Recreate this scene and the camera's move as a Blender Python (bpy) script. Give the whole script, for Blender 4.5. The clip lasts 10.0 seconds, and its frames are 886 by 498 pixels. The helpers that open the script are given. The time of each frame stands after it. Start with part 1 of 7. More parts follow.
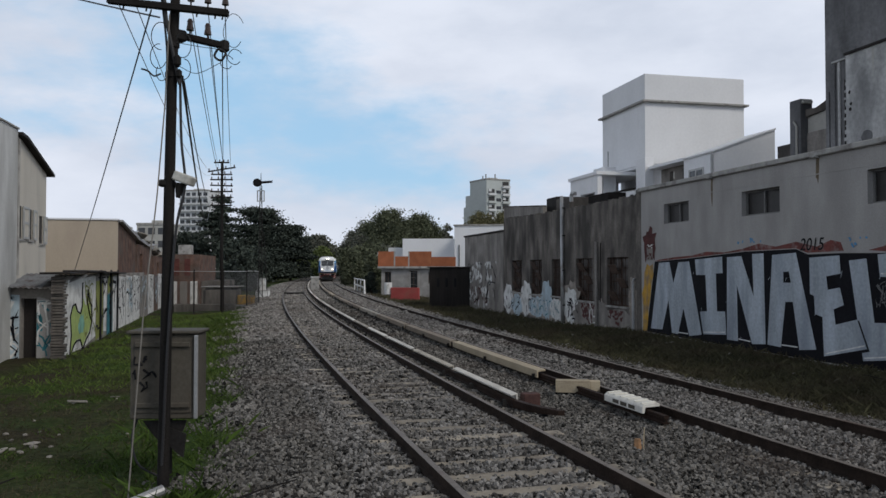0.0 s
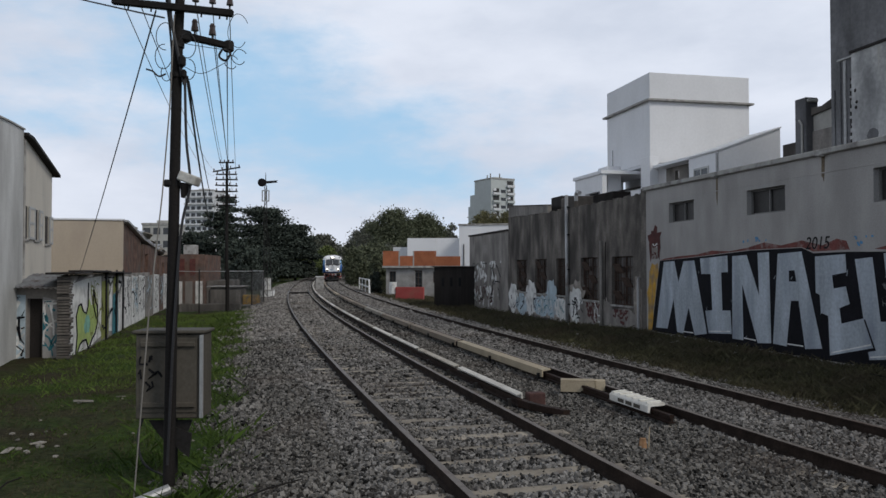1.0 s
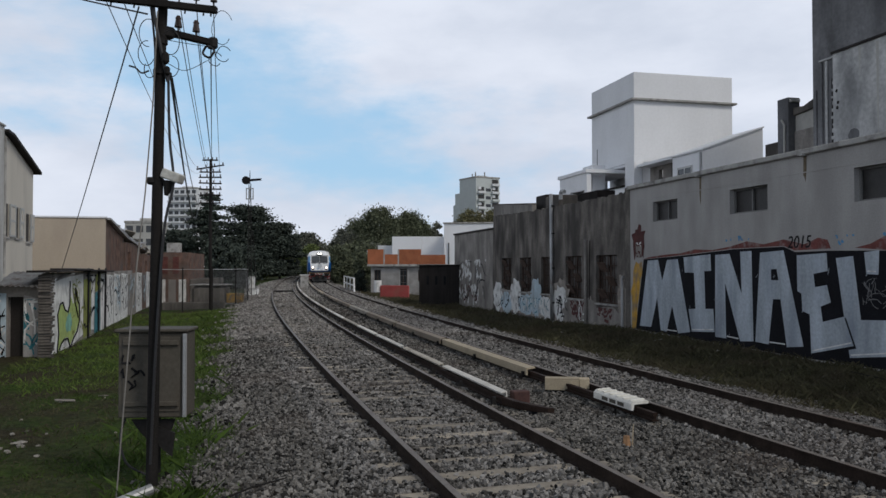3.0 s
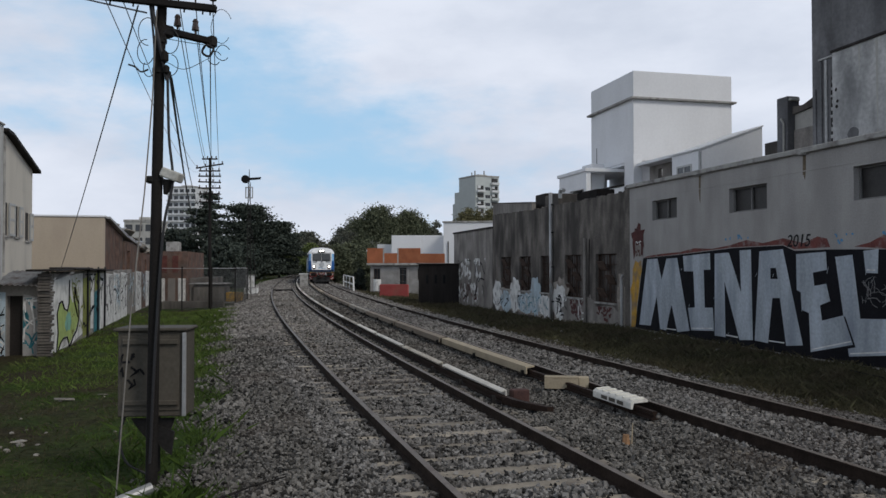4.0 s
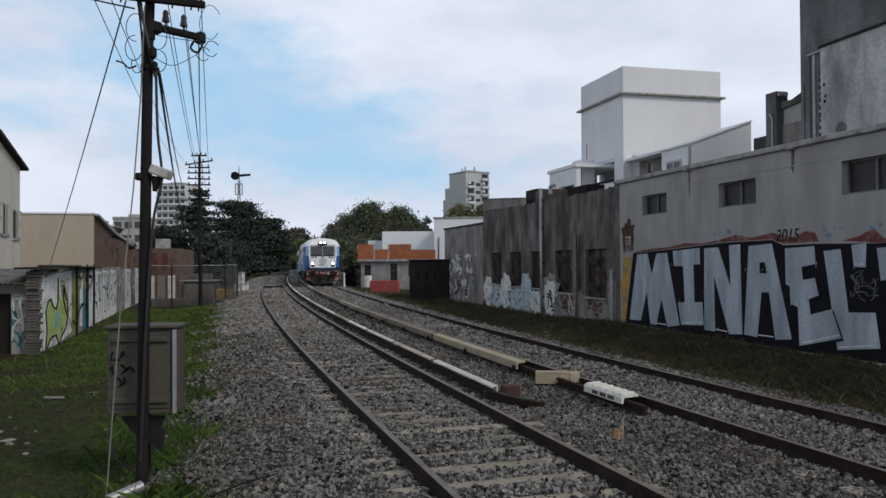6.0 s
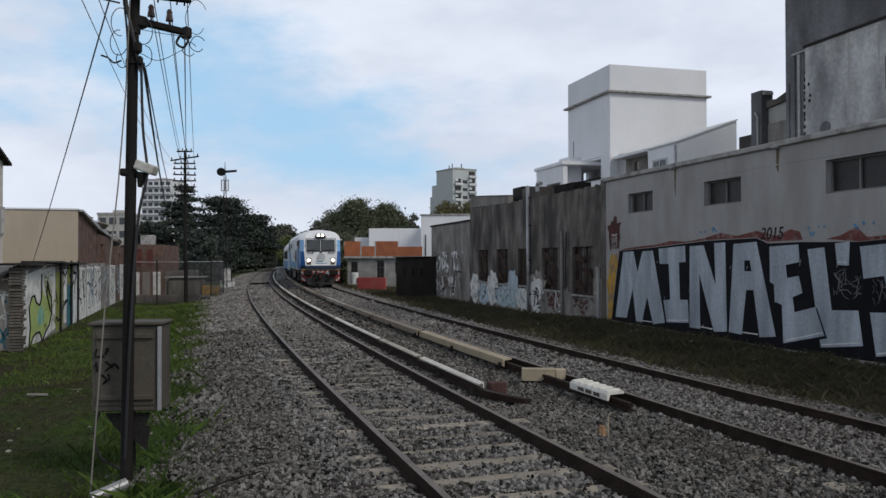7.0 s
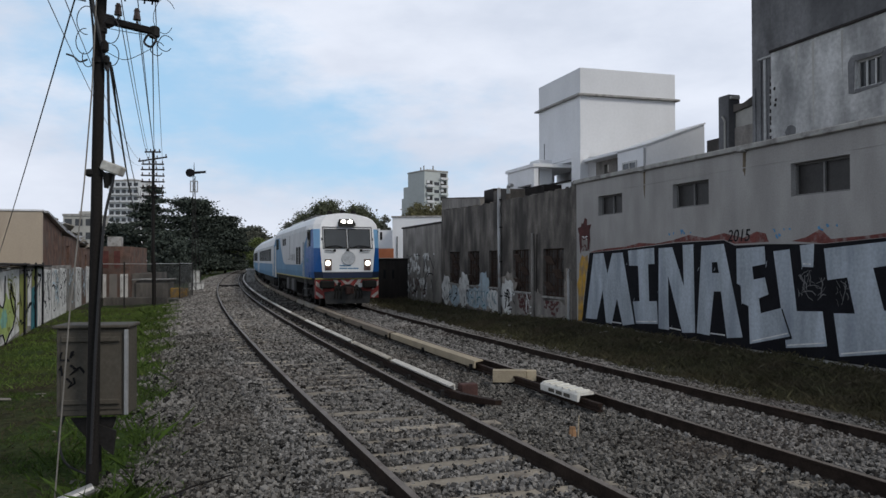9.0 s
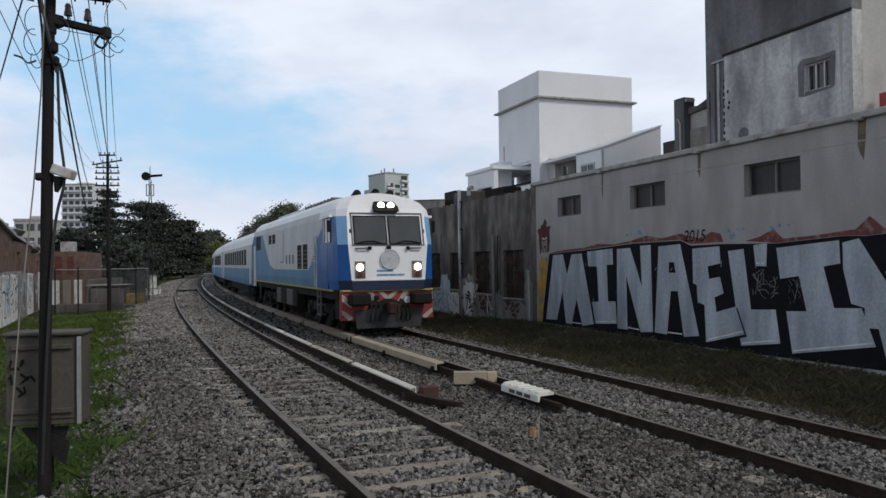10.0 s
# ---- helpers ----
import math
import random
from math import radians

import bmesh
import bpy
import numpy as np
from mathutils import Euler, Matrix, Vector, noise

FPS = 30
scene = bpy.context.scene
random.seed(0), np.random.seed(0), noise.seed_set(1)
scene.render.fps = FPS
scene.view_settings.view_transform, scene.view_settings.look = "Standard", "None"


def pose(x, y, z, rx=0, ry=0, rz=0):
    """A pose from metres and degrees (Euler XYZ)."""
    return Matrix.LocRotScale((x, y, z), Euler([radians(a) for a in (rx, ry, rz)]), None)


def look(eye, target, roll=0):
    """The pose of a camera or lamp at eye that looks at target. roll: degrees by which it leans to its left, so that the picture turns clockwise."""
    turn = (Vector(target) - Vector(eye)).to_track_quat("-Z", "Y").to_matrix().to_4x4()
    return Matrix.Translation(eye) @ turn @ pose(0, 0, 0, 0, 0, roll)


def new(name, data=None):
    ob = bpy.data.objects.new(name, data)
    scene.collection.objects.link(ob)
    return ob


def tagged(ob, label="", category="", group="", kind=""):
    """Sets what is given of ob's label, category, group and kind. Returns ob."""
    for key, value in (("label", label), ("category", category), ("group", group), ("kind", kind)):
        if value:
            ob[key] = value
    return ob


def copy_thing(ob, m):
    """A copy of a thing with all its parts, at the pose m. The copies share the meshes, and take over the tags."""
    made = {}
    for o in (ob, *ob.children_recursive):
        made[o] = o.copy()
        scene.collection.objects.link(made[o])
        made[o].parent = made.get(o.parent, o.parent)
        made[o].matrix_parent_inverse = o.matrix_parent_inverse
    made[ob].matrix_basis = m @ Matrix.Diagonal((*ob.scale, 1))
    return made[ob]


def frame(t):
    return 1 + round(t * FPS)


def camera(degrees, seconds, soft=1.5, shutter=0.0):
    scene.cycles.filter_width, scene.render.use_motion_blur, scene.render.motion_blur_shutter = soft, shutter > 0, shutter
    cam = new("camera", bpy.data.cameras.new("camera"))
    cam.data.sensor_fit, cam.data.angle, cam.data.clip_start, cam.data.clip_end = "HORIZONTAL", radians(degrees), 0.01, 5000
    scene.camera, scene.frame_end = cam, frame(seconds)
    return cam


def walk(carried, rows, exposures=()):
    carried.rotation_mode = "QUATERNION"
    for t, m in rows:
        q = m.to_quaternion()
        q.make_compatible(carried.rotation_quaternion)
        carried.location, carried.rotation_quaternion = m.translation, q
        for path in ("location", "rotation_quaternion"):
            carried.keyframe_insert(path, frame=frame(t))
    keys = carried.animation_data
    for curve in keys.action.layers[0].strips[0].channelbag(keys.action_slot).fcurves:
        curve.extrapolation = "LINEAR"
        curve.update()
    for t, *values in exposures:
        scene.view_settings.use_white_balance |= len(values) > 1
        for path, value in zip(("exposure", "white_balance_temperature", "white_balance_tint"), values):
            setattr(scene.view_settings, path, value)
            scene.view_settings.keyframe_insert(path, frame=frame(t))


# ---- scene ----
# The camera stands 2.05 m over the rail heads beside a double track; x right, y ahead, rail heads at z = 0.15.
EYE, RAIL = 2.2, 0.15
cam = camera(58.5, 10.0, soft=1.5)
ROWS = [
    # seconds, x, yaw, pitch, roll
    (0.0, 0.000, 0.00, 1.42, 0.00), (0.5, 0.000, 0.24, 1.36, 0.14), (1.0, 0.000, 0.34, 1.38, 0.10),
    (1.5, 0.000, 0.08, 1.49, 0.07), (2.0, 0.000, -0.22, 1.47, 0.11), (2.5, 0.000, -0.70, 1.33, 0.05),
    (4.0, 0.000, -0.79, 1.18, 0.06), (4.5, 0.000, -0.78, 0.90, 0.19), (5.0, 0.000, -0.82, 0.91, 0.22),
    (5.5, 0.000, -1.06, 0.96, 0.31), (7.0, 0.000, -2.42, 0.67, 0.16), (7.5, 0.000, -2.83, 0.79, 0.05),
    (8.0, 0.000, -3.12, 0.69, -0.07), (8.5, 0.002, -3.46, 0.64, 0.04), (9.0, 0.006, -4.48, 0.80, 0.17),
    (9.5, 0.015, -5.78, 0.92, 0.26), (10.0, 0.030, -7.27, 0.95, 0.69),
]
walk(cam, [(t, pose(x, 0, EYE, 90 + pitch, roll, yaw)) for t, x, yaw, pitch, roll in ROWS],
     [(0.0, -0.03), (4.0, -0.03), (5.5, 0.03), (8.5, 0.03), (10.0, 0.10)])

# ---- sky, sun, exposure ----
world = bpy.data.worlds.new("cloudy_sky")
scene.world = world
world.use_nodes = True
wn, wl = world.node_tree.nodes, world.node_tree.links
wn.clear()
SUN_UP, SUN_TURN = 42.0, 132.0  # degrees over the horizon, clockwise from straight ahead
sky = wn.new("ShaderNodeTexSky")
sky.sky_type, sky.sun_disc = "NISHITA", False
sky.sun_elevation, sky.sun_rotation = radians(SUN_UP), radians(SUN_TURN)
sky.dust_density, sky.ozone_density = 1.0, 1.5
coord = wn.new("ShaderNodeTexCoord")
wmap = wn.new("ShaderNodeMapping")
wmap.inputs["Scale"].default_value = (1.0, 1.0, 2.6)
wmap.inputs["Location"].default_value = (0.35, 0.1, 0.62)
wl.new(coord.outputs["Generated"], wmap.inputs["Vector"])


def world_noise(scale, detail, rough, lo, hi, lean=None):
    n = wn.new("ShaderNodeTexNoise")
    n.inputs["Scale"].default_value, n.inputs["Detail"].default_value = scale, detail
    n.inputs["Roughness"].default_value = rough
    wl.new(wmap.outputs["Vector"], n.inputs["Vector"])
    r = wn.new("ShaderNodeMapRange")
    r.interpolation_type = "SMOOTHSTEP"
    r.inputs["From Min"].default_value, r.inputs["From Max"].default_value = lo, hi
    if lean is None:
        wl.new(n.outputs["Fac"], r.inputs["Value"])
    else:
        q = wn.new("ShaderNodeMath")
        wl.new(n.outputs["Fac"], q.inputs[0])
        wl.new(lean, q.inputs[1])
        wl.new(q.outputs[0], r.inputs["Value"])
    return r.outputs["Result"]


# the cloud opens in a long low gap ahead and to the left
flat = wn.new("ShaderNodeVectorMath")
flat.operation = "MULTIPLY"
flat.inputs[1].default_value = (1.0, 0.0, 3.2)
wl.new(coord.outputs["Generated"], flat.inputs[0])
near_gap = wn.new("ShaderNodeVectorMath")
near_gap.operation = "DISTANCE"
near_gap.inputs[1].default_value = (-0.17, 0.0, 0.52)
wl.new(flat.outputs[0], near_gap.inputs[0])
opening = wn.new("ShaderNodeMapRange")
for key, value in (("From Min", 0.0), ("From Max", 0.58), ("To Min", -0.10), ("To Max", 0.13)):
    opening.inputs[key].default_value = value
wl.new(near_gap.outputs["Value"], opening.inputs["Value"])


def world_mix(fac, a, b, blend="MIX"):
    m = wn.new("ShaderNodeMix")
    m.data_type, m.blend_type = "RGBA", blend
    for sock, v in ((m.inputs["Factor"], fac), (m.inputs["A"], a), (m.inputs["B"], b)):
        if isinstance(v, (float, tuple)):
            sock.default_value = v
        else:
            wl.new(v, sock)
    return m.outputs["Result"]


cover = world_noise(2.3, 8, 0.58, 0.38, 0.60, opening.outputs["Result"])
thick = world_noise(3.4, 7, 0.55, 0.32, 0.68)
CLOUD_DARK, CLOUD_LIGHT = (6.2, 6.8, 8.0, 1.0), (7.9, 8.4, 9.5, 1.0)
clouds = world_mix(thick, CLOUD_DARK, CLOUD_LIGHT)
blue = world_mix(0.8, sky.outputs["Color"], (4.0, 6.6, 9.2, 1.0))
# low down the cloud closes to a pale haze
height = wn.new("ShaderNodeSeparateXYZ")
wl.new(coord.outputs["Generated"], height.inputs["Vector"])


def world_step(lo, hi, a, b):
    r = wn.new("ShaderNodeMapRange")
    r.interpolation_type = "SMOOTHSTEP"
    for k, v in (("From Min", lo), ("From Max", hi), ("To Min", a), ("To Max", b)):
        r.inputs[k].default_value = v
    wl.new(height.outputs["Z"], r.inputs["Value"])
    return r.outputs["Result"]


dome = world_mix(cover, blue, clouds)
dome = world_mix(world_step(0.0, 0.10, 0.75, 0.0), dome, (7.4, 7.9, 8.9, 1.0))
# The zenith, out of view, is darkened to a blue-grey to dim the ground.
dome = world_mix(world_step(0.36, 0.70, 0.0, 0.9), dome, (1.25, 1.4, 1.65, 1.0))
bg = wn.new("ShaderNodeBackground")
bg.inputs["Strength"].default_value = 0.10
wl.new(dome, bg.inputs["Color"])
out = wn.new("ShaderNodeOutputWorld")
wl.new(bg.outputs["Background"], out.inputs["Surface"])

sun_data = bpy.data.lights.new("sun", "SUN")
sun_data.energy, sun_data.angle, sun_data.color = 1.35, radians(16), (1.0, 0.95, 0.88)
sun_way = Vector((math.sin(radians(SUN_TURN)) * math.cos(radians(SUN_UP)), math.cos(radians(SUN_TURN)) * math.cos(radians(SUN_UP)), math.sin(radians(SUN_UP))))
sun = new("sun", sun_data)
sun.matrix_basis = look(sun_way * 60, (0, 0, 0))


# ---- materials ----
def mat(name, base, rough=0.8, metal=0.0, var=0.3, scale=1.5, fine=30.0, bump=0.25, dist=0.01, stain=None, stain_lo=0.5, stain_hi=0.7, stain_scale=1.2, streak=1.0, per_object=0.0, island=0.0, spec=0.5):
    """A surface with tone varied at two scales, optional stains (long and upright where streak is small) and fine relief."""
    m = bpy.data.materials.new(name)
    m.use_nodes = True
    ns, ls = m.node_tree.nodes, m.node_tree.links
    b = ns["Principled BSDF"]
    b.inputs["Roughness"].default_value, b.inputs["Metallic"].default_value = rough, metal
    b.inputs["Specular IOR Level"].default_value = spec
    tc = ns.new("ShaderNodeTexCoord")

    def noise_of(sc, detail=4.0, squash=1.0):
        mp = ns.new("ShaderNodeMapping")
        mp.inputs["Scale"].default_value = (1, 1, squash)
        ls.new(tc.outputs["Object"], mp.inputs["Vector"])
        n = ns.new("ShaderNodeTexNoise")
        n.inputs["Scale"].default_value, n.inputs["Detail"].default_value = sc, detail
        ls.new(mp.outputs["Vector"], n.inputs["Vector"])
        return n.outputs["Fac"]

    def ranged(v, a, c, lo, hi):
        r = ns.new("ShaderNodeMapRange")
        r.inputs["From Min"].default_value, r.inputs["From Max"].default_value = a, c
        r.inputs["To Min"].default_value, r.inputs["To Max"].default_value = lo, hi
        ls.new(v, r.inputs["Value"])
        return r.outputs["Result"]

    def times(a, c):
        q = ns.new("ShaderNodeMath")
        q.operation = "MULTIPLY"
        ls.new(a, q.inputs[0])
        ls.new(c, q.inputs[1])
        return q.outputs[0]

    big = noise_of(scale, 5, streak)
    small = noise_of(fine, 3)
    tone = times(ranged(big, 0.3, 0.7, 1 - var, 1 + var), ranged(small, 0.25, 0.75, 1 - var * 0.6, 1 + var * 0.6))
    if per_object:
        info = ns.new("ShaderNodeObjectInfo")
        tone = times(tone, ranged(info.outputs["Random"], 0, 1, 1 - per_object, 1 + per_object))
    if island:
        geo = ns.new("ShaderNodeNewGeometry")
        tone = times(tone, ranged(geo.outputs["Random Per Island"], 0, 1, 1 - island, 1 + island))
    vm = ns.new("ShaderNodeVectorMath")
    vm.operation = "SCALE"
    vm.inputs[0].default_value = base
    ls.new(tone, vm.inputs["Scale"])
    colour = vm.outputs[0]
    if stain:
        f = ranged(noise_of(stain_scale, 6, streak), stain_lo, stain_hi, 0.0, 0.85)
        mx = ns.new("ShaderNodeMix")
        mx.data_type = "RGBA"
        ls.new(f, mx.inputs["Factor"])
        ls.new(colour, mx.inputs["A"])
        mx.inputs["B"].default_value = (*stain, 1)
        colour = mx.outputs["Result"]
    ls.new(colour, b.inputs["Base Color"])
    ls.new(ranged(small, 0.2, 0.8, min(1, rough + 0.08), max(0.02, rough - 0.08)), b.inputs["Roughness"])
    if bump:
        bp = ns.new("ShaderNodeBump")
        bp.inputs["Strength"].default_value, bp.inputs["Distance"].default_value = bump, dist
        ls.new(small, bp.inputs["Height"])
        ls.new(bp.outputs["Normal"], b.inputs["Normal"])
    return m


def glow(name, colour, strength):
    m = bpy.data.materials.new(name)
    m.use_nodes = True
    b = m.node_tree.nodes["Principled BSDF"]
    b.inputs["Base Color"].default_value = (*colour, 1)
    b.inputs["Emission Color"].default_value = (*colour, 1)
    b.inputs["Emission Strength"].default_value = strength
    return m


M_DARKFRAME = mat("dark_grey_frame", (0.055, 0.052, 0.05), 0.7, var=0.2)
M_MIDFRAME = mat("dull_grey_frame", (0.17, 0.165, 0.16), 0.7, var=0.2)
M_DARKPANE = mat("dark_dusty_pane", (0.022, 0.020, 0.019), 0.55, var=0.3, scale=3, bump=0.0)
M_RUN = mat("rusty_run", (0.15, 0.115, 0.075), 0.9, var=0.3, scale=5)
M_BOARD_PALE = mat("bleached_cover_board", (0.66, 0.63, 0.57), 0.7, var=0.15, scale=1.5, stain=(0.30, 0.27, 0.22), stain_lo=0.55, stain_hi=0.8, stain_scale=2, per_object=0.15)
M_RAILTOP = mat("worn_rail_steel", (0.18, 0.155, 0.135), 0.6, 0.25, var=0.2, scale=3, stain=(0.09, 0.05, 0.035), stain_lo=0.55, stain_hi=0.75)
M_RAIL = mat("rusty_rail", (0.033, 0.023, 0.018), 0.85, 0.1, var=0.35, scale=4, spec=0.15)
M_SLEEPER = mat("grey_sleeper", (0.30, 0.265, 0.215), 0.9, var=0.25, scale=2, fine=25, stain=(0.12, 0.10, 0.085), stain_scale=3, per_object=0.25)
M_STONE = mat("ballast_stone", (0.160, 0.153, 0.145), 0.9, var=0.2, scale=0.35, fine=60, bump=0.3, dist=0.004, island=0.96, stain=(0.104, 0.074, 0.058), stain_scale=0.25, stain_lo=0.5, stain_hi=0.95, spec=0.15)
# Paler stone with less tone spread, for most ballast beyond 26 m.
M_STONEFAR = mat("far_ballast_stone", (0.225, 0.213, 0.20), 0.95, var=0.2, scale=0.3, fine=20, bump=0.2, dist=0.004, island=0.6, stain=(0.12, 0.095, 0.08), stain_scale=0.2, stain_lo=0.5, stain_hi=0.95, spec=0.1)
M_STONEDARK = mat("oily_ballast_stone", (0.134, 0.127, 0.117), 0.85, var=0.2, scale=0.5, fine=60, bump=0.3, dist=0.004, island=0.95, stain=(0.075, 0.055, 0.045), stain_scale=0.35, stain_lo=0.5, stain_hi=0.85, spec=0.15)
M_BOARD = mat("cream_cover_board", (0.42, 0.35, 0.245), 0.7, var=0.22, scale=1.2, stain=(0.24, 0.19, 0.12), stain_lo=0.56, stain_hi=0.8, per_object=0.15)
M_BOARD_OLD = mat("old_brown_cover_board", (0.26, 0.215, 0.165), 0.8, var=0.25, scale=1.2, stain=(0.13, 0.10, 0.075), stain_lo=0.5, stain_hi=0.75, per_object=0.2)
M_BOARD_GREY = mat("weathered_cover_board", (0.46, 0.42, 0.35), 0.75, var=0.2, scale=1.2, stain=(0.17, 0.14, 0.11), stain_lo=0.5, stain_hi=0.75, per_object=0.2)
M_BOARD_WHITE = mat("white_cover_board", (0.74, 0.72, 0.66), 0.6, var=0.12, scale=4, stain=(0.35, 0.31, 0.25), stain_lo=0.6, stain_hi=0.8, stain_scale=4)
M_THIRD = mat("brown_conductor_rail", (0.036, 0.023, 0.018), 0.7, 0.3, var=0.3, scale=3, spec=0.15)
M_BLACKPAINT = mat("flat_black", (0.012, 0.012, 0.014), 0.75, var=0.3, spec=0.15)
M_WOODDARK = mat("tarred_wood", (0.019, 0.017, 0.016), 0.85, var=0.35, scale=2, fine=50, bump=0.5, streak=0.1, spec=0.15)
M_WIRE = mat("cable_black", (0.02, 0.02, 0.022), 0.6, var=0.1)
M_EARTHWIRE = mat("worn_earthing_cable", (0.20, 0.185, 0.165), 0.7, var=0.15)
M_WIREGREY = mat("cable_grey", (0.16, 0.16, 0.165), 0.6, var=0.1)
M_IRON = mat("dark_iron", (0.03, 0.028, 0.027), 0.7, 0.4, var=0.3, spec=0.15)
M_GALV = mat("galvanised_steel", (0.40, 0.40, 0.40), 0.5, 0.5, var=0.2, stain=(0.2, 0.13, 0.09), stain_lo=0.6, stain_hi=0.8)
M_CABINET = mat("grey_painted_cabinet", (0.098, 0.088, 0.072), 0.65, var=0.22, scale=3, stain=(0.055, 0.042, 0.032), stain_scale=3, streak=0.3, stain_lo=0.5, stain_hi=0.8, spec=0.15)
M_WALLGREY = mat("grey_render", (0.35, 0.338, 0.325), 0.92, var=0.14, scale=1.6, fine=24, bump=0.35, stain=(0.255, 0.243, 0.23), stain_lo=0.5, stain_hi=0.78, stain_scale=0.9, streak=0.35)
M_WALLDARK = mat("sooty_render", (0.185, 0.167, 0.15), 0.95, var=0.4, scale=2.4, fine=17, bump=0.5, stain=(0.052, 0.048, 0.045), stain_lo=0.36, stain_hi=0.62, stain_scale=1.1, streak=0.4, spec=0.15)
M_WALLLOW = mat("bare_plaster", (0.26, 0.24, 0.22), 0.95, var=0.25, scale=1.4, fine=14, stain=(0.12, 0.11, 0.10), stain_lo=0.45, stain_hi=0.7, stain_scale=1.3, streak=0.5)
M_TOWER = mat("weathered_concrete", (0.44, 0.44, 0.435), 0.92, var=0.32, scale=1.3, fine=9, bump=0.5, stain=(0.14, 0.145, 0.15), stain_lo=0.45, stain_hi=0.72, stain_scale=1.1, streak=0.35)
M_TOWERDARK = mat("dark_weathered_concrete", (0.17, 0.17, 0.175), 0.92, var=0.3, scale=1.8, fine=10, stain=(0.07, 0.07, 0.075), stain_lo=0.42, stain_hi=0.7, stain_scale=0.7, streak=0.35)
M_TOWERPALE = mat("pale_render", (0.42, 0.41, 0.38), 0.92, var=0.12, scale=0.8, fine=12, stain=(0.3, 0.29, 0.27), stain_lo=0.5, stain_hi=0.75, streak=0.4)
M_WHITE = mat("white_masonry_paint", (0.78, 0.785, 0.80), 0.75, var=0.05, scale=0.5, fine=8, bump=0.1, stain=(0.6, 0.6, 0.6), stain_lo=0.6, stain_hi=0.85, stain_scale=0.5, streak=0.4)
M_COPING = mat("grey_coping", (0.36, 0.35, 0.33), 0.9, var=0.2, scale=2, stain=(0.14, 0.13, 0.12), stain_scale=3)
M_BEIGE = mat("beige_render", (0.46, 0.385, 0.30), 0.9, var=0.06, scale=0.5, fine=15, stain=(0.38, 0.31, 0.245), stain_lo=0.52, stain_hi=0.85, streak=0.4)
M_OFFWHITE = mat("stained_white_render", (0.60, 0.56, 0.49), 0.9, var=0.1, scale=0.7, stain=(0.30, 0.29, 0.27), stain_lo=0.48, stain_hi=0.75, stain_scale=0.9, streak=0.25)
M_STAINED = mat("grey_stained_render", (0.60, 0.60, 0.585), 0.92, var=0.15, scale=1.0, stain=(0.27, 0.265, 0.25), stain_lo=0.45, stain_hi=0.75, stain_scale=0.8, streak=0.3)
M_BRICK = mat("old_brick_wall", (0.14, 0.085, 0.066), 0.92, var=0.45, scale=2, fine=20, stain=(0.12, 0.10, 0.09), stain_lo=0.45, stain_hi=0.7, spec=0.15)
M_ORANGE = mat("hollow_orange_brick", (0.34, 0.112, 0.050), 0.9, var=0.15, scale=2, fine=20, stain=(0.36, 0.13, 0.06), stain_lo=0.5, stain_hi=0.75, per_object=0.15)
M_CONCRETE = mat("grey_concrete", (0.30, 0.29, 0.28), 0.9, var=0.2, scale=1.5, stain=(0.16, 0.15, 0.14), stain_lo=0.5, stain_hi=0.75)
M_ROOFMETAL = mat("corrugated_sheet", (0.42, 0.42, 0.42), 0.5, 0.5, var=0.2, stain=(0.16, 0.10, 0.07), stain_lo=0.5, stain_hi=0.7, stain_scale=2)
M_DARKSHEET = mat("dark_sheet_metal", (0.032, 0.028, 0.026), 0.75, 0.2, var=0.3, scale=2, streak=0.2, spec=0.15)
M_RUSTRED = mat("rust_red_paint", (0.11, 0.035, 0.028), 0.85, var=0.3, scale=3)
M_REDWALL = mat("red_painted_wall", (0.34, 0.06, 0.055), 0.8, var=0.15, stain=(0.3, 0.09, 0.07), stain_lo=0.5, stain_hi=0.7)
M_FRAME = mat("rusty_window_frame", (0.085, 0.055, 0.042), 0.8, 0.3, var=0.3, scale=6)
M_ALU = mat("pale_window_frame", (0.45, 0.45, 0.44), 0.5, 0.3, var=0.1)
# Near black puts the shade of rooms, cracks and holes into the colour.
M_SHADEBLACK = mat("shade_black", (0.018, 0.015, 0.014), 0.9, var=0.4, scale=2, spec=0.15)
M_GLASS = mat("dusty_window_glass", (0.035, 0.037, 0.04), 0.12, var=0.3, scale=2, bump=0.0)
M_SHOPGLASS = mat("sooty_wired_glass", (0.05, 0.043, 0.038), 0.35, var=0.4, scale=3, bump=0.1)
M_PLASTER = mat("peeling_pale_plaster", (0.32, 0.285, 0.25), 0.95, var=0.3, scale=2.5, fine=16, stain=(0.15, 0.135, 0.12), stain_lo=0.46, stain_hi=0.66, stain_scale=2.2)
M_MESH = mat("fence_wire", (0.13, 0.13, 0.13), 0.6, 0.5, var=0.2)
M_YELLOW = mat("yellow_paint", (0.52, 0.29, 0.03), 0.8, var=0.25, scale=4, stain=(0.22, 0.17, 0.12), stain_lo=0.44, stain_hi=0.64, stain_scale=3.0)
M_SILVER = mat("silver_letter_paint", (0.40, 0.445, 0.49), 0.6, 0.1, var=0.25, scale=2.0, fine=14, stain=(0.20, 0.235, 0.29), stain_lo=0.46, stain_hi=0.85, stain_scale=2.2, streak=0.22, spec=0.15)
M_NAVY = mat("black_outline_paint", (0.008, 0.008, 0.011), 0.8, var=0.3, scale=2, spec=0.15)
M_REDPAINT = mat("red_spray_paint", (0.15, 0.042, 0.036), 0.85, var=0.35, scale=3, stain=(0.31, 0.27, 0.255), stain_lo=0.50, stain_hi=0.72, stain_scale=4.5)
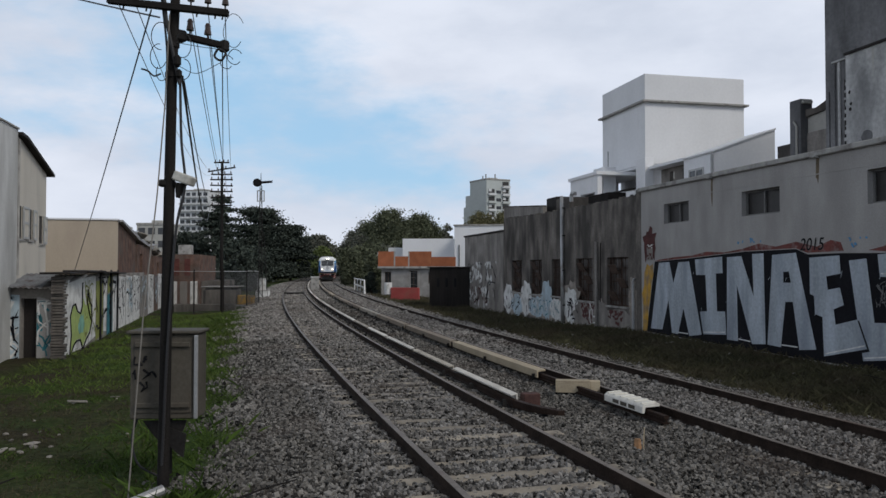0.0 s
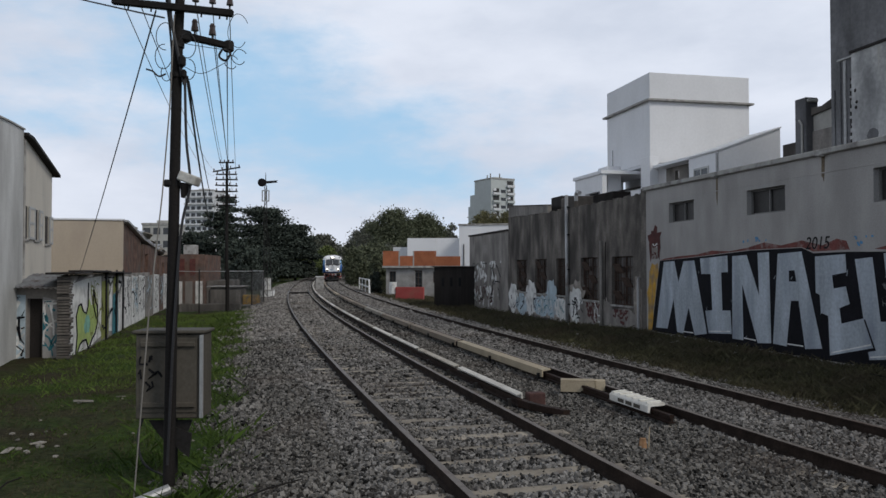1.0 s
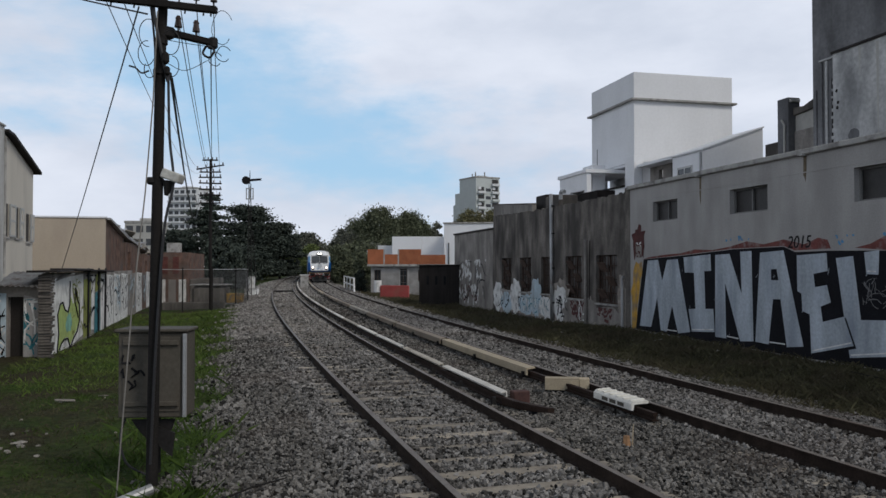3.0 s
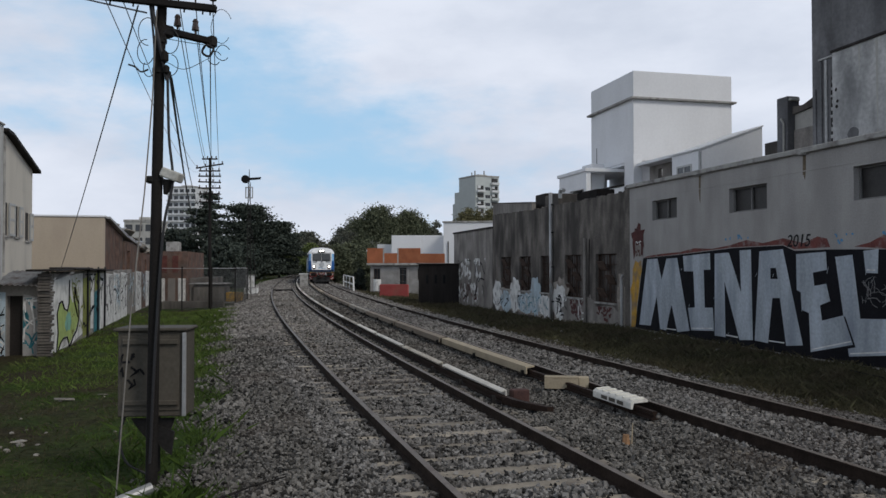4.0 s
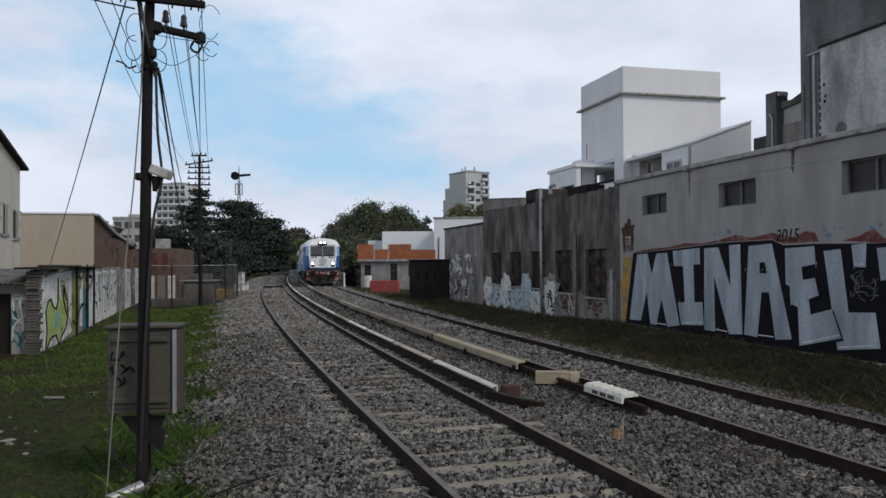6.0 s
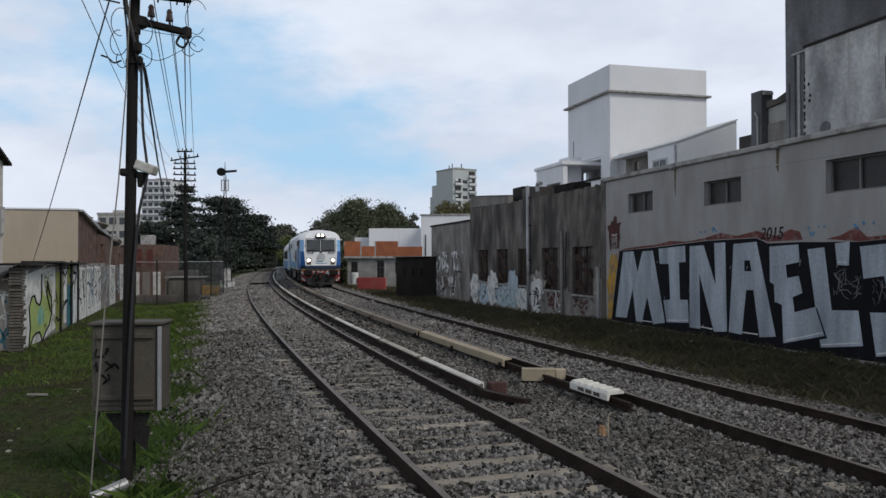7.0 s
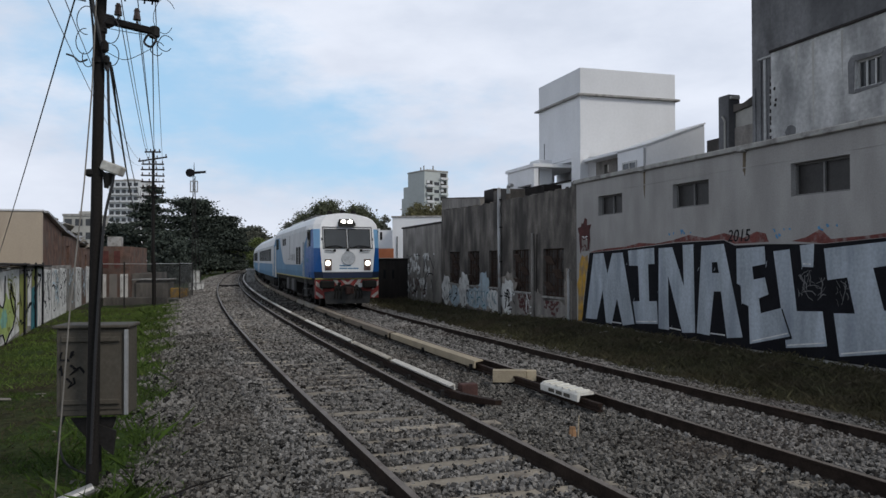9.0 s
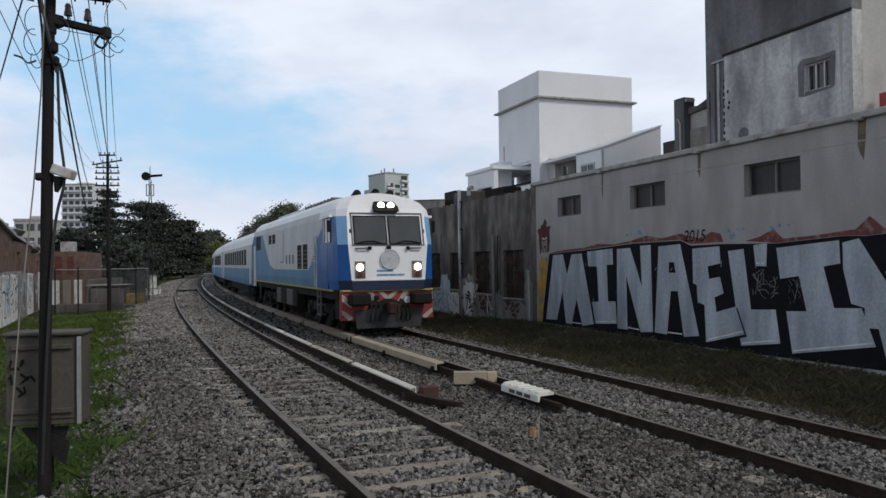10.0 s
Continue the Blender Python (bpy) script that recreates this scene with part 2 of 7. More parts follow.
M_MAROON = mat("maroon_spray_paint", (0.075, 0.018, 0.016), 0.85, var=0.3, scale=4)
M_BLUEPAINT = mat("blue_spray_paint", (0.09, 0.26, 0.46), 0.85, var=0.2, scale=4)
M_PALEBLUE = mat("pale_blue_paint", (0.44, 0.54, 0.60), 0.85, var=0.2, scale=2, stain=(0.3, 0.33, 0.34), stain_lo=0.5, stain_hi=0.7, stain_scale=2.5)
M_PALEPAINT = mat("chalky_white_paint", (0.72, 0.72, 0.70), 0.88, var=0.15, scale=2, stain=(0.35, 0.34, 0.32), stain_lo=0.5, stain_hi=0.72, stain_scale=2.5)
M_LIME = mat("lime_spray_paint", (0.38, 0.48, 0.15), 0.85, var=0.2, scale=3)
M_OLIVE = mat("olive_spray_paint", (0.22, 0.24, 0.05), 0.85, var=0.25, scale=3)
M_SEA = mat("pale_sea_green_paint", (0.20, 0.42, 0.33), 0.85, var=0.25, scale=3)
M_TEAL = mat("teal_spray_paint", (0.025, 0.17, 0.21), 0.85, var=0.25, scale=3)
# Distance haze is put into this leaf green, so it is lighter and greyer.
M_LEAFHAZE = mat("hazed_broadleaf_foliage", (0.10, 0.112, 0.068), 0.7, var=0.3, scale=0.25, fine=2, bump=0, island=0.35, spec=0.2)
M_LEAFLIGHT = mat("light_foliage", (0.13, 0.16, 0.055), 0.7, var=0.3, scale=0.25, fine=2, bump=0, island=0.5, spec=0.2)
M_LEAFDRY = mat("yellowing_foliage", (0.155, 0.145, 0.075), 0.7, var=0.25, scale=0.25, fine=2, bump=0, island=0.3, spec=0.2)
M_LEAFGREY = mat("greyish_foliage", (0.120, 0.125, 0.10), 0.7, var=0.3, scale=0.25, fine=2, bump=0, island=0.3, spec=0.2)
M_CEDAR = mat("cedar_foliage", (0.050, 0.062, 0.050), 0.75, var=0.3, scale=0.4, fine=2, bump=0, island=0.35, spec=0.2)
M_BARK = mat("bark", (0.06, 0.048, 0.038), 0.95, var=0.3, scale=4, streak=0.2, bump=0.6, spec=0.15)
M_GRASS = mat("grass_blade", (0.050, 0.086, 0.015), 0.8, var=0.35, scale=0.5, fine=3, bump=0, island=0.45, spec=0.2, stain=(0.055, 0.056, 0.020), stain_lo=0.5, stain_hi=0.8, stain_scale=0.5)
# Lighter green blades for the bank from 18 to 46 m.
M_GRASSPALE = mat("pale_grass_blade", (0.088, 0.130, 0.028), 0.8, var=0.35, scale=0.3, fine=3, bump=0, island=0.4, spec=0.2, stain=(0.08, 0.08, 0.03), stain_lo=0.5, stain_hi=0.8, stain_scale=0.4)
M_GRASSDRY = mat("dry_grass_blade", (0.068, 0.064, 0.034), 0.8, var=0.35, scale=0.6, fine=3, bump=0, island=0.5, spec=0.2, stain=(0.085, 0.066, 0.045), stain_lo=0.45, stain_hi=0.7, stain_scale=0.7)
M_PORCELAIN = mat("brown_insulator", (0.055, 0.035, 0.03), 0.3, var=0.2)
M_LITTER = mat("pale_litter", (0.24, 0.22, 0.19), 0.85, var=0.3, scale=8, per_object=0.5)
M_BLOCKGREY = mat("far_flat_facade", (0.47, 0.50, 0.49), 0.85, var=0.08, scale=0.1, fine=1)
M_BLOCKWHITE = mat("far_white_facade", (0.62, 0.63, 0.64), 0.85, var=0.06, scale=0.1, fine=1)


# ---- builders ----
def thing(name, m, label, category, group="", kind=""):
    ob = new(name)
    ob.matrix_basis = m
    ob.empty_display_size = 0.2
    return tagged(ob, label, category, group, kind)


def part(name, bm, material, parent=None, label="", smooth=False):
    me = bpy.data.meshes.new(name)
    bm.normal_update()
    bm.to_mesh(me)
    bm.free()
    for mt in material if isinstance(material, (list, tuple)) else [material]:
        me.materials.append(mt)
    if smooth:
        for poly in me.polygons:
            poly.use_smooth = True
    ob = new(name, me)
    ob.parent = parent
    return tagged(ob, label)


def raw(name, verts, faces, material, parent=None, label="", smooth=False):
    me = bpy.data.meshes.new(name)
    me.from_pydata(verts, [], faces)
    for mt in material if isinstance(material, (list, tuple)) else [material]:
        me.materials.append(mt)
    if smooth:
        me.polygons.foreach_set("use_smooth", [True] * len(me.polygons))
    me.update()
    ob = new(name, me)
    ob.parent = parent
    return tagged(ob, label)


def box(lo, hi, bm=None, bevel=0.0, m=None):
    """A block between two corners, with its edges broken where bevel is given; m turns and moves it."""
    own = bmesh.new()
    v = [own.verts.new((x, y, z)) for z in (lo[2], hi[2]) for y in (lo[1], hi[1]) for x in (lo[0], hi[0])]
    for f in ((0, 2, 3, 1), (4, 5, 7, 6), (0, 1, 5, 4), (2, 6, 7, 3), (0, 4, 6, 2), (1, 3, 7, 5)):
        own.faces.new([v[i] for i in f])
    if bevel:
        bmesh.ops.bevel(own, geom=own.edges[:], offset=bevel, segments=1, affect="EDGES")
    if m is not None:
        own.transform(m)
    if bm is None:
        return own
    return join(bm, own)


def join(bm, other):
    me = bpy.data.meshes.new("tmp")
    other.to_mesh(me)
    other.free()
    bm.from_mesh(me)
    bpy.data.meshes.remove(me)
    return bm


def tube(points, r, bm=None, sides=6, r_end=None, closed_ends=True):
    """A round bar along a line of points."""
    bm = bm or bmesh.new()
    pts = [Vector(p) for p in points]
    rings = []
    for i, p in enumerate(pts):
        d = (pts[min(i + 1, len(pts) - 1)] - pts[max(i - 1, 0)]).normalized()
        a = d.orthogonal().normalized() if i == 0 else (rings_a - d * rings_a.dot(d)).normalized()
        rings_a = a
        b = d.cross(a)
        rr = r if r_end is None else r + (r_end - r) * i / (len(pts) - 1)
        rings.append([bm.verts.new(p + (a * math.cos(k * math.tau / sides) + b * math.sin(k * math.tau / sides)) * rr) for k in range(sides)])
    for q, w in zip(rings, rings[1:]):
        for k in range(sides):
            bm.faces.new((q[k], q[(k + 1) % sides], w[(k + 1) % sides], w[k]))
    if closed_ends:
        bm.faces.new(rings[0][::-1])
        bm.faces.new(rings[-1])
    return bm


def eased(points, steps=6):
    """A smooth run of points through the given ones."""
    p = [Vector(q) for q in points]
    p = [p[0] * 2 - p[1], *p, p[-1] * 2 - p[-2]]
    run = []
    for i in range(1, len(p) - 2):
        for k in range(steps):
            f = k / steps
            run.append(0.5 * (2 * p[i] + (p[i + 1] - p[i - 1]) * f + (2 * p[i - 1] - 5 * p[i] + 4 * p[i + 1] - p[i + 2]) * f * f + (3 * p[i] - p[i - 1] - 3 * p[i + 1] + p[i + 2]) * f ** 3))
    return run + [p[-2]]


def plate(pts, thick, bm=None, y=0.0):
    """A flat plate with the outline pts (u, z), standing in the plane y; it rises by thick towards -y."""
    bm = bm or bmesh.new()
    f = [bm.verts.new((u, y - thick, z)) for u, z in pts]
    k = [bm.verts.new((u, y, z)) for u, z in pts]
    face = bm.faces.new(f)
    n = len(pts)
    sides = [bm.faces.new((f[i], f[(i + 1) % n], k[(i + 1) % n], k[i])) for i in range(n)]
    bmesh.ops.recalc_face_normals(bm, faces=[face, *sides])
    bmesh.ops.triangulate(bm, faces=[face])
    return bm


def holed(u0, u1, z0, z1, y0, y1, holes, bm=None):
    """A wall of thickness y0 to y1 with rectangular openings (u0, u1, z0, z1) right through it."""
    bm = bm or bmesh.new()
    us = sorted({u0, u1, *[h[0] for h in holes], *[h[1] for h in holes]})
    zs = sorted({z0, z1, *[h[2] for h in holes], *[h[3] for h in holes]})
    full = {}
    for i in range(len(us) - 1):
        for k in range(len(zs) - 1):
            cu, cz = (us[i] + us[i + 1]) / 2, (zs[k] + zs[k + 1]) / 2
            full[i, k] = not any(h[0] < cu < h[1] and h[2] < cz < h[3] for h in holes)
    seen = {}

    def v(u, y, z):
        key = (round(u, 4), round(y, 4), round(z, 4))
        if key not in seen:
            seen[key] = bm.verts.new((u, y, z))
        return seen[key]

    for (i, k), on in full.items():
        if not on:
            continue
        a, b, c, d = us[i], us[i + 1], zs[k], zs[k + 1]
        bm.faces.new((v(a, y0, c), v(b, y0, c), v(b, y0, d), v(a, y0, d)))
        bm.faces.new((v(a, y1, d), v(b, y1, d), v(b, y1, c), v(a, y1, c)))
        if not full.get((i - 1, k)):
            bm.faces.new((v(a, y1, c), v(a, y0, c), v(a, y0, d), v(a, y1, d)))
        if not full.get((i + 1, k)):
            bm.faces.new((v(b, y0, c), v(b, y1, c), v(b, y1, d), v(b, y0, d)))
        if not full.get((i, k - 1)):
            bm.faces.new((v(a, y0, c), v(a, y1, c), v(b, y1, c), v(b, y0, c)))
        if not full.get((i, k + 1)):
            bm.faces.new((v(a, y1, d), v(a, y0, d), v(b, y0, d), v(b, y1, d)))
    return bm


# ---- the line of the tracks: s metres along the near track, n metres to its right ----
LINE_S = np.arange(-60.0, 460.0, 0.25)
bend = 1.558e-3 + (5.219e-4 - 1.558e-3) * np.clip((LINE_S - 20) / 80, 0, 1)
LINE_H = np.cumsum(bend) * 0.25
LINE_H += -0.2808 - LINE_H[240]
LINE_X, LINE_Y = np.cumsum(np.sin(LINE_H)) * 0.25, np.cumsum(np.cos(LINE_H)) * 0.25
LINE_X, LINE_Y = LINE_X + 3.146 - LINE_X[240], LINE_Y - LINE_Y[240]
GAP = 4.213  # between the two tracks' middles


def place(s, n, z=0.0):
    h = np.interp(s, LINE_S, LINE_H)
    return Vector((np.interp(s, LINE_S, LINE_X) + n * math.cos(h), np.interp(s, LINE_S, LINE_Y) - n * math.sin(h), z))


def heading(s):
    return math.degrees(np.interp(s, LINE_S, LINE_H))


def on_line(s, n, z=0.0):
    p = place(s, n, z)
    return pose(p.x, p.y, p.z, 0, 0, -heading(s))


PROFILE = [(-14, -0.5), (-9, -0.36), (-6.2, -0.32), (-4.2, -0.26), (-3.2, -0.17), (-2.6, -0.1), (-1.6, -0.005), (-0.8, 0.0), (0.8, 0.0), (1.5, -0.02), (2.1, -0.07),
           (2.7, -0.05), (3.3, 0.0), (5.0, 0.0), (5.7, -0.03), (6.3, -0.13), (7.2, -0.2), (9.5, -0.16), (11, -0.15), (14, -0.5)]


def lie_all(s, n):
    """The ground's height at arrays of places."""
    z = np.interp(n, [p[0] for p in PROFILE], [p[1] for p in PROFILE])
    h = np.interp(s, LINE_S, LINE_H)
    x, y = np.interp(s, LINE_S, LINE_X) + n * np.cos(h), np.interp(s, LINE_S, LINE_Y) - n * np.sin(h)
    z = z + np.where(n > 6.8, np.clip((n - 6.8) / 2, 0, 1) * np.interp(s, [10, 26, 33, 60], [0.13, 0.18, -0.04, -0.10]), 0)
    wave = np.array([noise.noise(Vector((a * 0.8, b * 0.8, 0))) for a, b in zip(x, y)])
    return z + np.where((n > -2.6) & (n < 6), 0.03, 0.07) * wave * np.minimum(1, np.maximum(np.abs(n - 2), 1) / 3)


def lie(s, n):
    """The ground's height."""
    z = np.interp(n, [p[0] for p in PROFILE], [p[1] for p in PROFILE])
    p = place(s, n)
    if n > 6.8:
        z += min(1, (n - 6.8) / 2) * float(np.interp(s, [10, 26, 33, 60], [0.13, 0.18, -0.04, -0.10]))
    return z + (0.03 if -2.6 < n < 6 else 0.07) * noise.noise(Vector((p.x * 0.8, p.y * 0.8, 0))) * min(1, max(abs(n - 2), 1) / 3)


# ---- ground ----
far = bmesh.new()
bmesh.ops.create_grid(far, x_segments=20, y_segments=20, size=3000)
far.transform(Matrix.Translation((0, 0, -0.55)))
tagged(part("ground", far, mat("far_ground", (0.085, 0.085, 0.05), 0.95, var=0.3, scale=0.05, fine=1)), "flat ground of grass and earth reaching the horizon", "ground", kind="structure")

M_BED = bpy.data.materials.new("ballast_grass_and_earth")
M_BED.use_nodes = True
bn, bl = M_BED.node_tree.nodes, M_BED.node_tree.links


def bed_node(kind, **ins):
    n = bn.new(kind)
    for k, v in ins.items():
        if isinstance(v, bpy.types.NodeSocket):
            bl.new(v, n.inputs[k])
        else:
            n.inputs[k].default_value = v
    return n


b_uv = bn.new("ShaderNodeUVMap")
b_sep = bed_node("ShaderNodeSeparateXYZ", Vector=b_uv.outputs["UV"])
b_co = bn.new("ShaderNodeTexCoord")
b_edge = bed_node("ShaderNodeTexNoise", Vector=b_co.outputs["Object"], Scale=1.3, Detail=5.0)
b_vor = bed_node("ShaderNodeTexVoronoi", Vector=b_co.outputs["Object"], Scale=17.0)
b_fine = bed_node("ShaderNodeTexNoise", Vector=b_co.outputs["Object"], Scale=9.0, Detail=5.0)
b_wide = bed_node("ShaderNodeTexNoise", Vector=b_co.outputs["Object"], Scale=0.45, Detail=4.0)


def bed_math(op, a, b):
    n = bn.new("ShaderNodeMath")
    n.operation = op
    for i, v in enumerate((a, b)):
        if isinstance(v, float):
            n.inputs[i].default_value = v
        else:
            bl.new(v, n.inputs[i])
    return n.outputs[0]


def bed_range(v, a, b, lo=0.0, hi=1.0):
    return bed_node("ShaderNodeMapRange", **{"Value": v, "From Min": a, "From Max": b, "To Min": lo, "To Max": hi}).outputs["Result"]


def bed_mix(f, a, b):
    n = bn.new("ShaderNodeMix")
    n.data_type = "RGBA"
    for sock, v in ((n.inputs["Factor"], f), (n.inputs["A"], a), (n.inputs["B"], b)):
        if isinstance(v, tuple):
            sock.default_value = (*v, 1)
        else:
            bl.new(v, sock)
    return n.outputs["Result"]


b_n = bed_math("ADD", b_sep.outputs["Y"], bed_math("MULTIPLY", bed_math("SUBTRACT", b_edge.outputs["Fac"], 0.5), 1.6))
stones = bed_mix(bed_range(b_vor.outputs["Color"], 0.1, 0.9), (0.055, 0.051, 0.048), (0.17, 0.162, 0.15))
stones = bed_mix(bed_range(b_wide.outputs["Fac"], 0.45, 0.7, 0.0, 0.6), stones, (0.10, 0.08, 0.065))
lawn = bed_mix(bed_range(b_fine.outputs["Fac"], 0.35, 0.65), (0.019, 0.039, 0.007), (0.046, 0.078, 0.014))
bare = bed_math("ADD", b_wide.outputs["Fac"], bed_range(b_sep.outputs["Y"], -3.5, -6.0, 0.0, 0.14))
lawn = bed_mix(bed_range(bare, 0.50, 0.68, 0.0, 0.9), lawn, bed_mix(bed_range(b_fine.outputs["Fac"], 0.35, 0.65), (0.022, 0.017, 0.011), (0.052, 0.041, 0.026)))
waste = bed_mix(bed_range(b_fine.outputs["Fac"], 0.35, 0.65), (0.050, 0.041, 0.029), (0.072, 0.069, 0.038))
colour = bed_mix(bed_range(b_n, -3.15, -2.75), lawn, stones)
colour = bed_mix(bed_range(b_n, 6.55, 6.9), colour, waste)
bl.new(colour, bn["Principled BSDF"].inputs["Base Color"])
bn["Principled BSDF"].inputs["Roughness"].default_value = 0.95
bn["Principled BSDF"].inputs["Specular IOR Level"].default_value = 0.1
b_bump = bed_node("ShaderNodeBump", Strength=0.6, Distance=0.03, Height=bed_math("ADD", b_vor.outputs["Distance"], b_fine.outputs["Fac"]))
bl.new(b_bump.outputs["Normal"], bn["Principled BSDF"].inputs["Normal"])

rows_s = np.concatenate([np.arange(-40, 4, 2.0), np.arange(4, 40, 0.3), np.arange(40, 110, 1.0), np.arange(110, 420, 4.0)])
rows_n = np.concatenate([[-40, -26, -19], np.arange(-14, -3.5, 0.5), np.arange(-3.5, 7.0, 0.25), np.arange(7.0, 14.1, 0.5), [19, 28, 40]])
verts = [place(s, n, lie(s, n)) for s in rows_s for n in rows_n]
wide = len(rows_n)
faces = [(i * wide + k, i * wide + k + 1, (i + 1) * wide + k + 1, (i + 1) * wide + k) for i in range(len(rows_s) - 1) for k in range(wide - 1)]
bed = raw("trackbed", verts, faces, M_BED, smooth=True)
uv = bed.data.uv_layers.new(name="UVMap")
sn = np.array([(s, n) for s in rows_s for n in rows_n])
idx = np.zeros(len(bed.data.loops), dtype=int)
bed.data.loops.foreach_get("vertex_index", idx)
uv.data.foreach_set("uv", sn[idx].ravel())
tagged(bed, "grey stone trackbed between strips of grass and earth", "ground", kind="structure")


# ---- tracks ----
def swept(profile, n0, s0, s1, step, z=0.0, flip=1):
    """A profile of (n, z) carried along the line, closed at its ends."""
    bm = bmesh.new()
    ring = []
    count = max(1, round((s1 - s0) / step))
    for i in range(count + 1):
        s = s0 + (s1 - s0) * i / count
        ring.append([bm.verts.new(place(s, n0 + flip * pn, z + pz)) for pn, pz in profile])
    k = len(profile)
    for a, b in zip(ring, ring[1:]):
        for j in range(k):
            bm.faces.new((a[j], a[(j + 1) % k], b[(j + 1) % k], b[j]))
    bm.faces.new(ring[0])
    bm.faces.new(ring[-1])
    bmesh.ops.recalc_face_normals(bm, faces=bm.faces[:])
    return bm


RAIL_SHAPE = [(-0.066, 0), (0.066, 0), (0.066, 0.012), (0.012, 0.03), (0.012, 0.115), (0.034, 0.125), (0.035, 0.148), (0.028, 0.15), (-0.028, 0.15), (-0.035, 0.148), (-0.034, 0.125), (-0.012, 0.115), (-0.012, 0.03), (-0.066, 0.012)]
sleeper_mesh = box((-1.3, -0.12, -0.12), (1.3, 0.12, 0.012), bevel=0.012)
sleeper_first = None


def railway(n0, label, depth, s0, s1):
    global sleeper_first
    track = thing("railway_track", Matrix(), label, "track", "pair of tracks", "structure")
    for side in (-1, 1):
        web = part("rail", swept(RAIL_SHAPE, n0 + side * 0.873, s0, s1, 1.5), [M_RAIL, M_RAILTOP], track, "worn steel rail with rusty sides")
        for poly in web.data.polygons:
            if poly.normal.z > 0.6 and poly.center.z > 0.146:
                poly.material_index = 1
    if sleeper_first is None:
        sleeper_first = part("sleeper", sleeper_mesh, M_SLEEPER, track)
        first = True
    else:
        first = False
    s, i = s0 + 0.3, 0
    rnd = random.Random(n0)
    while s < min(s1, 110):
        m = on_line(s, n0, depth + 0.008 + rnd.uniform(-0.012, 0.006)) @ pose(rnd.uniform(-0.06, 0.06), 0, 0, 0, 0, rnd.uniform(-1.2, 1.2))
        if first and i == 0:
            sleeper_first.matrix_basis = m
        else:
            o = sleeper_first.copy()
            scene.collection.objects.link(o)
            o.parent, o.matrix_basis = track, m
        s, i = s + 0.62, i + 1
    return track


railway(0.0, "near railway track half sunk in grey ballast", 0.0, -20, 400)
railway(GAP, "second railway track carrying the train on ballast", -0.025, -20, 400)


# ---- conductor rails with their cover boards, between the tracks ----
BOARD_SHAPE = [(-0.11, 0.075), (-0.11, 0.215), (0.07, 0.235), (0.07, 0.205), (-0.085, 0.187), (-0.085, 0.075)]
LOW_BOARD_SHAPE = [(-0.07, 0.05), (-0.07, 0.235), (0.035, 0.213), (0.035, 0.198), (-0.05, 0.215), (-0.05, 0.05)]
THIRD_SHAPE = [(-0.05, 0.03), (0.05, 0.03), (0.05, 0.05), (0.015, 0.06), (0.015, 0.10), (0.035, 0.11), (0.035, 0.15), (-0.035, 0.15), (-0.035, 0.11), (-0.015, 0.10), (-0.015, 0.06), (-0.05, 0.05)]


def conductor(n0, s_end, label, mats, length, face, tail):
    rail = thing("conductor_rail", Matrix(), label, "rail", "conductor rails", "structure")
    part("contact_rail", swept(THIRD_SHAPE, n0, s_end - tail, 330, 1.5), M_THIRD, rail, "brown steel contact rail")
    s, i = s_end, 0
    while s < 150:
        part("cover_board", swept(BOARD_SHAPE if face < 0 else LOW_BOARD_SHAPE, n0, s, s + length - 0.28, 1.2, flip=-face), mats[i % len(mats)], rail)
        for f in (0.02, 0.5):
            q = s + length * f
            bm = box((-0.07, -0.06, -0.12), (0.07, 0.06, 0.035), bevel=0.01)
            box((-0.16, -0.03, 0.02), (-0.10, 0.03, 0.14), bm)
            o = part("bracket", bm, M_IRON, rail)
            o.matrix_basis = on_line(q, n0)
        s, i = s + length, i + 1
    part("cover_board", swept(BOARD_SHAPE, n0, s, 330, 3.0, flip=-face), mats[0], rail)
    return rail


near_third = conductor(1.38, 12.6, "conductor rail under weathered grey cover boards", [M_BOARD_PALE, M_BOARD_GREY, M_BOARD_PALE], 3.75, 1, 0.15)
far_third = conductor(2.95, 15.3, "conductor rail under cream cover boards", [M_BOARD, M_BOARD_OLD, M_BOARD_OLD, M_BOARD_GREY, M_BOARD_OLD, M_BOARD_OLD, M_BOARD_OLD], 6.6, -1, 4.6)

# ---- wall of the yard: u along it towards the camera, v into the buildings ----
YARD = pose(6.835, 27.25, 0, 0, 0, math.degrees(math.atan2(-0.974, 0.225)))


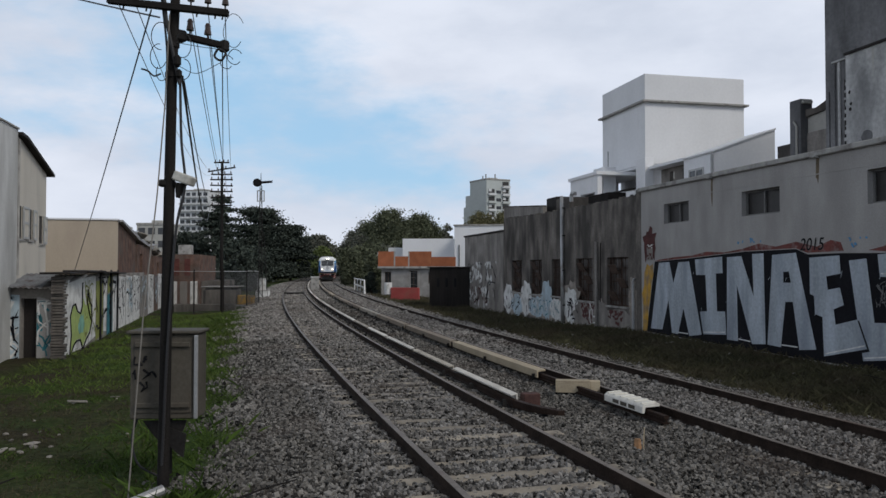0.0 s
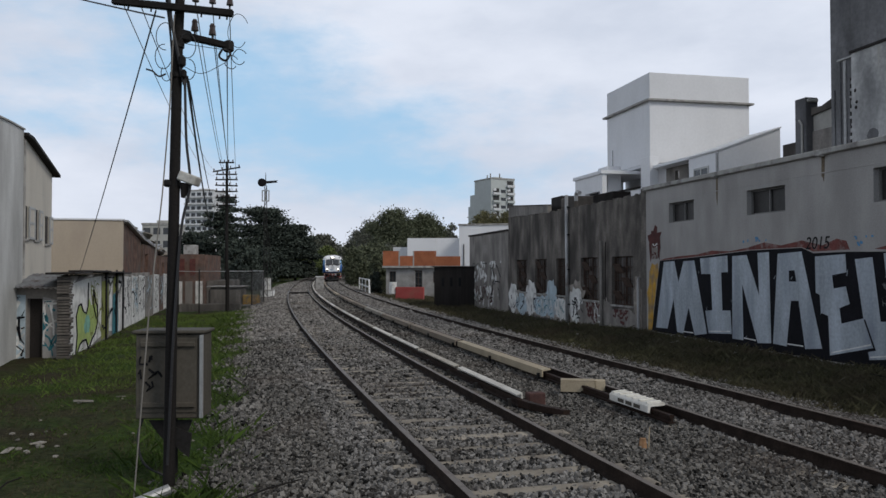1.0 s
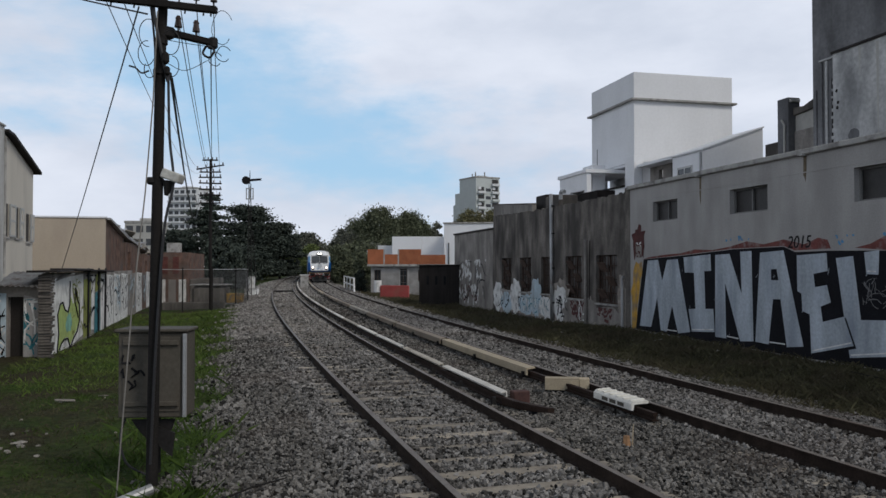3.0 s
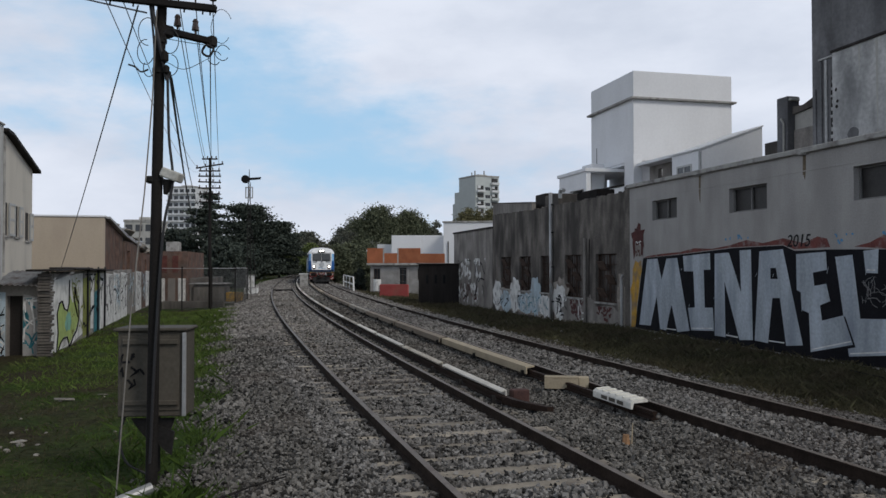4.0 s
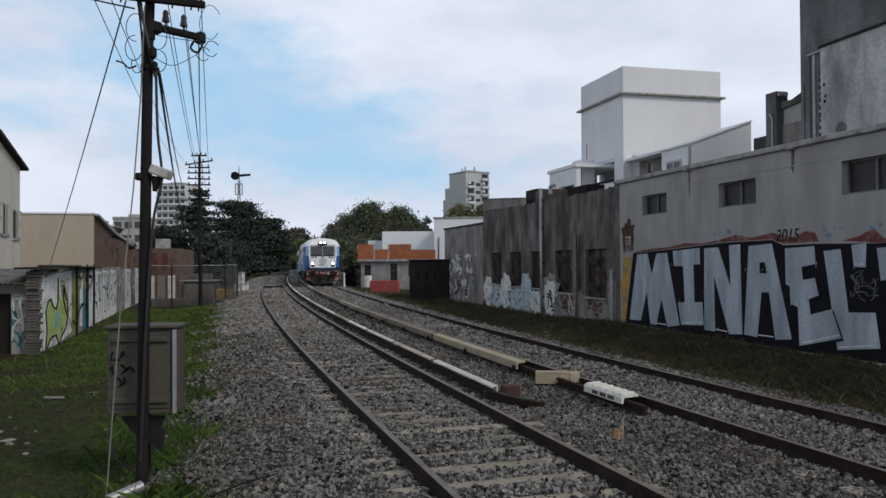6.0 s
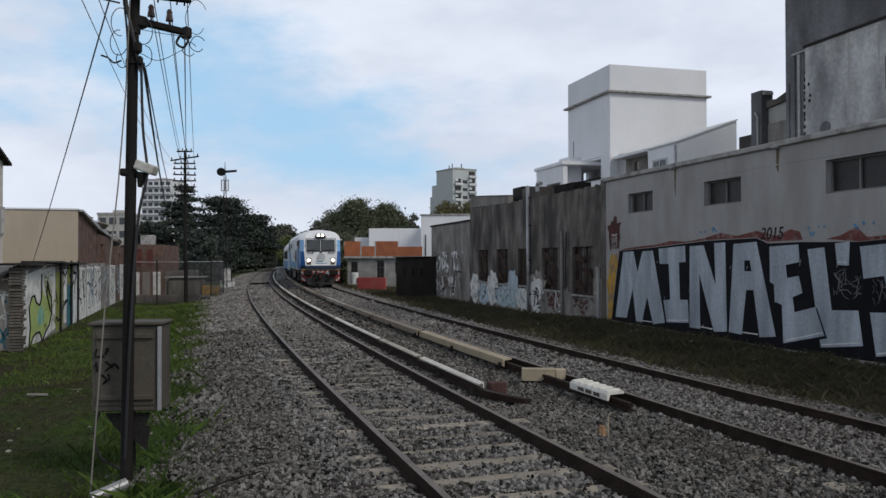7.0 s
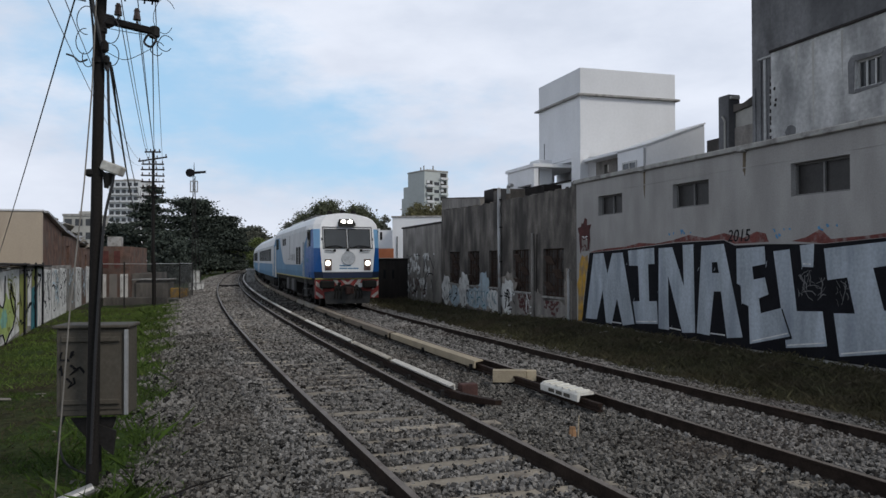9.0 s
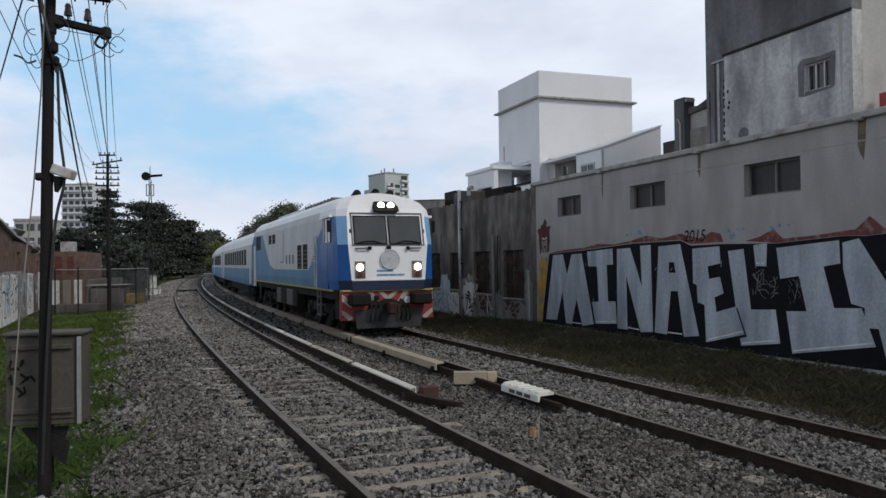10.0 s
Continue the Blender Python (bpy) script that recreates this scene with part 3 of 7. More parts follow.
def window(parent, u0, u1, z0, z1, bars, mullions, frame_mat, y=0.0, depth=0.16, pane_mat=None, sill=True, tilt=False):
    """A window set back in its opening: frame, panes, glazing bars and sill."""
    w = part("window", box((u0, y + depth + 0.05, z0), (u1, y + depth + 0.075, z1)), pane_mat or M_GLASS, parent)
    t = 0.045
    fr = holed(u0, u1, z0, z1, y + depth, y + depth + 0.045, [(u0 + t, u1 - t, z0 + t, z1 - t)])
    for i in range(mullions):
        um = u0 + (u1 - u0) * (i + 1) / (mullions + 1)
        box((um - 0.022, y + depth - 0.003, z0 + t), (um + 0.022, y + depth + 0.043, z1 - t), fr)
    part("frame", fr, frame_mat, w)
    if bars:
        g = bmesh.new()
        for i in range(bars):
            ub = u0 + (u1 - u0) * (i + 0.5) / bars
            box((ub - 0.011, y + depth - 0.075, z0), (ub + 0.011, y + depth - 0.053, z1), g)
        for f in (0.22, 0.5, 0.78):
            zb = z0 + (z1 - z0) * f
            box((u0, y + depth - 0.052, zb - 0.015), (u1, y + depth - 0.040, zb + 0.015), g)
        part("grille", g, frame_mat, w, "rusty iron grille")
    if tilt:
        for i in range(3):
            zt = z0 + 0.35 + 0.5 * i
            um = u0 + (u1 - u0) * (0.3 + 0.4 * (i % 2))
            sash = box((-0.30, -0.012, -0.20), (0.30, 0.012, 0.20), bevel=0.004, m=pose(um, y + depth - 0.12, zt, 28, 0, 0))
            part("open_sash", sash, frame_mat, w, "rusty sash tilted open")
    if sill:
        part("sill", box((u0 - 0.06, y - 0.05, z0 - 0.07), (u1 + 0.06, y + depth, z0 - 0.002), bevel=0.01), M_COPING, w)
    return w


# the long grey building with the painted word
grey = thing("grey_building", YARD, "long low grey rendered building with a large silver graffiti word", "building")
G_WIN = [(1.58, 3.11, 3.65, 4.29), (5.84, 7.47, 3.62, 4.29), (10.44, 12.12, 3.60, 4.34), (15.2, 16.9, 3.60, 4.34), (20.2, 21.9, 3.60, 4.34)]
part("wall", holed(0, 38, -0.6, 4.84, 0, 0.25, G_WIN), M_WALLGREY, grey)
part("string_course", box((0.0, -0.008, 4.415), (38, -0.001, 4.44), bevel=0.002), M_WALLGREY, grey)
part("coping", box((-0.1, -0.10, 4.842), (38, 0.36, 4.975), bevel=0.02), M_COPING, grey)
part("footing", box((0.9, -0.16, -0.6), (38, -0.004, 0.0), bevel=0.03), M_WALLDARK, grey, "cracked concrete footing")
part("roof", box((0.0, 0.254, 4.45), (38, 14, 4.60)), M_CONCRETE, grey)
# Near-black sheet paints the unlit room behind the windows.
part("inner_wall", box((0, 3.2, -0.6), (38, 3.4, 4.44)), M_SHADEBLACK, grey)
part("end_wall", box((0.0, 0.254, -0.6), (0.25, 14, 4.44)), M_WALLDARK, grey)
for h in G_WIN:
    window(grey, *h, 0, 1, M_MIDFRAME, depth=0.14, pane_mat=M_DARKPANE, sill=False)


def paint(name, pts, material, parent, label="", lift=0.004):
    return part(name, plate(pts, 0.003, y=-lift), material, parent, label)


paint("graffiti_outline", [(0.36, 0.07), (0.96, 2.43), (3.3, 2.52), (6.0, 2.66), (8.08, 2.68), (8.5, 2.54), (9.71, 2.55), (11.39, 2.52), (13.19, 2.62), (13.69, 2.60), (14.6, 2.66), (16.5, 2.7), (18.6, 2.66), (18.9, 0.3), (16, 0.1), (11.81, 0.06), (8.98, 0.03), (4.99, 0.04)], M_NAVY, grey, "black painted outline behind the letters", 0.004)
paint("graffiti_edge", [(0.98, 2.44), (1.3, 2.50), (2.2, 2.56), (3.31, 2.60), (4.1, 2.70), (5.0, 2.66), (5.86, 2.74), (6.6, 2.86), (7.3, 2.76), (8.09, 2.86), (8.82, 2.72), (9.3, 2.86), (9.61, 2.80), (9.71, 2.60), (8.5, 2.58), (8.08, 2.70), (6.0, 2.68), (3.12, 2.53)], M_REDPAINT, grey, "dull red spray paint", 0.003)
paint("graffiti_edge", [(10.45, 2.60), (10.9, 2.68), (11.31, 2.84), (11.6, 2.62), (12.5, 2.66), (13.48, 2.74), (13.8, 2.98), (14.1, 2.74), (15.5, 2.85), (17, 2.8), (17, 2.71), (14.6, 2.67), (13.69, 2.61), (13.19, 2.63), (11.39, 2.53)], M_REDPAINT, grey, "dull red spray paint", 0.003)
LETTERS = [
    [(0.67, 0.20), (1.24, 2.39), (1.92, 2.41), (2.17, 1.74), (2.49, 2.40), (3.12, 2.42), (3.80, 0.24), (3.11, 0.14), (2.77, 0.97), (2.43, 0.14), (2.06, 0.16), (1.85, 1.19), (1.44, 0.22)],
    [(3.46, 2.47), (4.90, 2.54), (4.92, 2.07), (4.58, 2.06), (4.62, 0.97), (5.02, 0.99), (5.08, 0.34), (3.89, 0.26), (3.72, 0.92), (4.10, 0.95), (4.03, 2.01), (3.52, 2.01)],
    [(5.14, 2.52), (5.82, 2.54), (6.36, 1.46), (6.31, 2.59), (6.80, 2.60), (6.85, 0.24), (6.27, 0.19), (5.60, 1.75), (5.63, 0.21), (5.11, 0.21)],
    [(6.93, 0.24), (7.16, 2.55), (8.08, 2.59), (8.77, 0.29), (8.17, 0.22), (7.95, 1.38), (7.66, 1.37), (7.47, 0.22)],
    [(8.57, 2.46), (9.58, 2.50), (9.61, 2.09), (9.14, 2.02), (9.19, 1.71), (9.58, 1.77), (9.70, 1.38), (9.37, 1.27), (9.43, 0.92), (10.10, 1.08), (10.38, 0.46), (9.04, 0.16), (9.00, 1.07), (8.75, 1.13), (8.72, 1.55), (8.58, 1.60)],
    [(9.87, 2.38), (10.39, 2.42), (10.60, 1.04), (11.35, 1.08), (11.47, 0.35), (10.26, 0.19)],
    [(10.71, 2.50), (11.13, 2.53), (11.10, 2.02), (10.77, 2.03)],
    [(11.41, 2.42), (13.08, 2.54), (13.10, 2.08), (12.68, 2.02), (12.93, 1.19), (13.58, 1.22), (13.88, 0.51), (11.81, 0.17), (11.66, 1.06), (12.22, 1.09), (12.03, 1.82), (11.50, 1.75)],
    [(13.16, 2.49), (13.55, 2.56), (14.3, 1.5), (14.7, 0.35), (14.10, 0.30), (13.95, 0.85), (13.65, 0.85), (13.65, 1.23), (13.34, 1.30), (13.17, 1.96)],
]
E_SHAPE = LETTERS[4]
mid_u, mid_z = sum(u for u, z in E_SHAPE) / len(E_SHAPE), sum(z for u, z in E_SHAPE) / len(E_SHAPE)
paint("letter_outline", [(mid_u + (u - mid_u) * 1.07, max(0.1, mid_z + (z - mid_z) * 1.05)) for u, z in E_SHAPE], M_NAVY, grey, "black letter outline", 0.0095)
for pts in LETTERS:
    paint("graffiti_letter", pts, M_SILVER, grey, "silver painted letter", 0.012 if pts is E_SHAPE else 0.008)
paint("letter_hole", [(7.60, 2.12), (7.81, 2.13), (7.88, 1.85), (7.60, 1.85)], M_NAVY, grey, lift=0.012)


def written(text, size, material, parent, u, z, lift, label, lean=0.0):
    """Letters from the built-in font as a thin mesh on a wall."""
    cu = bpy.data.curves.new("lettering", "FONT")
    cu.body, cu.size, cu.extrude, cu.shear, cu.offset = text, size, 0.001, lean, 0.002
    tmp = bpy.data.objects.new("lettering", cu)
    scene.collection.objects.link(tmp)
    me = bpy.data.meshes.new_from_object(tmp.evaluated_get(bpy.context.evaluated_depsgraph_get()))
    bpy.data.objects.remove(tmp)
    me.materials.clear()
    me.materials.append(material)
    ob = new("lettering", me)
    ob.parent = parent
    ob.matrix_basis = pose(u, -lift, z, 90, 0, 0)
    return tagged(ob, label)


rng = random.Random(31)
ticks = bmesh.new()
for i in range(46):
    u, z, l, a = rng.uniform(1.2, 14.2), rng.uniform(0.25, 2.35), rng.uniform(0.06, 0.16), radians(rng.uniform(45, 75))
    du, dz = math.cos(a) * l, math.sin(a) * l
    vs = [ticks.verts.new((u + x, -0.0165, z + y)) for x, y in ((0, 0), (0.016, -0.004), (du + 0.016, dz - 0.004), (du, dz))]
    ticks.faces.new(vs)
tagged(part("paint_tick", ticks, M_SILVER, grey, "short silver spray ticks"), kind="stuff")
for pts in LETTERS:
    low_pts = sorted(pts, key=lambda q: q[1])[:2]
    (ua, za), (ub, zb) = sorted(low_pts)
    if ub - ua > 0.3:
        paint("paint_edge", [(ua + 0.04, za + 0.05), (ub - 0.06, zb + 0.05), (ub - 0.06, zb + 0.08), (ua + 0.04, za + 0.08)], M_PALEPAINT, grey, "thin white highlight stroke", 0.0165)
written("2015", 0.42, M_BLACKPAINT, grey, 8.22, 2.64, 0.010, "small black painted year 2015", 0.2)


def scrawl(parent, u0, u1, z0, z1, count, width, material, seed, y=0.0, label="illegible painted scrawl", lift=0.012):
    """Illegible tags: short bent strokes of paint in a field."""
    rnd = random.Random(seed)
    bm = bmesh.new()
    for i in range(count):
        u, z = rnd.uniform(u0, u1), rnd.uniform(z0, z1)
        a = rnd.choice((0, 90, 75, 105, 35, 145)) + rnd.uniform(-15, 15)
        h = (z1 - z0) * rnd.uniform(0.25, 0.6)
        w = width * rnd.uniform(0.6, 1.3)
        pts = [(u, z)]
        for k in range(3):
            a += rnd.uniform(-50, 50)
            pts.append((pts[-1][0] + math.cos(radians(a)) * h / 3, min(z1, max(z0, pts[-1][1] + math.sin(radians(a)) * h / 3))))
        li = y - lift - 0.0008 * (i % 5)
        left, right = [], []
        for k, (pu, pz) in enumerate(pts):
            qu, qz = pts[min(k + 1, 3)][0] - pts[max(k - 1, 0)][0], pts[min(k + 1, 3)][1] - pts[max(k - 1, 0)][1]
            d = max(math.hypot(qu, qz), 1e-3)
            ou, oz = -qz / d * w / 2, qu / d * w / 2
            left.append(bm.verts.new((min(u1, max(u0, pu + ou)), li, min(z1, max(z0, pz + oz)))))
            right.append(bm.verts.new((min(u1, max(u0, pu - ou)), li, min(z1, max(z0, pz - oz)))))
        for k in range(3):
            bm.faces.new((left[k], right[k], right[k + 1], left[k + 1]))
    return tagged(part("graffiti_tag", bm, material, parent, label), kind="stuff")


def blotch(name, parent, cu, cz, ru, rz, material, seed, lift, label="", y=0.0, rough=0.25, count=18):
    rnd = random.Random(seed)
    pts = []
    for i in range(count):
        a = i * math.tau / count
        k = 1 + rnd.uniform(-rough, rough)
        pts.append((cu + math.cos(a) * ru * k, cz - math.sin(a) * rz * k))
    return part(name, plate(pts[::-1], 0.003, y=y - lift), material, parent, label)


scrawl(grey, 10.65, 11.45, 1.15, 1.95, 22, 0.014, M_WIREGREY, 3, lift=0.012)
scrawl(grey, 11.7, 12.1, 1.15, 1.75, 10, 0.012, M_WIREGREY, 4, lift=0.012)
scrawl(grey, 5.2, 6.9, 2.86, 3.02, 7, 0.06, M_BLUEPAINT, 5)
scrawl(grey, 9.75, 10.6, 2.66, 2.9, 5, 0.06, M_BLUEPAINT, 6)
scrawl(grey, 11.2, 11.8, 2.78, 2.95, 4, 0.06, M_BLUEPAINT, 7)
scrawl(grey, 15.0, 18.6, 0.4, 2.4, 26, 0.38, M_SILVER, 8, lift=0.010)
blotch("graffiti_patch", grey, 0.62, 2.88, 0.36, 0.44, M_WALLLOW, 12, 0.005, "pale painted face patch", count=14, rough=0.12)
blotch("graffiti_patch", grey, 0.60, 3.22, 0.40, 0.34, M_MAROON, 11, 0.009, "maroon painted hair", count=17, rough=0.38)
blotch("graffiti_patch", grey, 0.33, 2.85, 0.10, 0.36, M_MAROON, 14, 0.010, "maroon painted hair", count=11, rough=0.3)
blotch("graffiti_patch", grey, 0.90, 2.88, 0.10, 0.40, M_MAROON, 15, 0.010, "maroon painted hair", count=11, rough=0.3)
scrawl(grey, 0.40, 0.86, 2.86, 3.02, 9, 0.035, M_PALEPAINT, 16, lift=0.016)
scrawl(grey, 0.45, 0.82, 2.48, 2.72, 8, 0.05, M_MAROON, 13, lift=0.015)
paint("graffiti_patch", [(0.10, 0.05), (0.14, 0.9), (0.04, 1.35), (0.20, 1.6), (0.22, 2.05), (0.42, 2.36), (0.60, 2.28), (0.82, 2.36), (0.86, 2.02), (0.72, 1.7), (0.62, 1.2), (0.50, 0.85), (0.46, 0.4), (0.38, 0.1)], M_YELLOW, grey, "blotched ochre painted stripe", 0.006)
for ru, z1, wd in ((4.4, 4.0, 0.05), (8.88, 4.2, 0.06), (13.66, 4.05, 0.10)):
    paint("rust_streak", [(ru - wd, 4.35), (ru - wd * 0.8, 4.838), (ru + wd, 4.838), (ru + wd * 0.8, 4.45), (ru + wd * 0.3, z1), (ru - wd * 0.4, z1 + 0.12)], M_RUN, grey, "rusty run below a roof outlet", 0.003)
    part("outlet", box((ru - 0.09, -0.16, 4.80), (ru + 0.09, -0.004, 4.86), bevel=0.015), M_COPING, grey)

# the sooty workshop beyond it
shop = thing("workshop_building", YARD, "sooty derelict workshop wall with five barred windows and graffiti", "building")
S_WIN = [(-14.5, -12.9, 1.0, 2.62), (-11.65, -10.0, 0.98, 2.62), (-8.75, -7.55, 0.98, 2.62), (-5.9, -4.2, 0.90, 2.62), (-2.9, -1.1, 0.82, 2.62)]
part("wall", holed(-15.96, -0.004, -0.7, 4.62, 0.05, 0.33, S_WIN), M_WALLDARK, shop)
par = plate([(-15.96, 4.622), (-0.004, 4.622), (-0.004, 4.79), (-3.6, 4.75), (-7.8, 4.78), (-9.5, 4.76), (-12.5, 4.80), (-15.96, 4.90)], 0.28, y=0.33)
part("parapet", par, M_WALLDARK, shop, "sloping sooty parapet")
part("corner_pier", box((-0.36, -0.02, -0.7), (-0.004, 0.048, 4.95), bevel=0.02), M_WALLDARK, shop)
part("roof", box((-15.96, 0.334, 4.3), (-0.004, 12, 4.45)), M_CONCRETE, shop)
# Sheet behind the windows has the room's shade in its colour.
part("inner_wall", box((-15.96, 2.4, -0.7), (-0.3, 2.6, 4.29)), M_SHADEBLACK, shop)
part("set_back_parapet", plate([(-16.9, 4.46), (-10.7, 4.46), (-10.7, 5.17), (-16.9, 5.60)], 0.2, y=0.56), M_WALLLOW, shop, "bare plaster upstand behind the parapet")
part("upstand_cap", plate([(-16.95, 5.602), (-10.68, 5.172), (-10.68, 5.23), (-16.95, 5.66)], 0.26, y=0.59), M_WALLDARK, shop)
part("roof_tank", box((-11.67, 0.9, 4.452), (-10.3, 1.7, 5.63), bevel=0.03), M_DARKSHEET, shop)
part("roof_box", box((-10.1, 0.8, 4.452), (-8.5, 1.8, 5.46), bevel=0.03), M_WALLDARK, shop)
part("roof_box", box((-6.6, 0.9, 4.452), (-4.6, 1.7, 5.30), bevel=0.03), M_SHADEBLACK, shop)
part("vent_hood", tube(eased([(-7.0, 0.3, 5.1), (-7.0, 0.3, 5.35), (-6.85, 0.3, 5.45), (-6.6, 0.3, 5.40)]), 0.09, sides=8), M_GALV, shop)
rng = random.Random(77)
for i in range(34):
    u = -15.8 + i * 0.46
    part("loose_brick", box((-0.12, -0.06, 0), (0.12, 0.06, 0.05 + 0.03 * rng.random()), bevel=0.012, m=pose(u + rng.uniform(-0.15, 0.15), 0.17 + rng.uniform(-0.04, 0.04), float(np.interp(u, [-15.96, -12.5, -9.5, -7.8, -3.6, 0], [4.90, 4.80, 4.76, 4.78, 4.75, 4.79])) - 0.006, 0, rng.uniform(-4, 4), rng.uniform(-25, 25))), M_WALLDARK, shop)
for i, h in enumerate(S_WIN):
    window(shop, *h, 7, 1, M_FRAME, y=0.05, depth=0.14, pane_mat=M_SHOPGLASS, tilt=i != 2)
part("drain_pipe", tube([(-7.2, -0.06, -0.25), (-7.2, -0.06, 2.0), (-7.22, -0.06, 5.35)], 0.075, sides=10), M_GALV, shop, "pale grey drain pipe", True)
for z in (0.6, 2.1, 3.6, 4.8):
    part("pipe_clip", box((-7.31, -0.075, z), (-7.09, 0.046, z + 0.05)), M_IRON, shop)
part("drain_pipe", tube([(-3.72, -0.03, -0.3), (-3.72, -0.03, 3.25)], 0.06, sides=8), M_WALLLOW, shop)
# The crack is a near-black plate; its shade is only colour.
part("wall_crack", plate([(-3.55, -0.2), (-3.42, -0.2), (-3.46, 1.6), (-3.40, 3.2), (-3.50, 3.2), (-3.55, 1.4)], 0.004, y=0.048), M_SHADEBLACK, shop, "crack in the wall, its shade painted near black")
part("drain_pipe", tube([(-0.55, -0.05, -0.25), (-0.55, -0.05, 1.75), (-0.5, -0.02, 1.85)], 0.05, sides=8), M_GALV, shop)
part("fallen_pipe", tube([(-7.2, -0.1, -0.22), (-6.0, -0.3, -0.2)], 0.06, sides=8), M_PALEPAINT, shop)
for i, (u0, u1, z0, z1, mt) in enumerate([(-15.7, -14.6, -0.1, 1.35, M_PALEPAINT), (-14.4, -13.0, -0.15, 0.85, M_PALEBLUE), (-12.8, -11.75, -0.15, 1.55, M_PALEPAINT), (-11.6, -10.0, -0.1, 0.85, M_PALEBLUE),
                                          (-9.9, -8.9, -0.1, 1.6, M_PALEBLUE), (-8.7, -7.6, -0.1, 0.85, M_PALEPAINT), (-7.0, -6.0, -0.1, 1.35, M_PALEPAINT), (-5.9, -4.3, -0.15, 0.75, M_WALLLOW), (-4.2, -3.0, -0.1, 0.9, M_WALLLOW), (-2.9, -1.1, -0.1, 0.7, M_WALLLOW)]):
    blotch("graffiti_patch", shop, (u0 + u1) / 2, (z0 + z1) / 2, (u1 - u0) * 0.72, (z1 - z0) * 0.52, mt, 20 + i, 0.004 + 0.0006 * i, "faded pale paint", y=0.05, rough=0.14, count=26)
for i, (u, z, ru, rz) in enumerate(((-13.8, 0.35, 2.0, 0.60), (-9.6, 0.35, 2.4, 0.62), (-6.4, 0.6, 1.0, 0.95), (-3.5, 0.30, 0.8, 0.62), (-0.75, 0.7, 0.32, 1.1), (-1.9, 0.15, 1.2, 0.40), (-4.9, 0.2, 1.2, 0.45))):
    blotch("bare_plaster", shop, u, z, ru, rz, M_PLASTER, 130 + i, 0.0015 + 0.0003 * i, "peeling pale plaster", y=0.05, rough=0.3, count=30)
scrawl(shop, -15.5, -11.0, 0.0, 0.75, 34, 0.06, M_NAVY, 31, y=0.05)
scrawl(shop, -11.5, -7.6, 0.0, 0.8, 40, 0.05, M_PALEPAINT, 32, y=0.05)
scrawl(shop, -11.5, -7.6, 0.0, 0.75, 26, 0.045, M_TEAL, 33, y=0.05, lift=0.018)
scrawl(shop, -6.9, -5.7, 0.0, 0.95, 20, 0.06, M_NAVY, 34, y=0.05)
scrawl(shop, -5.4, -4.0, 0.0, 0.8, 24, 0.11, M_MAROON, 35, y=0.05)
scrawl(shop, -2.8, -1.3, 0.05, 0.65, 24, 0.10, M_MAROON, 36, y=0.05)
scrawl(shop, -4.6, -3.9, 0.0, 0.9, 10, 0.06, M_PALEPAINT, 37, y=0.05, lift=0.018)

# the lower end building
low = thing("end_building", YARD, "low grey rendered shed wall with white graffiti", "building")
part("wall", box((-24.2, 0.02, -0.7), (-15.964, 0.3, 4.2), bevel=0.01), M_WALLLOW, low)
part("coping", box((-24.3, -0.05, 4.202), (-15.97, 0.36, 4.30), bevel=0.02), M_DARKSHEET, low)
part("end_wall", box((-24.2, 0.304, -0.7), (-23.95, 9, 4.2)), M_WALLLOW, low)
part("roof", box((-23.94, 0.304, 4.0), (-15.97, 9, 4.15)), M_ROOFMETAL, low)
scrawl(low, -23.4, -17.2, 1.3, 2.6, 26, 0.24, M_PALEPAINT, 41, y=0.02)
scrawl(low, -23.2, -17.8, -0.1, 1.2, 24, 0.20, M_PALEPAINT, 42, y=0.02)
scrawl(low, -22.6, -18.8, 0.1, 1.1, 16, 0.10, M_MAROON, 43, y=0.02, lift=0.018)
scrawl(low, -23.4, -17.0, 0.0, 2.5, 22, 0.07, M_NAVY, 44, y=0.02, lift=0.024)

# roofs and taller buildings behind the wall
white = thing("white_building", YARD, "white painted cubic tower block with a thin cornice", "building")
part("upper_storey", box((-16.75, 6.2, 7.52), (-11.65, 11.87, 10.66), bevel=0.015), M_WHITE, white)
part("cornice", box((-16.95, 6.0, 10.662), (-11.45, 12.05, 10.76), bevel=0.01), M_COPING, white)
part("parapet", box((-16.75, 6.2, 10.762), (-11.65, 11.87, 12.12), bevel=0.015), M_WHITE, white)
part("soffit", box((-16.7, 6.25, 7.40), (-11.7, 11.5, 7.517)), M_WHITE, white)
part("lower_wall", holed(-16.75, -11.91, 4.0, 7.397, 7.3, 7.55, [(-15.6, -14.2, 5.2, 6.2)]), M_WHITE, white)
part("side_wall", holed(7.3, 11.4, 4.0, 7.397, -0.25, 0.0, [(7.7, 8.1, 5.6, 6.8), (8.9, 9.5, 5.2, 6.8), (10.2, 10.6, 5.2, 6.8)]), M_WHITE, white).matrix_basis = pose(-11.9, 0, 0, 0, 0, 90)
# Solid near-black block stands in for shade behind the openings.
part("room", box((-16.5, 8.4, 4.0), (-12.4, 11.2, 7.27)), M_SHADEBLACK, white)
part("pillar", box((-11.72, 5.72, 4.0), (-10.75, 6.19, 7.72), bevel=0.012), M_WHITE, white)
part("pillar", box((-15.0, 4.85, 4.0), (-13.75, 5.6, 7.58), bevel=0.012), M_WHITE, white)
part("terrace_parapet", box((-13.74, 5.3, 4.0), (-11.0, 5.5, 6.10), bevel=0.012), M_WHITE, white)
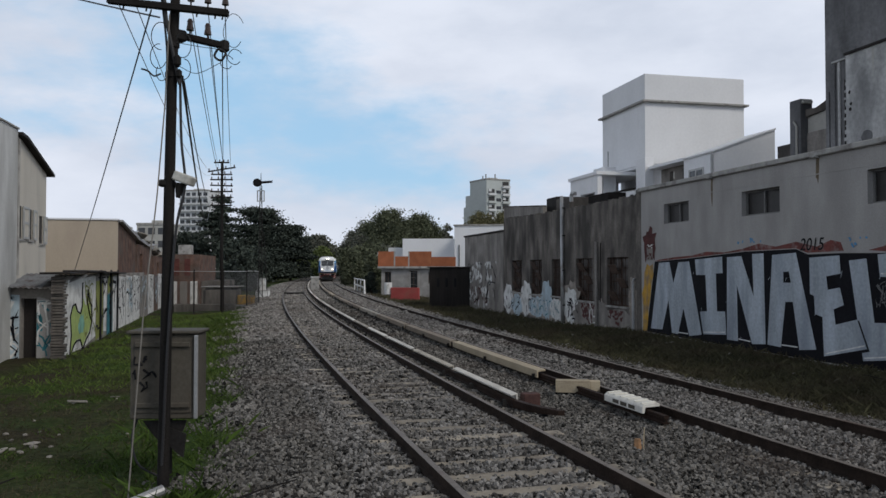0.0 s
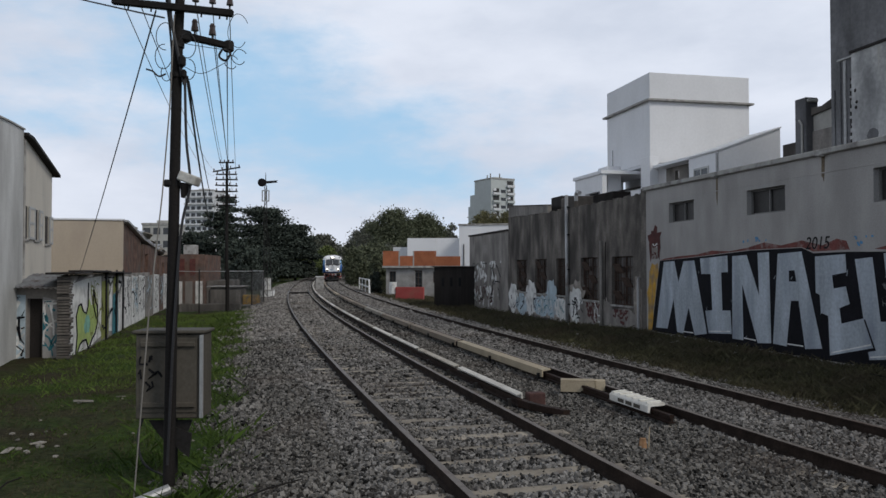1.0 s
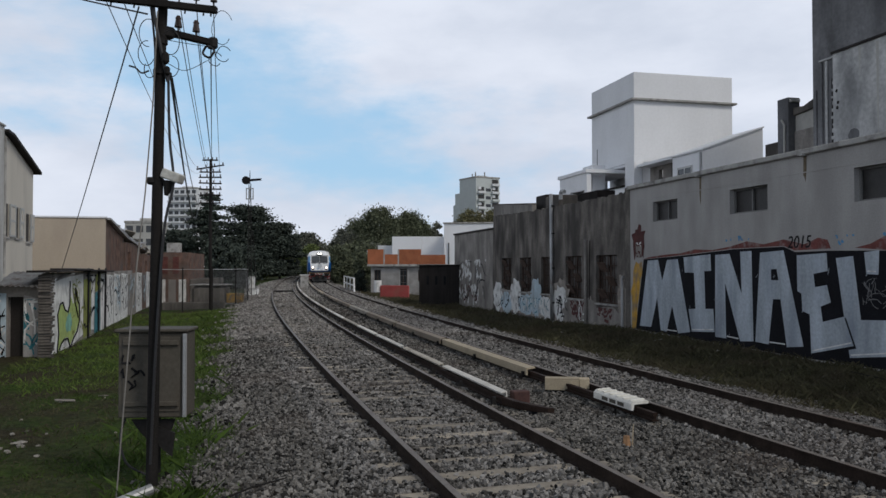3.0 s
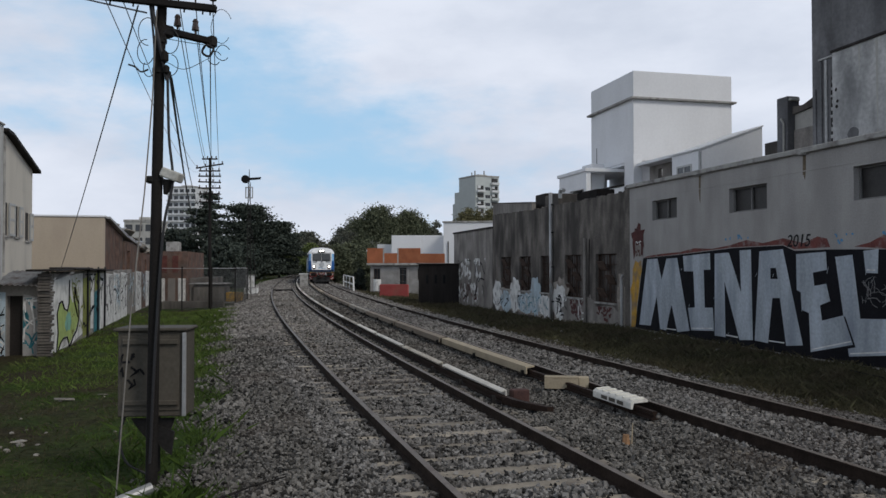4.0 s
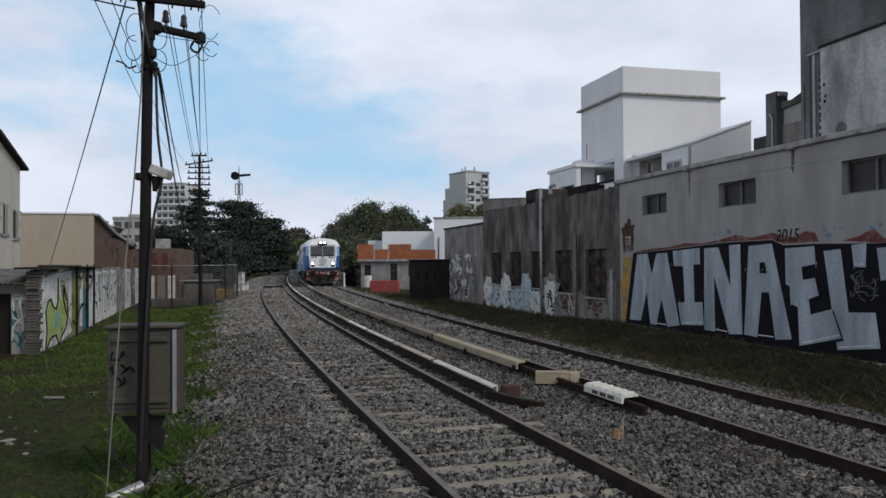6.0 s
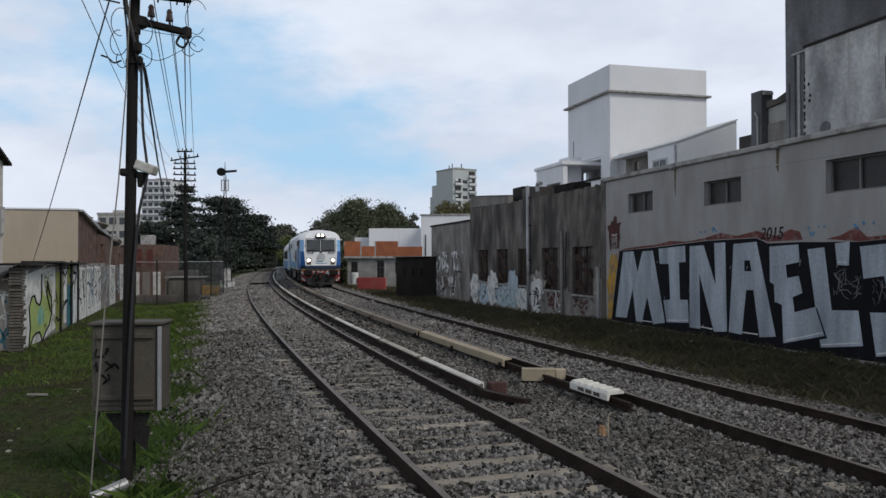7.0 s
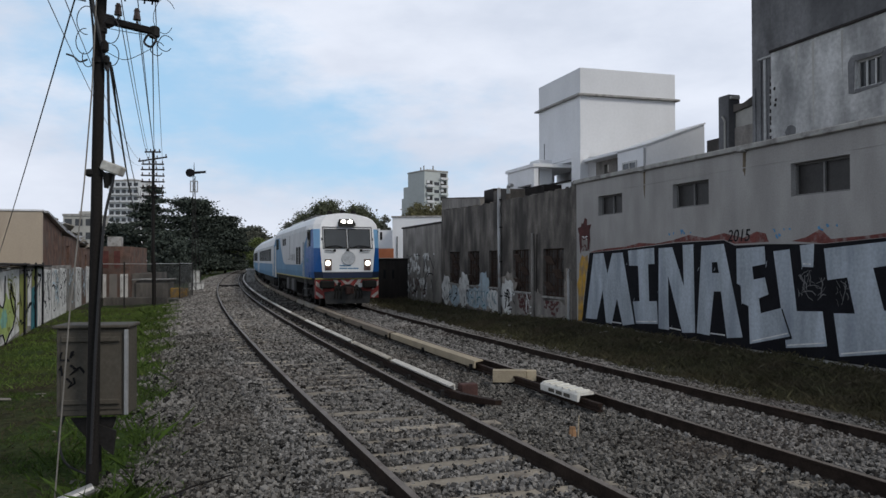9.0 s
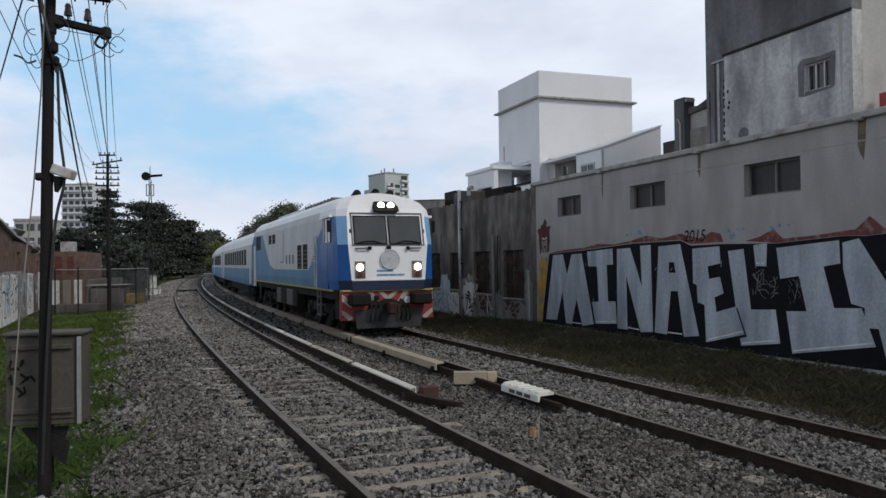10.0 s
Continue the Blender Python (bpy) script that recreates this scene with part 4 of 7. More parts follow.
# A thin dark bar just above the parapet.
part("terrace_rail", box((-13.72, 5.28, 6.15), (-11.0, 5.36, 6.24), bevel=0.01), M_DARKSHEET, white, "dark bar above the terrace parapet")
part("canopy", box((-10.74, 5.9, 7.10), (-7.1, 9.2, 7.24), bevel=0.012), M_WHITE, white)
# Darker wall stands in for the shaded opening and hides white wall behind.
part("canopy_back", holed(-10.74, -7.1, 4.6, 7.097, 6.6, 6.8, [(-9.9, -9.5, 6.2, 6.9), (-8.7, -8.0, 5.6, 6.95)]), M_WALLLOW, white)
part("canopy_room", box((-10.7, 8.2, 4.6), (-7.1, 8.4, 7.09)), M_SHADEBLACK, white)
part("terrace_block", holed(-16.65, -13.0, 4.0, 7.06, 4.2, 4.45, [(-15.25, -13.3, 4.6, 6.20)]), M_WHITE, white)
part("terrace_roof", box((-16.75, 4.1, 7.064), (-12.9, 7.2, 7.24), bevel=0.012), M_WHITE, white)
part("terrace_side", box((-16.65, 4.454, 4.0), (-16.4, 7.0, 7.06)), M_WHITE, white)
part("terrace_back", box((-16.3, 5.4, 4.0), (-15.1, 5.6, 7.05)), M_SHADEBLACK, white)
part("antenna", tube([(-15.6, 6.0, 7.24), (-15.6, 6.0, 8.7)], 0.02), M_IRON, white)

stair = thing("stair_house", YARD, "white rendered stair house with a sloping top on the roof", "building")
bm = bmesh.new()
lower = [bm.verts.new(c) for c in ((-7.0, 5.68, 4.6), (-4.6, 5.68, 4.6), (-4.6, 8.6, 4.6), (-7.0, 8.6, 4.6))]
upper = [bm.verts.new(c) for c in ((-7.0, 5.68, 7.08), (-4.6, 5.68, 7.08), (-4.6, 8.6, 8.12), (-7.0, 8.6, 8.12))]
for i in range(4):
    bm.faces.new((lower[i], lower[(i + 1) % 4], upper[(i + 1) % 4], upper[i]))
bm.faces.new(upper)
bmesh.ops.recalc_face_normals(bm, faces=bm.faces[:])
part("wall", bm, M_WHITE, stair)
part("coping", box((-7.08, -0.08, 0.002), (-4.52, 3.12, 0.07), bevel=0.01, m=pose(0, 5.68, 7.085, math.degrees(math.atan2(1.04, 2.92)), 0, 0)), M_WHITE, stair)
sw = part("window", box((-6.5, 5.664, 5.3), (-5.4, 5.676, 6.5)), M_GLASS, stair)
part("frame", holed(-6.55, -5.35, 5.25, 6.55, 5.64, 5.663, [(-6.47, -5.99, 5.33, 6.47), (-5.91, -5.43, 5.33, 6.47)]), M_ALU, sw)
part("drain_pipe", tube([(-4.66, 5.62, 4.6), (-4.66, 5.62, 7.0)], 0.05, sides=8), M_GALV, stair)

tower = thing("concrete_tower", YARD, "tall weathered concrete party wall building with a single window", "building")
T_WIN = (8.34, 9.20, 6.70, 7.45)
part("wall", holed(5.13, 9.9, 4.605, 8.52, 3.96, 4.3, [T_WIN]), M_TOWER, tower)
part("upper_wall", box((5.13, 3.96, 8.52), (9.9, 4.3, 17), bevel=0.01), M_TOWERDARK, tower)
part("corner_strip", box((4.02, 4.16, 4.605), (5.126, 4.5, 17), bevel=0.01), M_TOWERDARK, tower)
# Dark band along the foot of the upper wall.
part("ledge", box((5.11, 3.90, 8.47), (9.92, 3.957, 8.54), bevel=0.005), M_DARKSHEET, tower)
part("end_wall", box((9.64, 4.304, 4.605), (9.9, 15, 17)), M_TOWERPALE, tower)
part("back_wall", box((4.02, 14.7, 4.605), (9.63, 15, 17)), M_TOWERPALE, tower)
part("left_wall", box((4.02, 4.504, 4.605), (4.27, 14.69, 17)), M_TOWERDARK, tower)
part("roof", box((4.02, 3.96, 17.004), (9.9, 15, 17.2)), M_CONCRETE, tower)
w = window(tower, *T_WIN, 0, 2, M_ALU, y=3.96, depth=0.10, sill=False)
for pts in ([(8.12, 6.62), (8.30, 6.58), (8.335, 7.50), (8.22, 7.60), (8.10, 7.45)], [(8.34, 7.452), (9.20, 7.452), (9.34, 7.60), (8.9, 7.56), (8.24, 7.62)], [(9.205, 6.66), (9.33, 6.70), (9.38, 7.58), (9.205, 7.45)], [(8.31, 6.58), (8.8, 6.62), (9.34, 6.66), (9.20, 6.698), (8.34, 6.698)]):
    part("surround", plate(pts, 0.012, y=3.957), M_TOWERDARK, w, "patched dark render round the window")
# Flat dark strip in front of the wall paints an open chase's shade.
part("open_chase", box((4.88, 4.12, 4.605), (5.122, 4.157, 7.82)), M_SHADEBLACK, tower, "dark strip painting the shade of a chase in the corner")
for i in range(15):
    part("brick", box((4.90 + 0.03 * (i % 3), 4.07, 4.75 + i * 0.205), (5.10 + 0.02 * (i % 2), 4.118, 4.81 + i * 0.205 + 0.02 * (i % 4)), bevel=0.008), M_TOWER, tower)
for i, (u0, u1, z1) in enumerate(((4.30, 4.48, 8.40), (4.60, 4.70, 8.40), (4.1, 4.22, 7.6))):
    part("corner_rib", box((u0, 4.11, 4.605), (u1, 4.157, z1), bevel=0.012), M_TOWER if i == 1 else M_TOWERDARK, tower)
part("lead_flashing", box((4.35, 4.10, 8.42), (5.12, 4.157, 8.48), bevel=0.01), M_TOWER, tower)
# Small near-black blotches paint the shade of holes.
for i, (u, z) in enumerate(((5.28, 7.35), (5.34, 7.0), (5.31, 6.85))):
    blotch("hole", tower, u, z, 0.05, 0.05, M_SHADEBLACK, 90 + i, 0.001, y=3.957, count=9)
for i, (u, z0, z1, wd) in enumerate(((6.85, 5.2, 8.4, 0.05), (7.9, 7.0, 8.4, 0.04), (9.55, 5.9, 8.4, 0.07), (6.2, 7.6, 8.4, 0.05))):
    part("lime_run", plate([(u - wd, z1), (u + wd, z1), (u + wd * 0.5, (z0 + z1) / 2), (u, z0), (u - wd * 0.6, (z0 + z1) / 2)], 0.002, y=3.9585), M_TOWERPALE, tower, "pale lime run on the concrete")
blotch("patch", tower, 5.95, 5.95, 0.22, 0.18, M_TOWERDARK, 51, 0.002, y=3.957, rough=0.1, count=12)

stack = thing("roof_stack", YARD, "grey rendered stack and broken wall on the roof", "chimney")
part("shaft", box((-0.15, 6.0, 4.605), (0.45, 6.5, 8.28), bevel=0.02), M_TOWERDARK, stack)
part("shaft_cap", box((0.12, 6.05, 8.10), (0.55, 6.45, 8.22), bevel=0.02), M_TOWERPALE, stack)
part("wall", plate([(0.46, 4.605), (4.0, 4.605), (4.0, 7.95), (0.46, 7.62)], 0.3, y=6.6), M_TOWERPALE, stack)
part("wall_base", box((0.46, 6.24, 4.605), (4.0, 6.296, 7.05), bevel=0.02), M_WALLLOW, stack)
part("beam", plate([(0.46, 7.62), (4.0, 7.95), (4.0, 8.55), (1.66, 8.06), (1.0, 7.86), (0.46, 7.90)], 0.45, y=6.65), M_WALLDARK, stack, "broken sooty beam")
part("pipe", tube([(0.30, 5.95, 4.605), (0.30, 5.95, 7.3), (0.15, 5.95, 7.5)], 0.04, sides=6), M_TOWERPALE, stack)
part("low_wall", box((-1.7, 6.6, 4.605), (-0.2, 6.9, 6.9), bevel=0.02), M_WALLDARK, stack)
redw = thing("red_roof_wall", YARD, "low red painted wall with bare iron rods on the roof", "wall")
part("wall", box((10.1, 4.6, 4.605), (18, 4.8, 6.35), bevel=0.01), M_REDWALL, redw)
for i in range(5):
    part("rod", tube([(10.8 + 0.09 * i, 4.5, 4.605), (10.8 + 0.09 * i + 0.02 * (i - 2), 4.5, 6.6 + 0.2 * (i % 3))], 0.012, sides=5), M_IRON, redw)


# ---- loose pieces round the ends of the conductor rails ----
def block(name, label, category, m, parts, group=""):
    """A thing made of a few bevelled blocks: (part name, low corner, high corner, material, bevel)."""
    ob = thing(name, m, label, category, group)
    for pn, lo, hi, mt, bv in parts:
        part(pn, box(lo, hi, bevel=bv), mt, ob)
    return ob


block("cover_box", "cream timber cover box over the conductor rail end", "cover", on_line(13.75, 2.90, 0.03) @ pose(0, 0, 0, 0, 0, 66) @ Matrix.Scale(0.82, 4), [
    ("lid", (-0.15, -0.36, 0.22), (0.13, 0.36, 0.255), M_BOARD, 0.008), ("front_board", (-0.15, -0.36, 0.0), (-0.118, 0.36, 0.218), M_BOARD, 0.006),
    ("end_cap", (-0.115, 0.33, -0.05), (0.12, 0.36, 0.218), M_BLACKPAINT, 0.004), ("strap", (-0.165, -0.22, 0.0), (-0.152, -0.15, 0.22), M_BOARD, 0.003),
    ("collar", (-0.10, -0.58, 0.03), (0.16, -0.364, 0.245), M_BOARD, 0.01), ("foot", (-0.1, -0.2, -0.2), (0.1, 0.2, -0.004), M_BLACKPAINT, 0.0)])
slat = thing("slatted_cover", on_line(11.80, 3.0, 0.05) @ Matrix.Diagonal((1.0, 0.84, 0.95, 1)), "short white ribbed cover with a rounded end", "cover")
bm = bmesh.new()
ends = []
for y in (-0.72, 0.72):
    ends.append([bm.verts.new((x, y, z)) for x, z in ((-0.15, 0.05), (-0.15, 0.15), (-0.11, 0.185), (0.10, 0.205), (0.13, 0.18), (0.13, 0.15), (0.0, 0.145), (-0.10, 0.14), (-0.12, 0.05))])
for i in range(9):
    bm.faces.new((ends[0][i], ends[0][(i + 1) % 9], ends[1][(i + 1) % 9], ends[1][i]))
bm.faces.new(ends[0])
bm.faces.new(ends[1])
bmesh.ops.recalc_face_normals(bm, faces=bm.faces[:])
part("shell", bm, M_BOARD_WHITE, slat)
for i in range(6):
    part("rib", box((-0.12, -0.66 + i * 0.25, 0.192), (0.11, -0.60 + i * 0.25, 0.215), bevel=0.006, m=pose(0, 0, 0.0, 0, -4, 0)), M_BOARD_WHITE, slat)
for i in range(3):
    part("lettering_bar", box((-0.154, -0.45 + i * 0.3, 0.07), (-0.151, -0.22 + i * 0.3, 0.13)), M_CABINET, slat, "grey bar of small lettering")
block("ramp_block", "rust red timber block beside the rail end", "block", on_line(12.75, 1.72, -0.06), [("block", (-0.14, -0.10, 0.0), (0.14, 0.10, 0.27), mat("red_timber", (0.075, 0.034, 0.029), 0.85, var=0.3, scale=6), 0.015)])
ramp = thing("ramp_shoe", Matrix(), "dark iron ramp shoe curving away at the conductor rail end", "rail fitting")
bm = bmesh.new()
vs = []
for s_, n_, w_, lo, hi in ((12.5, 1.38, 0.05, 0.04, 0.155), (12.15, 1.44, 0.05, 0.04, 0.15), (11.8, 1.58, 0.055, 0.05, 0.145), (11.55, 1.74, 0.05, 0.06, 0.13)):
    vs.append([bm.verts.new(place(s_, n_ + dn, z_)) for dn, z_ in ((-w_, lo), (w_, lo), (w_, hi), (-w_, hi))])
for a_, b_ in zip(vs, vs[1:]):
    for i in range(4):
        bm.faces.new((a_[i], a_[(i + 1) % 4], b_[(i + 1) % 4], b_[i]))
bm.faces.new(vs[0])
bm.faces.new(vs[-1])
bmesh.ops.recalc_face_normals(bm, faces=bm.faces[:])
part("ramp", bm, M_THIRD, ramp)
for s_, n_ in ((11.85, 1.56), (12.7, 1.40)):
    part("bracket", box((-0.07, -0.07, -0.2), (0.07, 0.07, 0.045), bevel=0.015), M_BLACKPAINT, ramp).matrix_basis = on_line(s_, n_)
stump = thing("broken_stake", on_line(9.75, 1.98, lie(9.75, 1.98) - 0.02), "splintered pale wooden stake in the ballast", "stake")
part("stake", tube([(0, 0, 0), (0.0, 0.01, 0.16)], 0.055, sides=7, r_end=0.04), mat("split_wood", (0.36, 0.20, 0.10), 0.85, var=0.3, scale=9), stump)
part("splinter", tube([(0.07, 0, 0), (0.09, 0.0, 0.30)], 0.012, sides=5, r_end=0.006), M_BOARD, stump)

# ---- telegraph pole, cabinet and wires beside the camera ----
POLE = Vector((-3.02, 8.6, 0))


def insulator(parent, p, s=1.0):
    b = tube([p, p + Vector((0, 0, 0.07 * s))], 0.012 * s)
    tube([p + Vector((0, 0, 0.05 * s)), p + Vector((0, 0, 0.09 * s)), p + Vector((0, 0, 0.11 * s)), p + Vector((0, 0, 0.16 * s))], 0.045 * s, b, sides=10, r_end=0.03 * s)
    tube([p + Vector((0, 0, 0.15 * s)), p + Vector((0, 0, 0.185 * s))], 0.038 * s, b, sides=10, r_end=0.02 * s)
    return part("insulator", b, M_PORCELAIN, parent, smooth=False)


pole = thing("telegraph_pole", Matrix.Translation(POLE), "tarred wooden telegraph pole with crossarms, insulators and cables", "telegraph pole")
part("shaft", tube([(0, 0, -0.7), (0.0, 0, 0.0), (0.015, 0, 1.44), (0.042, 0, 3.28), (0.06, 0, 4.4), (0.085, 0, 5.1), (0.11, 0, 5.9)], 0.068, sides=10, r_end=0.048), M_WOODDARK, pole, smooth=True)
ARM_TILT = pose(0.06, -0.095, 5.035, 0, 6.3, 0)
arm = part("crossarm", box((-0.68, -0.035, -0.037), (0.64, 0.035, 0.037), bevel=0.008, m=ARM_TILT), M_WOODDARK, pole)
for x in (-0.62, -0.42, 0.225, 0.41, 0.60):
    insulator(arm, ARM_TILT @ Vector((x, 0, 0.045)), 0.85)
for x in (-0.5, -0.25, 0.3, 0.5, 0.58):
    part("bolt", tube([ARM_TILT @ Vector((x, 0, -0.075)), ARM_TILT @ Vector((x, 0, -0.036))], 0.010, sides=6), M_IRON, arm)
ARM_TURN = pose(0.08, 0.02, 4.77, 0, 0, 47.5)
arm = part("crossarm", box((0.0, -0.035, -0.036), (0.62, 0.035, 0.036), bevel=0.008, m=ARM_TURN), M_WOODDARK, pole)
part("arm_bracket", box((-0.03, -0.06, -0.07), (0.12, 0.06, 0.055), bevel=0.02, m=ARM_TURN), M_IRON, arm)
for d in (0.18, 0.40):
    insulator(arm, ARM_TURN @ Vector((d, 0, 0.036)), 0.95)
part("end_clamp", box((0.56, -0.055, -0.07), (0.66, 0.055, 0.06), bevel=0.02, m=ARM_TURN), M_IRON, arm)
for i, (c, r, w) in enumerate((((0.46, 0.42, 4.655), 0.062, 0.014), ((0.62, 0.46, 4.64), 0.085, 0.005), ((0.53, 0.46, 4.58), 0.075, 0.005), ((0.60, 0.48, 4.95), 0.12, 0.004))):
    part("wire_loop", tube([(c[0] + r * math.cos(a), c[1] + 0.02 * math.sin(3 * a), c[2] + r * (1.0 if i < 3 else 1.6) * math.sin(a)) for a in np.linspace(0.5, 0.5 + math.tau * (0.97 if i == 0 else 0.8), 18)], w, sides=5), M_WIRE, arm)
part("band", tube([(0.055, 0, 4.29), (0.056, 0, 4.34)], 0.072, sides=12), M_IRON, pole)
part("band", tube([(0.065, 0, 4.62), (0.066, 0, 4.68)], 0.070, sides=12), M_IRON, pole)
part("cable_end", tube(eased([(-0.02, -0.05, 5.2), (0.02, -0.08, 4.9), (0.08, -0.09, 4.62), (0.12, -0.07, 4.40), (0.16, -0.06, 4.2)]), 0.020), M_WIRE, pole)
part("cable_end", tube(eased([(-0.06, -0.03, 5.2), (0.0, -0.06, 4.8), (0.03, -0.08, 4.5), (0.02, -0.07, 4.2)]), 0.013), M_WIRE, pole)
part("cable_splice", box((0.10, -0.12, 4.38), (0.18, -0.04, 4.52), bevel=0.03), M_IRON, pole)
part("cable_splice", box((0.13, -0.11, 4.26), (0.19, -0.05, 4.36), bevel=0.02), M_IRON, pole)
for i, (x, y, z, r) in enumerate(((-0.04, -0.09, 4.72, 0.10), (-0.06, -0.09, 4.50, 0.09), (-0.02, -0.1, 4.32, 0.06), (0.21, -0.08, 4.36, 0.075), (0.20, -0.08, 4.62, 0.09))):
    part("pole_cable", tube([(x + r * math.cos(a), y, z + 1.5 * r * math.sin(a)) for a in np.linspace(0.4 + i, 0.4 + i + math.tau * 0.7, 14)], 0.005, sides=5), M_WIRE, pole)
part("pole_cable", tube(eased([(-0.24, -0.1, 4.36), (-0.16, -0.12, 4.33), (-0.10, -0.11, 4.28), (-0.03, -0.09, 4.31)]), 0.010, sides=5), M_WIRE, pole)
part("pole_cable", tube(eased([(0.12, -0.05, 4.66), (0.30, 0.1, 4.66), (0.44, 0.35, 4.70)]), 0.004, sides=5), M_WIRE, pole)
part("pole_cable", tube(eased([(0.15, -0.05, 4.40), (0.30, 0.1, 4.36), (0.48, 0.40, 4.56)]), 0.004, sides=5), M_WIRE, pole)
part("down_cable", tube(eased([(0.155, -0.03, 4.3), (0.175, -0.03, 3.6), (0.215, -0.02, 3.1), (0.13, -0.05, 2.6), (0.07, -0.10, 1.4), (0.02, -0.11, 0.1)]), 0.016, sides=6), M_WIRE, pole)
hood = part("hood", box((0.0, -0.09, 0.0), (0.205, 0.11, 0.105), bevel=0.014, m=pose(0.085, 0, 3.165, 0, 20, 0)), mat("pale_metal_hood", (0.50, 0.49, 0.45), 0.6, var=0.2, scale=8, stain=(0.2, 0.17, 0.13), stain_lo=0.5, stain_hi=0.8, stain_scale=6), pole, "small pale metal lamp hood")
part("lamp_cone", tube([(0.16, 0.0, 3.13), (0.15, 0.0, 3.06), (0.13, 0.0, 2.97)], 0.075, sides=10, r_end=0.02), M_IRON, hood, "black lamp holder")
part("hood_bracket", box((-0.075, -0.05, 3.09), (0.10, 0.05, 3.17), bevel=0.02), M_IRON, pole)
part("conduit", tube([(-0.16, -0.6, -0.35), (-0.12, -0.3, 1.7), (-0.05, -0.12, 3.0), (0.02, -0.1, 4.0), (0.06, -0.1, 4.95)], 0.008, sides=6), M_EARTHWIRE, pole, "pale earthing cable")

cab = thing("relay_cabinet", pose(-3.12, 9.02, 0.0, 0, 0, 3), "grey steel trackside cabinet with scrawled tag on a post", "cabinet")
part("body", box((-0.36, -0.20, 0.53), (0.37, 0.22, 1.47), bevel=0.012), M_CABINET, cab)
part("lid", box((-0.40, -0.24, 1.472), (0.40, 0.25, 1.51), bevel=0.012), M_CABINET, cab)
part("door", box((-0.31, -0.216, 0.60), (0.31, -0.202, 1.42), bevel=0.004), M_CABINET, cab)
for z in (0.66, 1.33):
    part("hinge_bar", box((-0.30, -0.25, z), (0.30, -0.219, z + 0.055), bevel=0.008), M_CABINET, cab)
# Pale strip puts the light on the cabinet's right edge into colour.
part("edge_strip", box((0.345, -0.24, 0.54), (0.385, -0.203, 1.46), bevel=0.004), M_GALV, cab, "pale strip for the light on the right edge")
rnd = random.Random(8)
for i, (u, z, sc) in enumerate(((-0.27, 1.17, 0.1), (-0.17, 1.19, 0.09), (-0.28, 1.02, 0.1), (-0.18, 1.03, 0.1), (-0.10, 1.02, 0.09), (-0.20, 0.89, 0.11))):
    pts = [(u + rnd.uniform(-0.5, 0.5) * sc, -0.222, z + rnd.uniform(-0.6, 0.6) * sc) for _ in range(5)]
    part("graffiti_tag", tube(pts, 0.012, sides=4), M_BLACKPAINT, cab, "black marker scrawl")
part("post", tube([(0.0, 0.02, -0.7), (0.0, 0.02, 0.53)], 0.045, sides=8), M_IRON, cab)
part("bracket", plate([(-0.24, 0.50), (0.24, 0.50), (0.20, 0.38), (0.02, 0.18), (-0.14, 0.36)], 0.03, y=-0.10), M_IRON, cab)
part("bracket", plate([(0.0, 0.46), (0.25, 0.36), (0.22, 0.10), (0.12, 0.18), (0.02, 0.30)], 0.04, y=-0.15), M_IRON, cab, "bent iron flap")
part("cable", tube(eased([(-0.30, -0.1, 0.55), (-0.36, -0.12, 0.30), (-0.28, -0.14, 0.02), (-0.06, -0.12, -0.12)]), 0.014), M_WIRE, cab)
stub = thing("pipe_stub", pose(-2.90, 8.05, -0.12, 0, 0, -25), "pale concrete pipe end lying in the grass", "pipe")
part("pipe", tube([(-0.14, -0.22, -0.02), (0.0, 0.1, 0.06)], 0.055, sides=12), M_GALV, stub, smooth=False)

FARPOLE = Vector((-16.8, 60.0, 0))
far_pole = thing("telegraph_pole", Matrix.Translation(FARPOLE), "distant telegraph pole with six crossarms", "telegraph pole")
part("shaft", tube([(0, 0, -0.8), (0, 0, 10.35)], 0.15, sides=8, r_end=0.10), M_WOODDARK, far_pole)
for i, (z, hw, tl) in enumerate(((10.25, 0.58, 0), (9.72, 1.05, -9), (9.35, 0.8, 0), (8.95, 0.85, 0), (8.50, 0.85, 2), (8.05, 0.85, 0), (7.6, 0.8, 0), (7.0, 0.8, 0))):
    arm = part("crossarm", box((-hw, -0.05, -0.05), (hw, 0.05, 0.05), m=pose(0, -0.12, z, 0, tl, 0)), M_WOODDARK, far_pole)
    for k in range(4):
        x = -hw + 0.1 + (2 * hw - 0.2) * k / 3
        part("insulator", tube([(x, -0.12, z - x * math.tan(radians(tl)) + 0.05), (x, -0.12, z - x * math.tan(radians(tl)) + 0.22)], 0.05, sides=6), M_PORCELAIN, arm)


def wire(a, b, sag, r, label, mt=None):
    a, b = Vector(a), Vector(b)
    pts = []
    for i in range(25):
        f = i / 24
        p = a.lerp(b, f)
        p.z -= sag * 4 * f * (1 - f)
        pts.append(p)
    return tagged(part("overhead_wire", tube(pts, r, sides=5), mt or M_WIRE), label, "wire", "overhead wires")


for i, (x, z, fx, fz, sg) in enumerate(((-0.56, 5.22, -0.7, 9.5, 0.9), (-0.36, 5.20, -0.3, 9.9, 1.0), (0.285, 5.14, 0.2, 9.9, 1.1), (0.468, 5.12, 0.5, 9.5, 1.2), (0.658, 5.10, 0.8, 9.2, 1.0))):
    wire(POLE + Vector((x, -0.11, z)), FARPOLE + Vector((fx, 0, fz)), sg, 0.006, "thin grey telegraph wire strung between poles", M_WIREGREY)
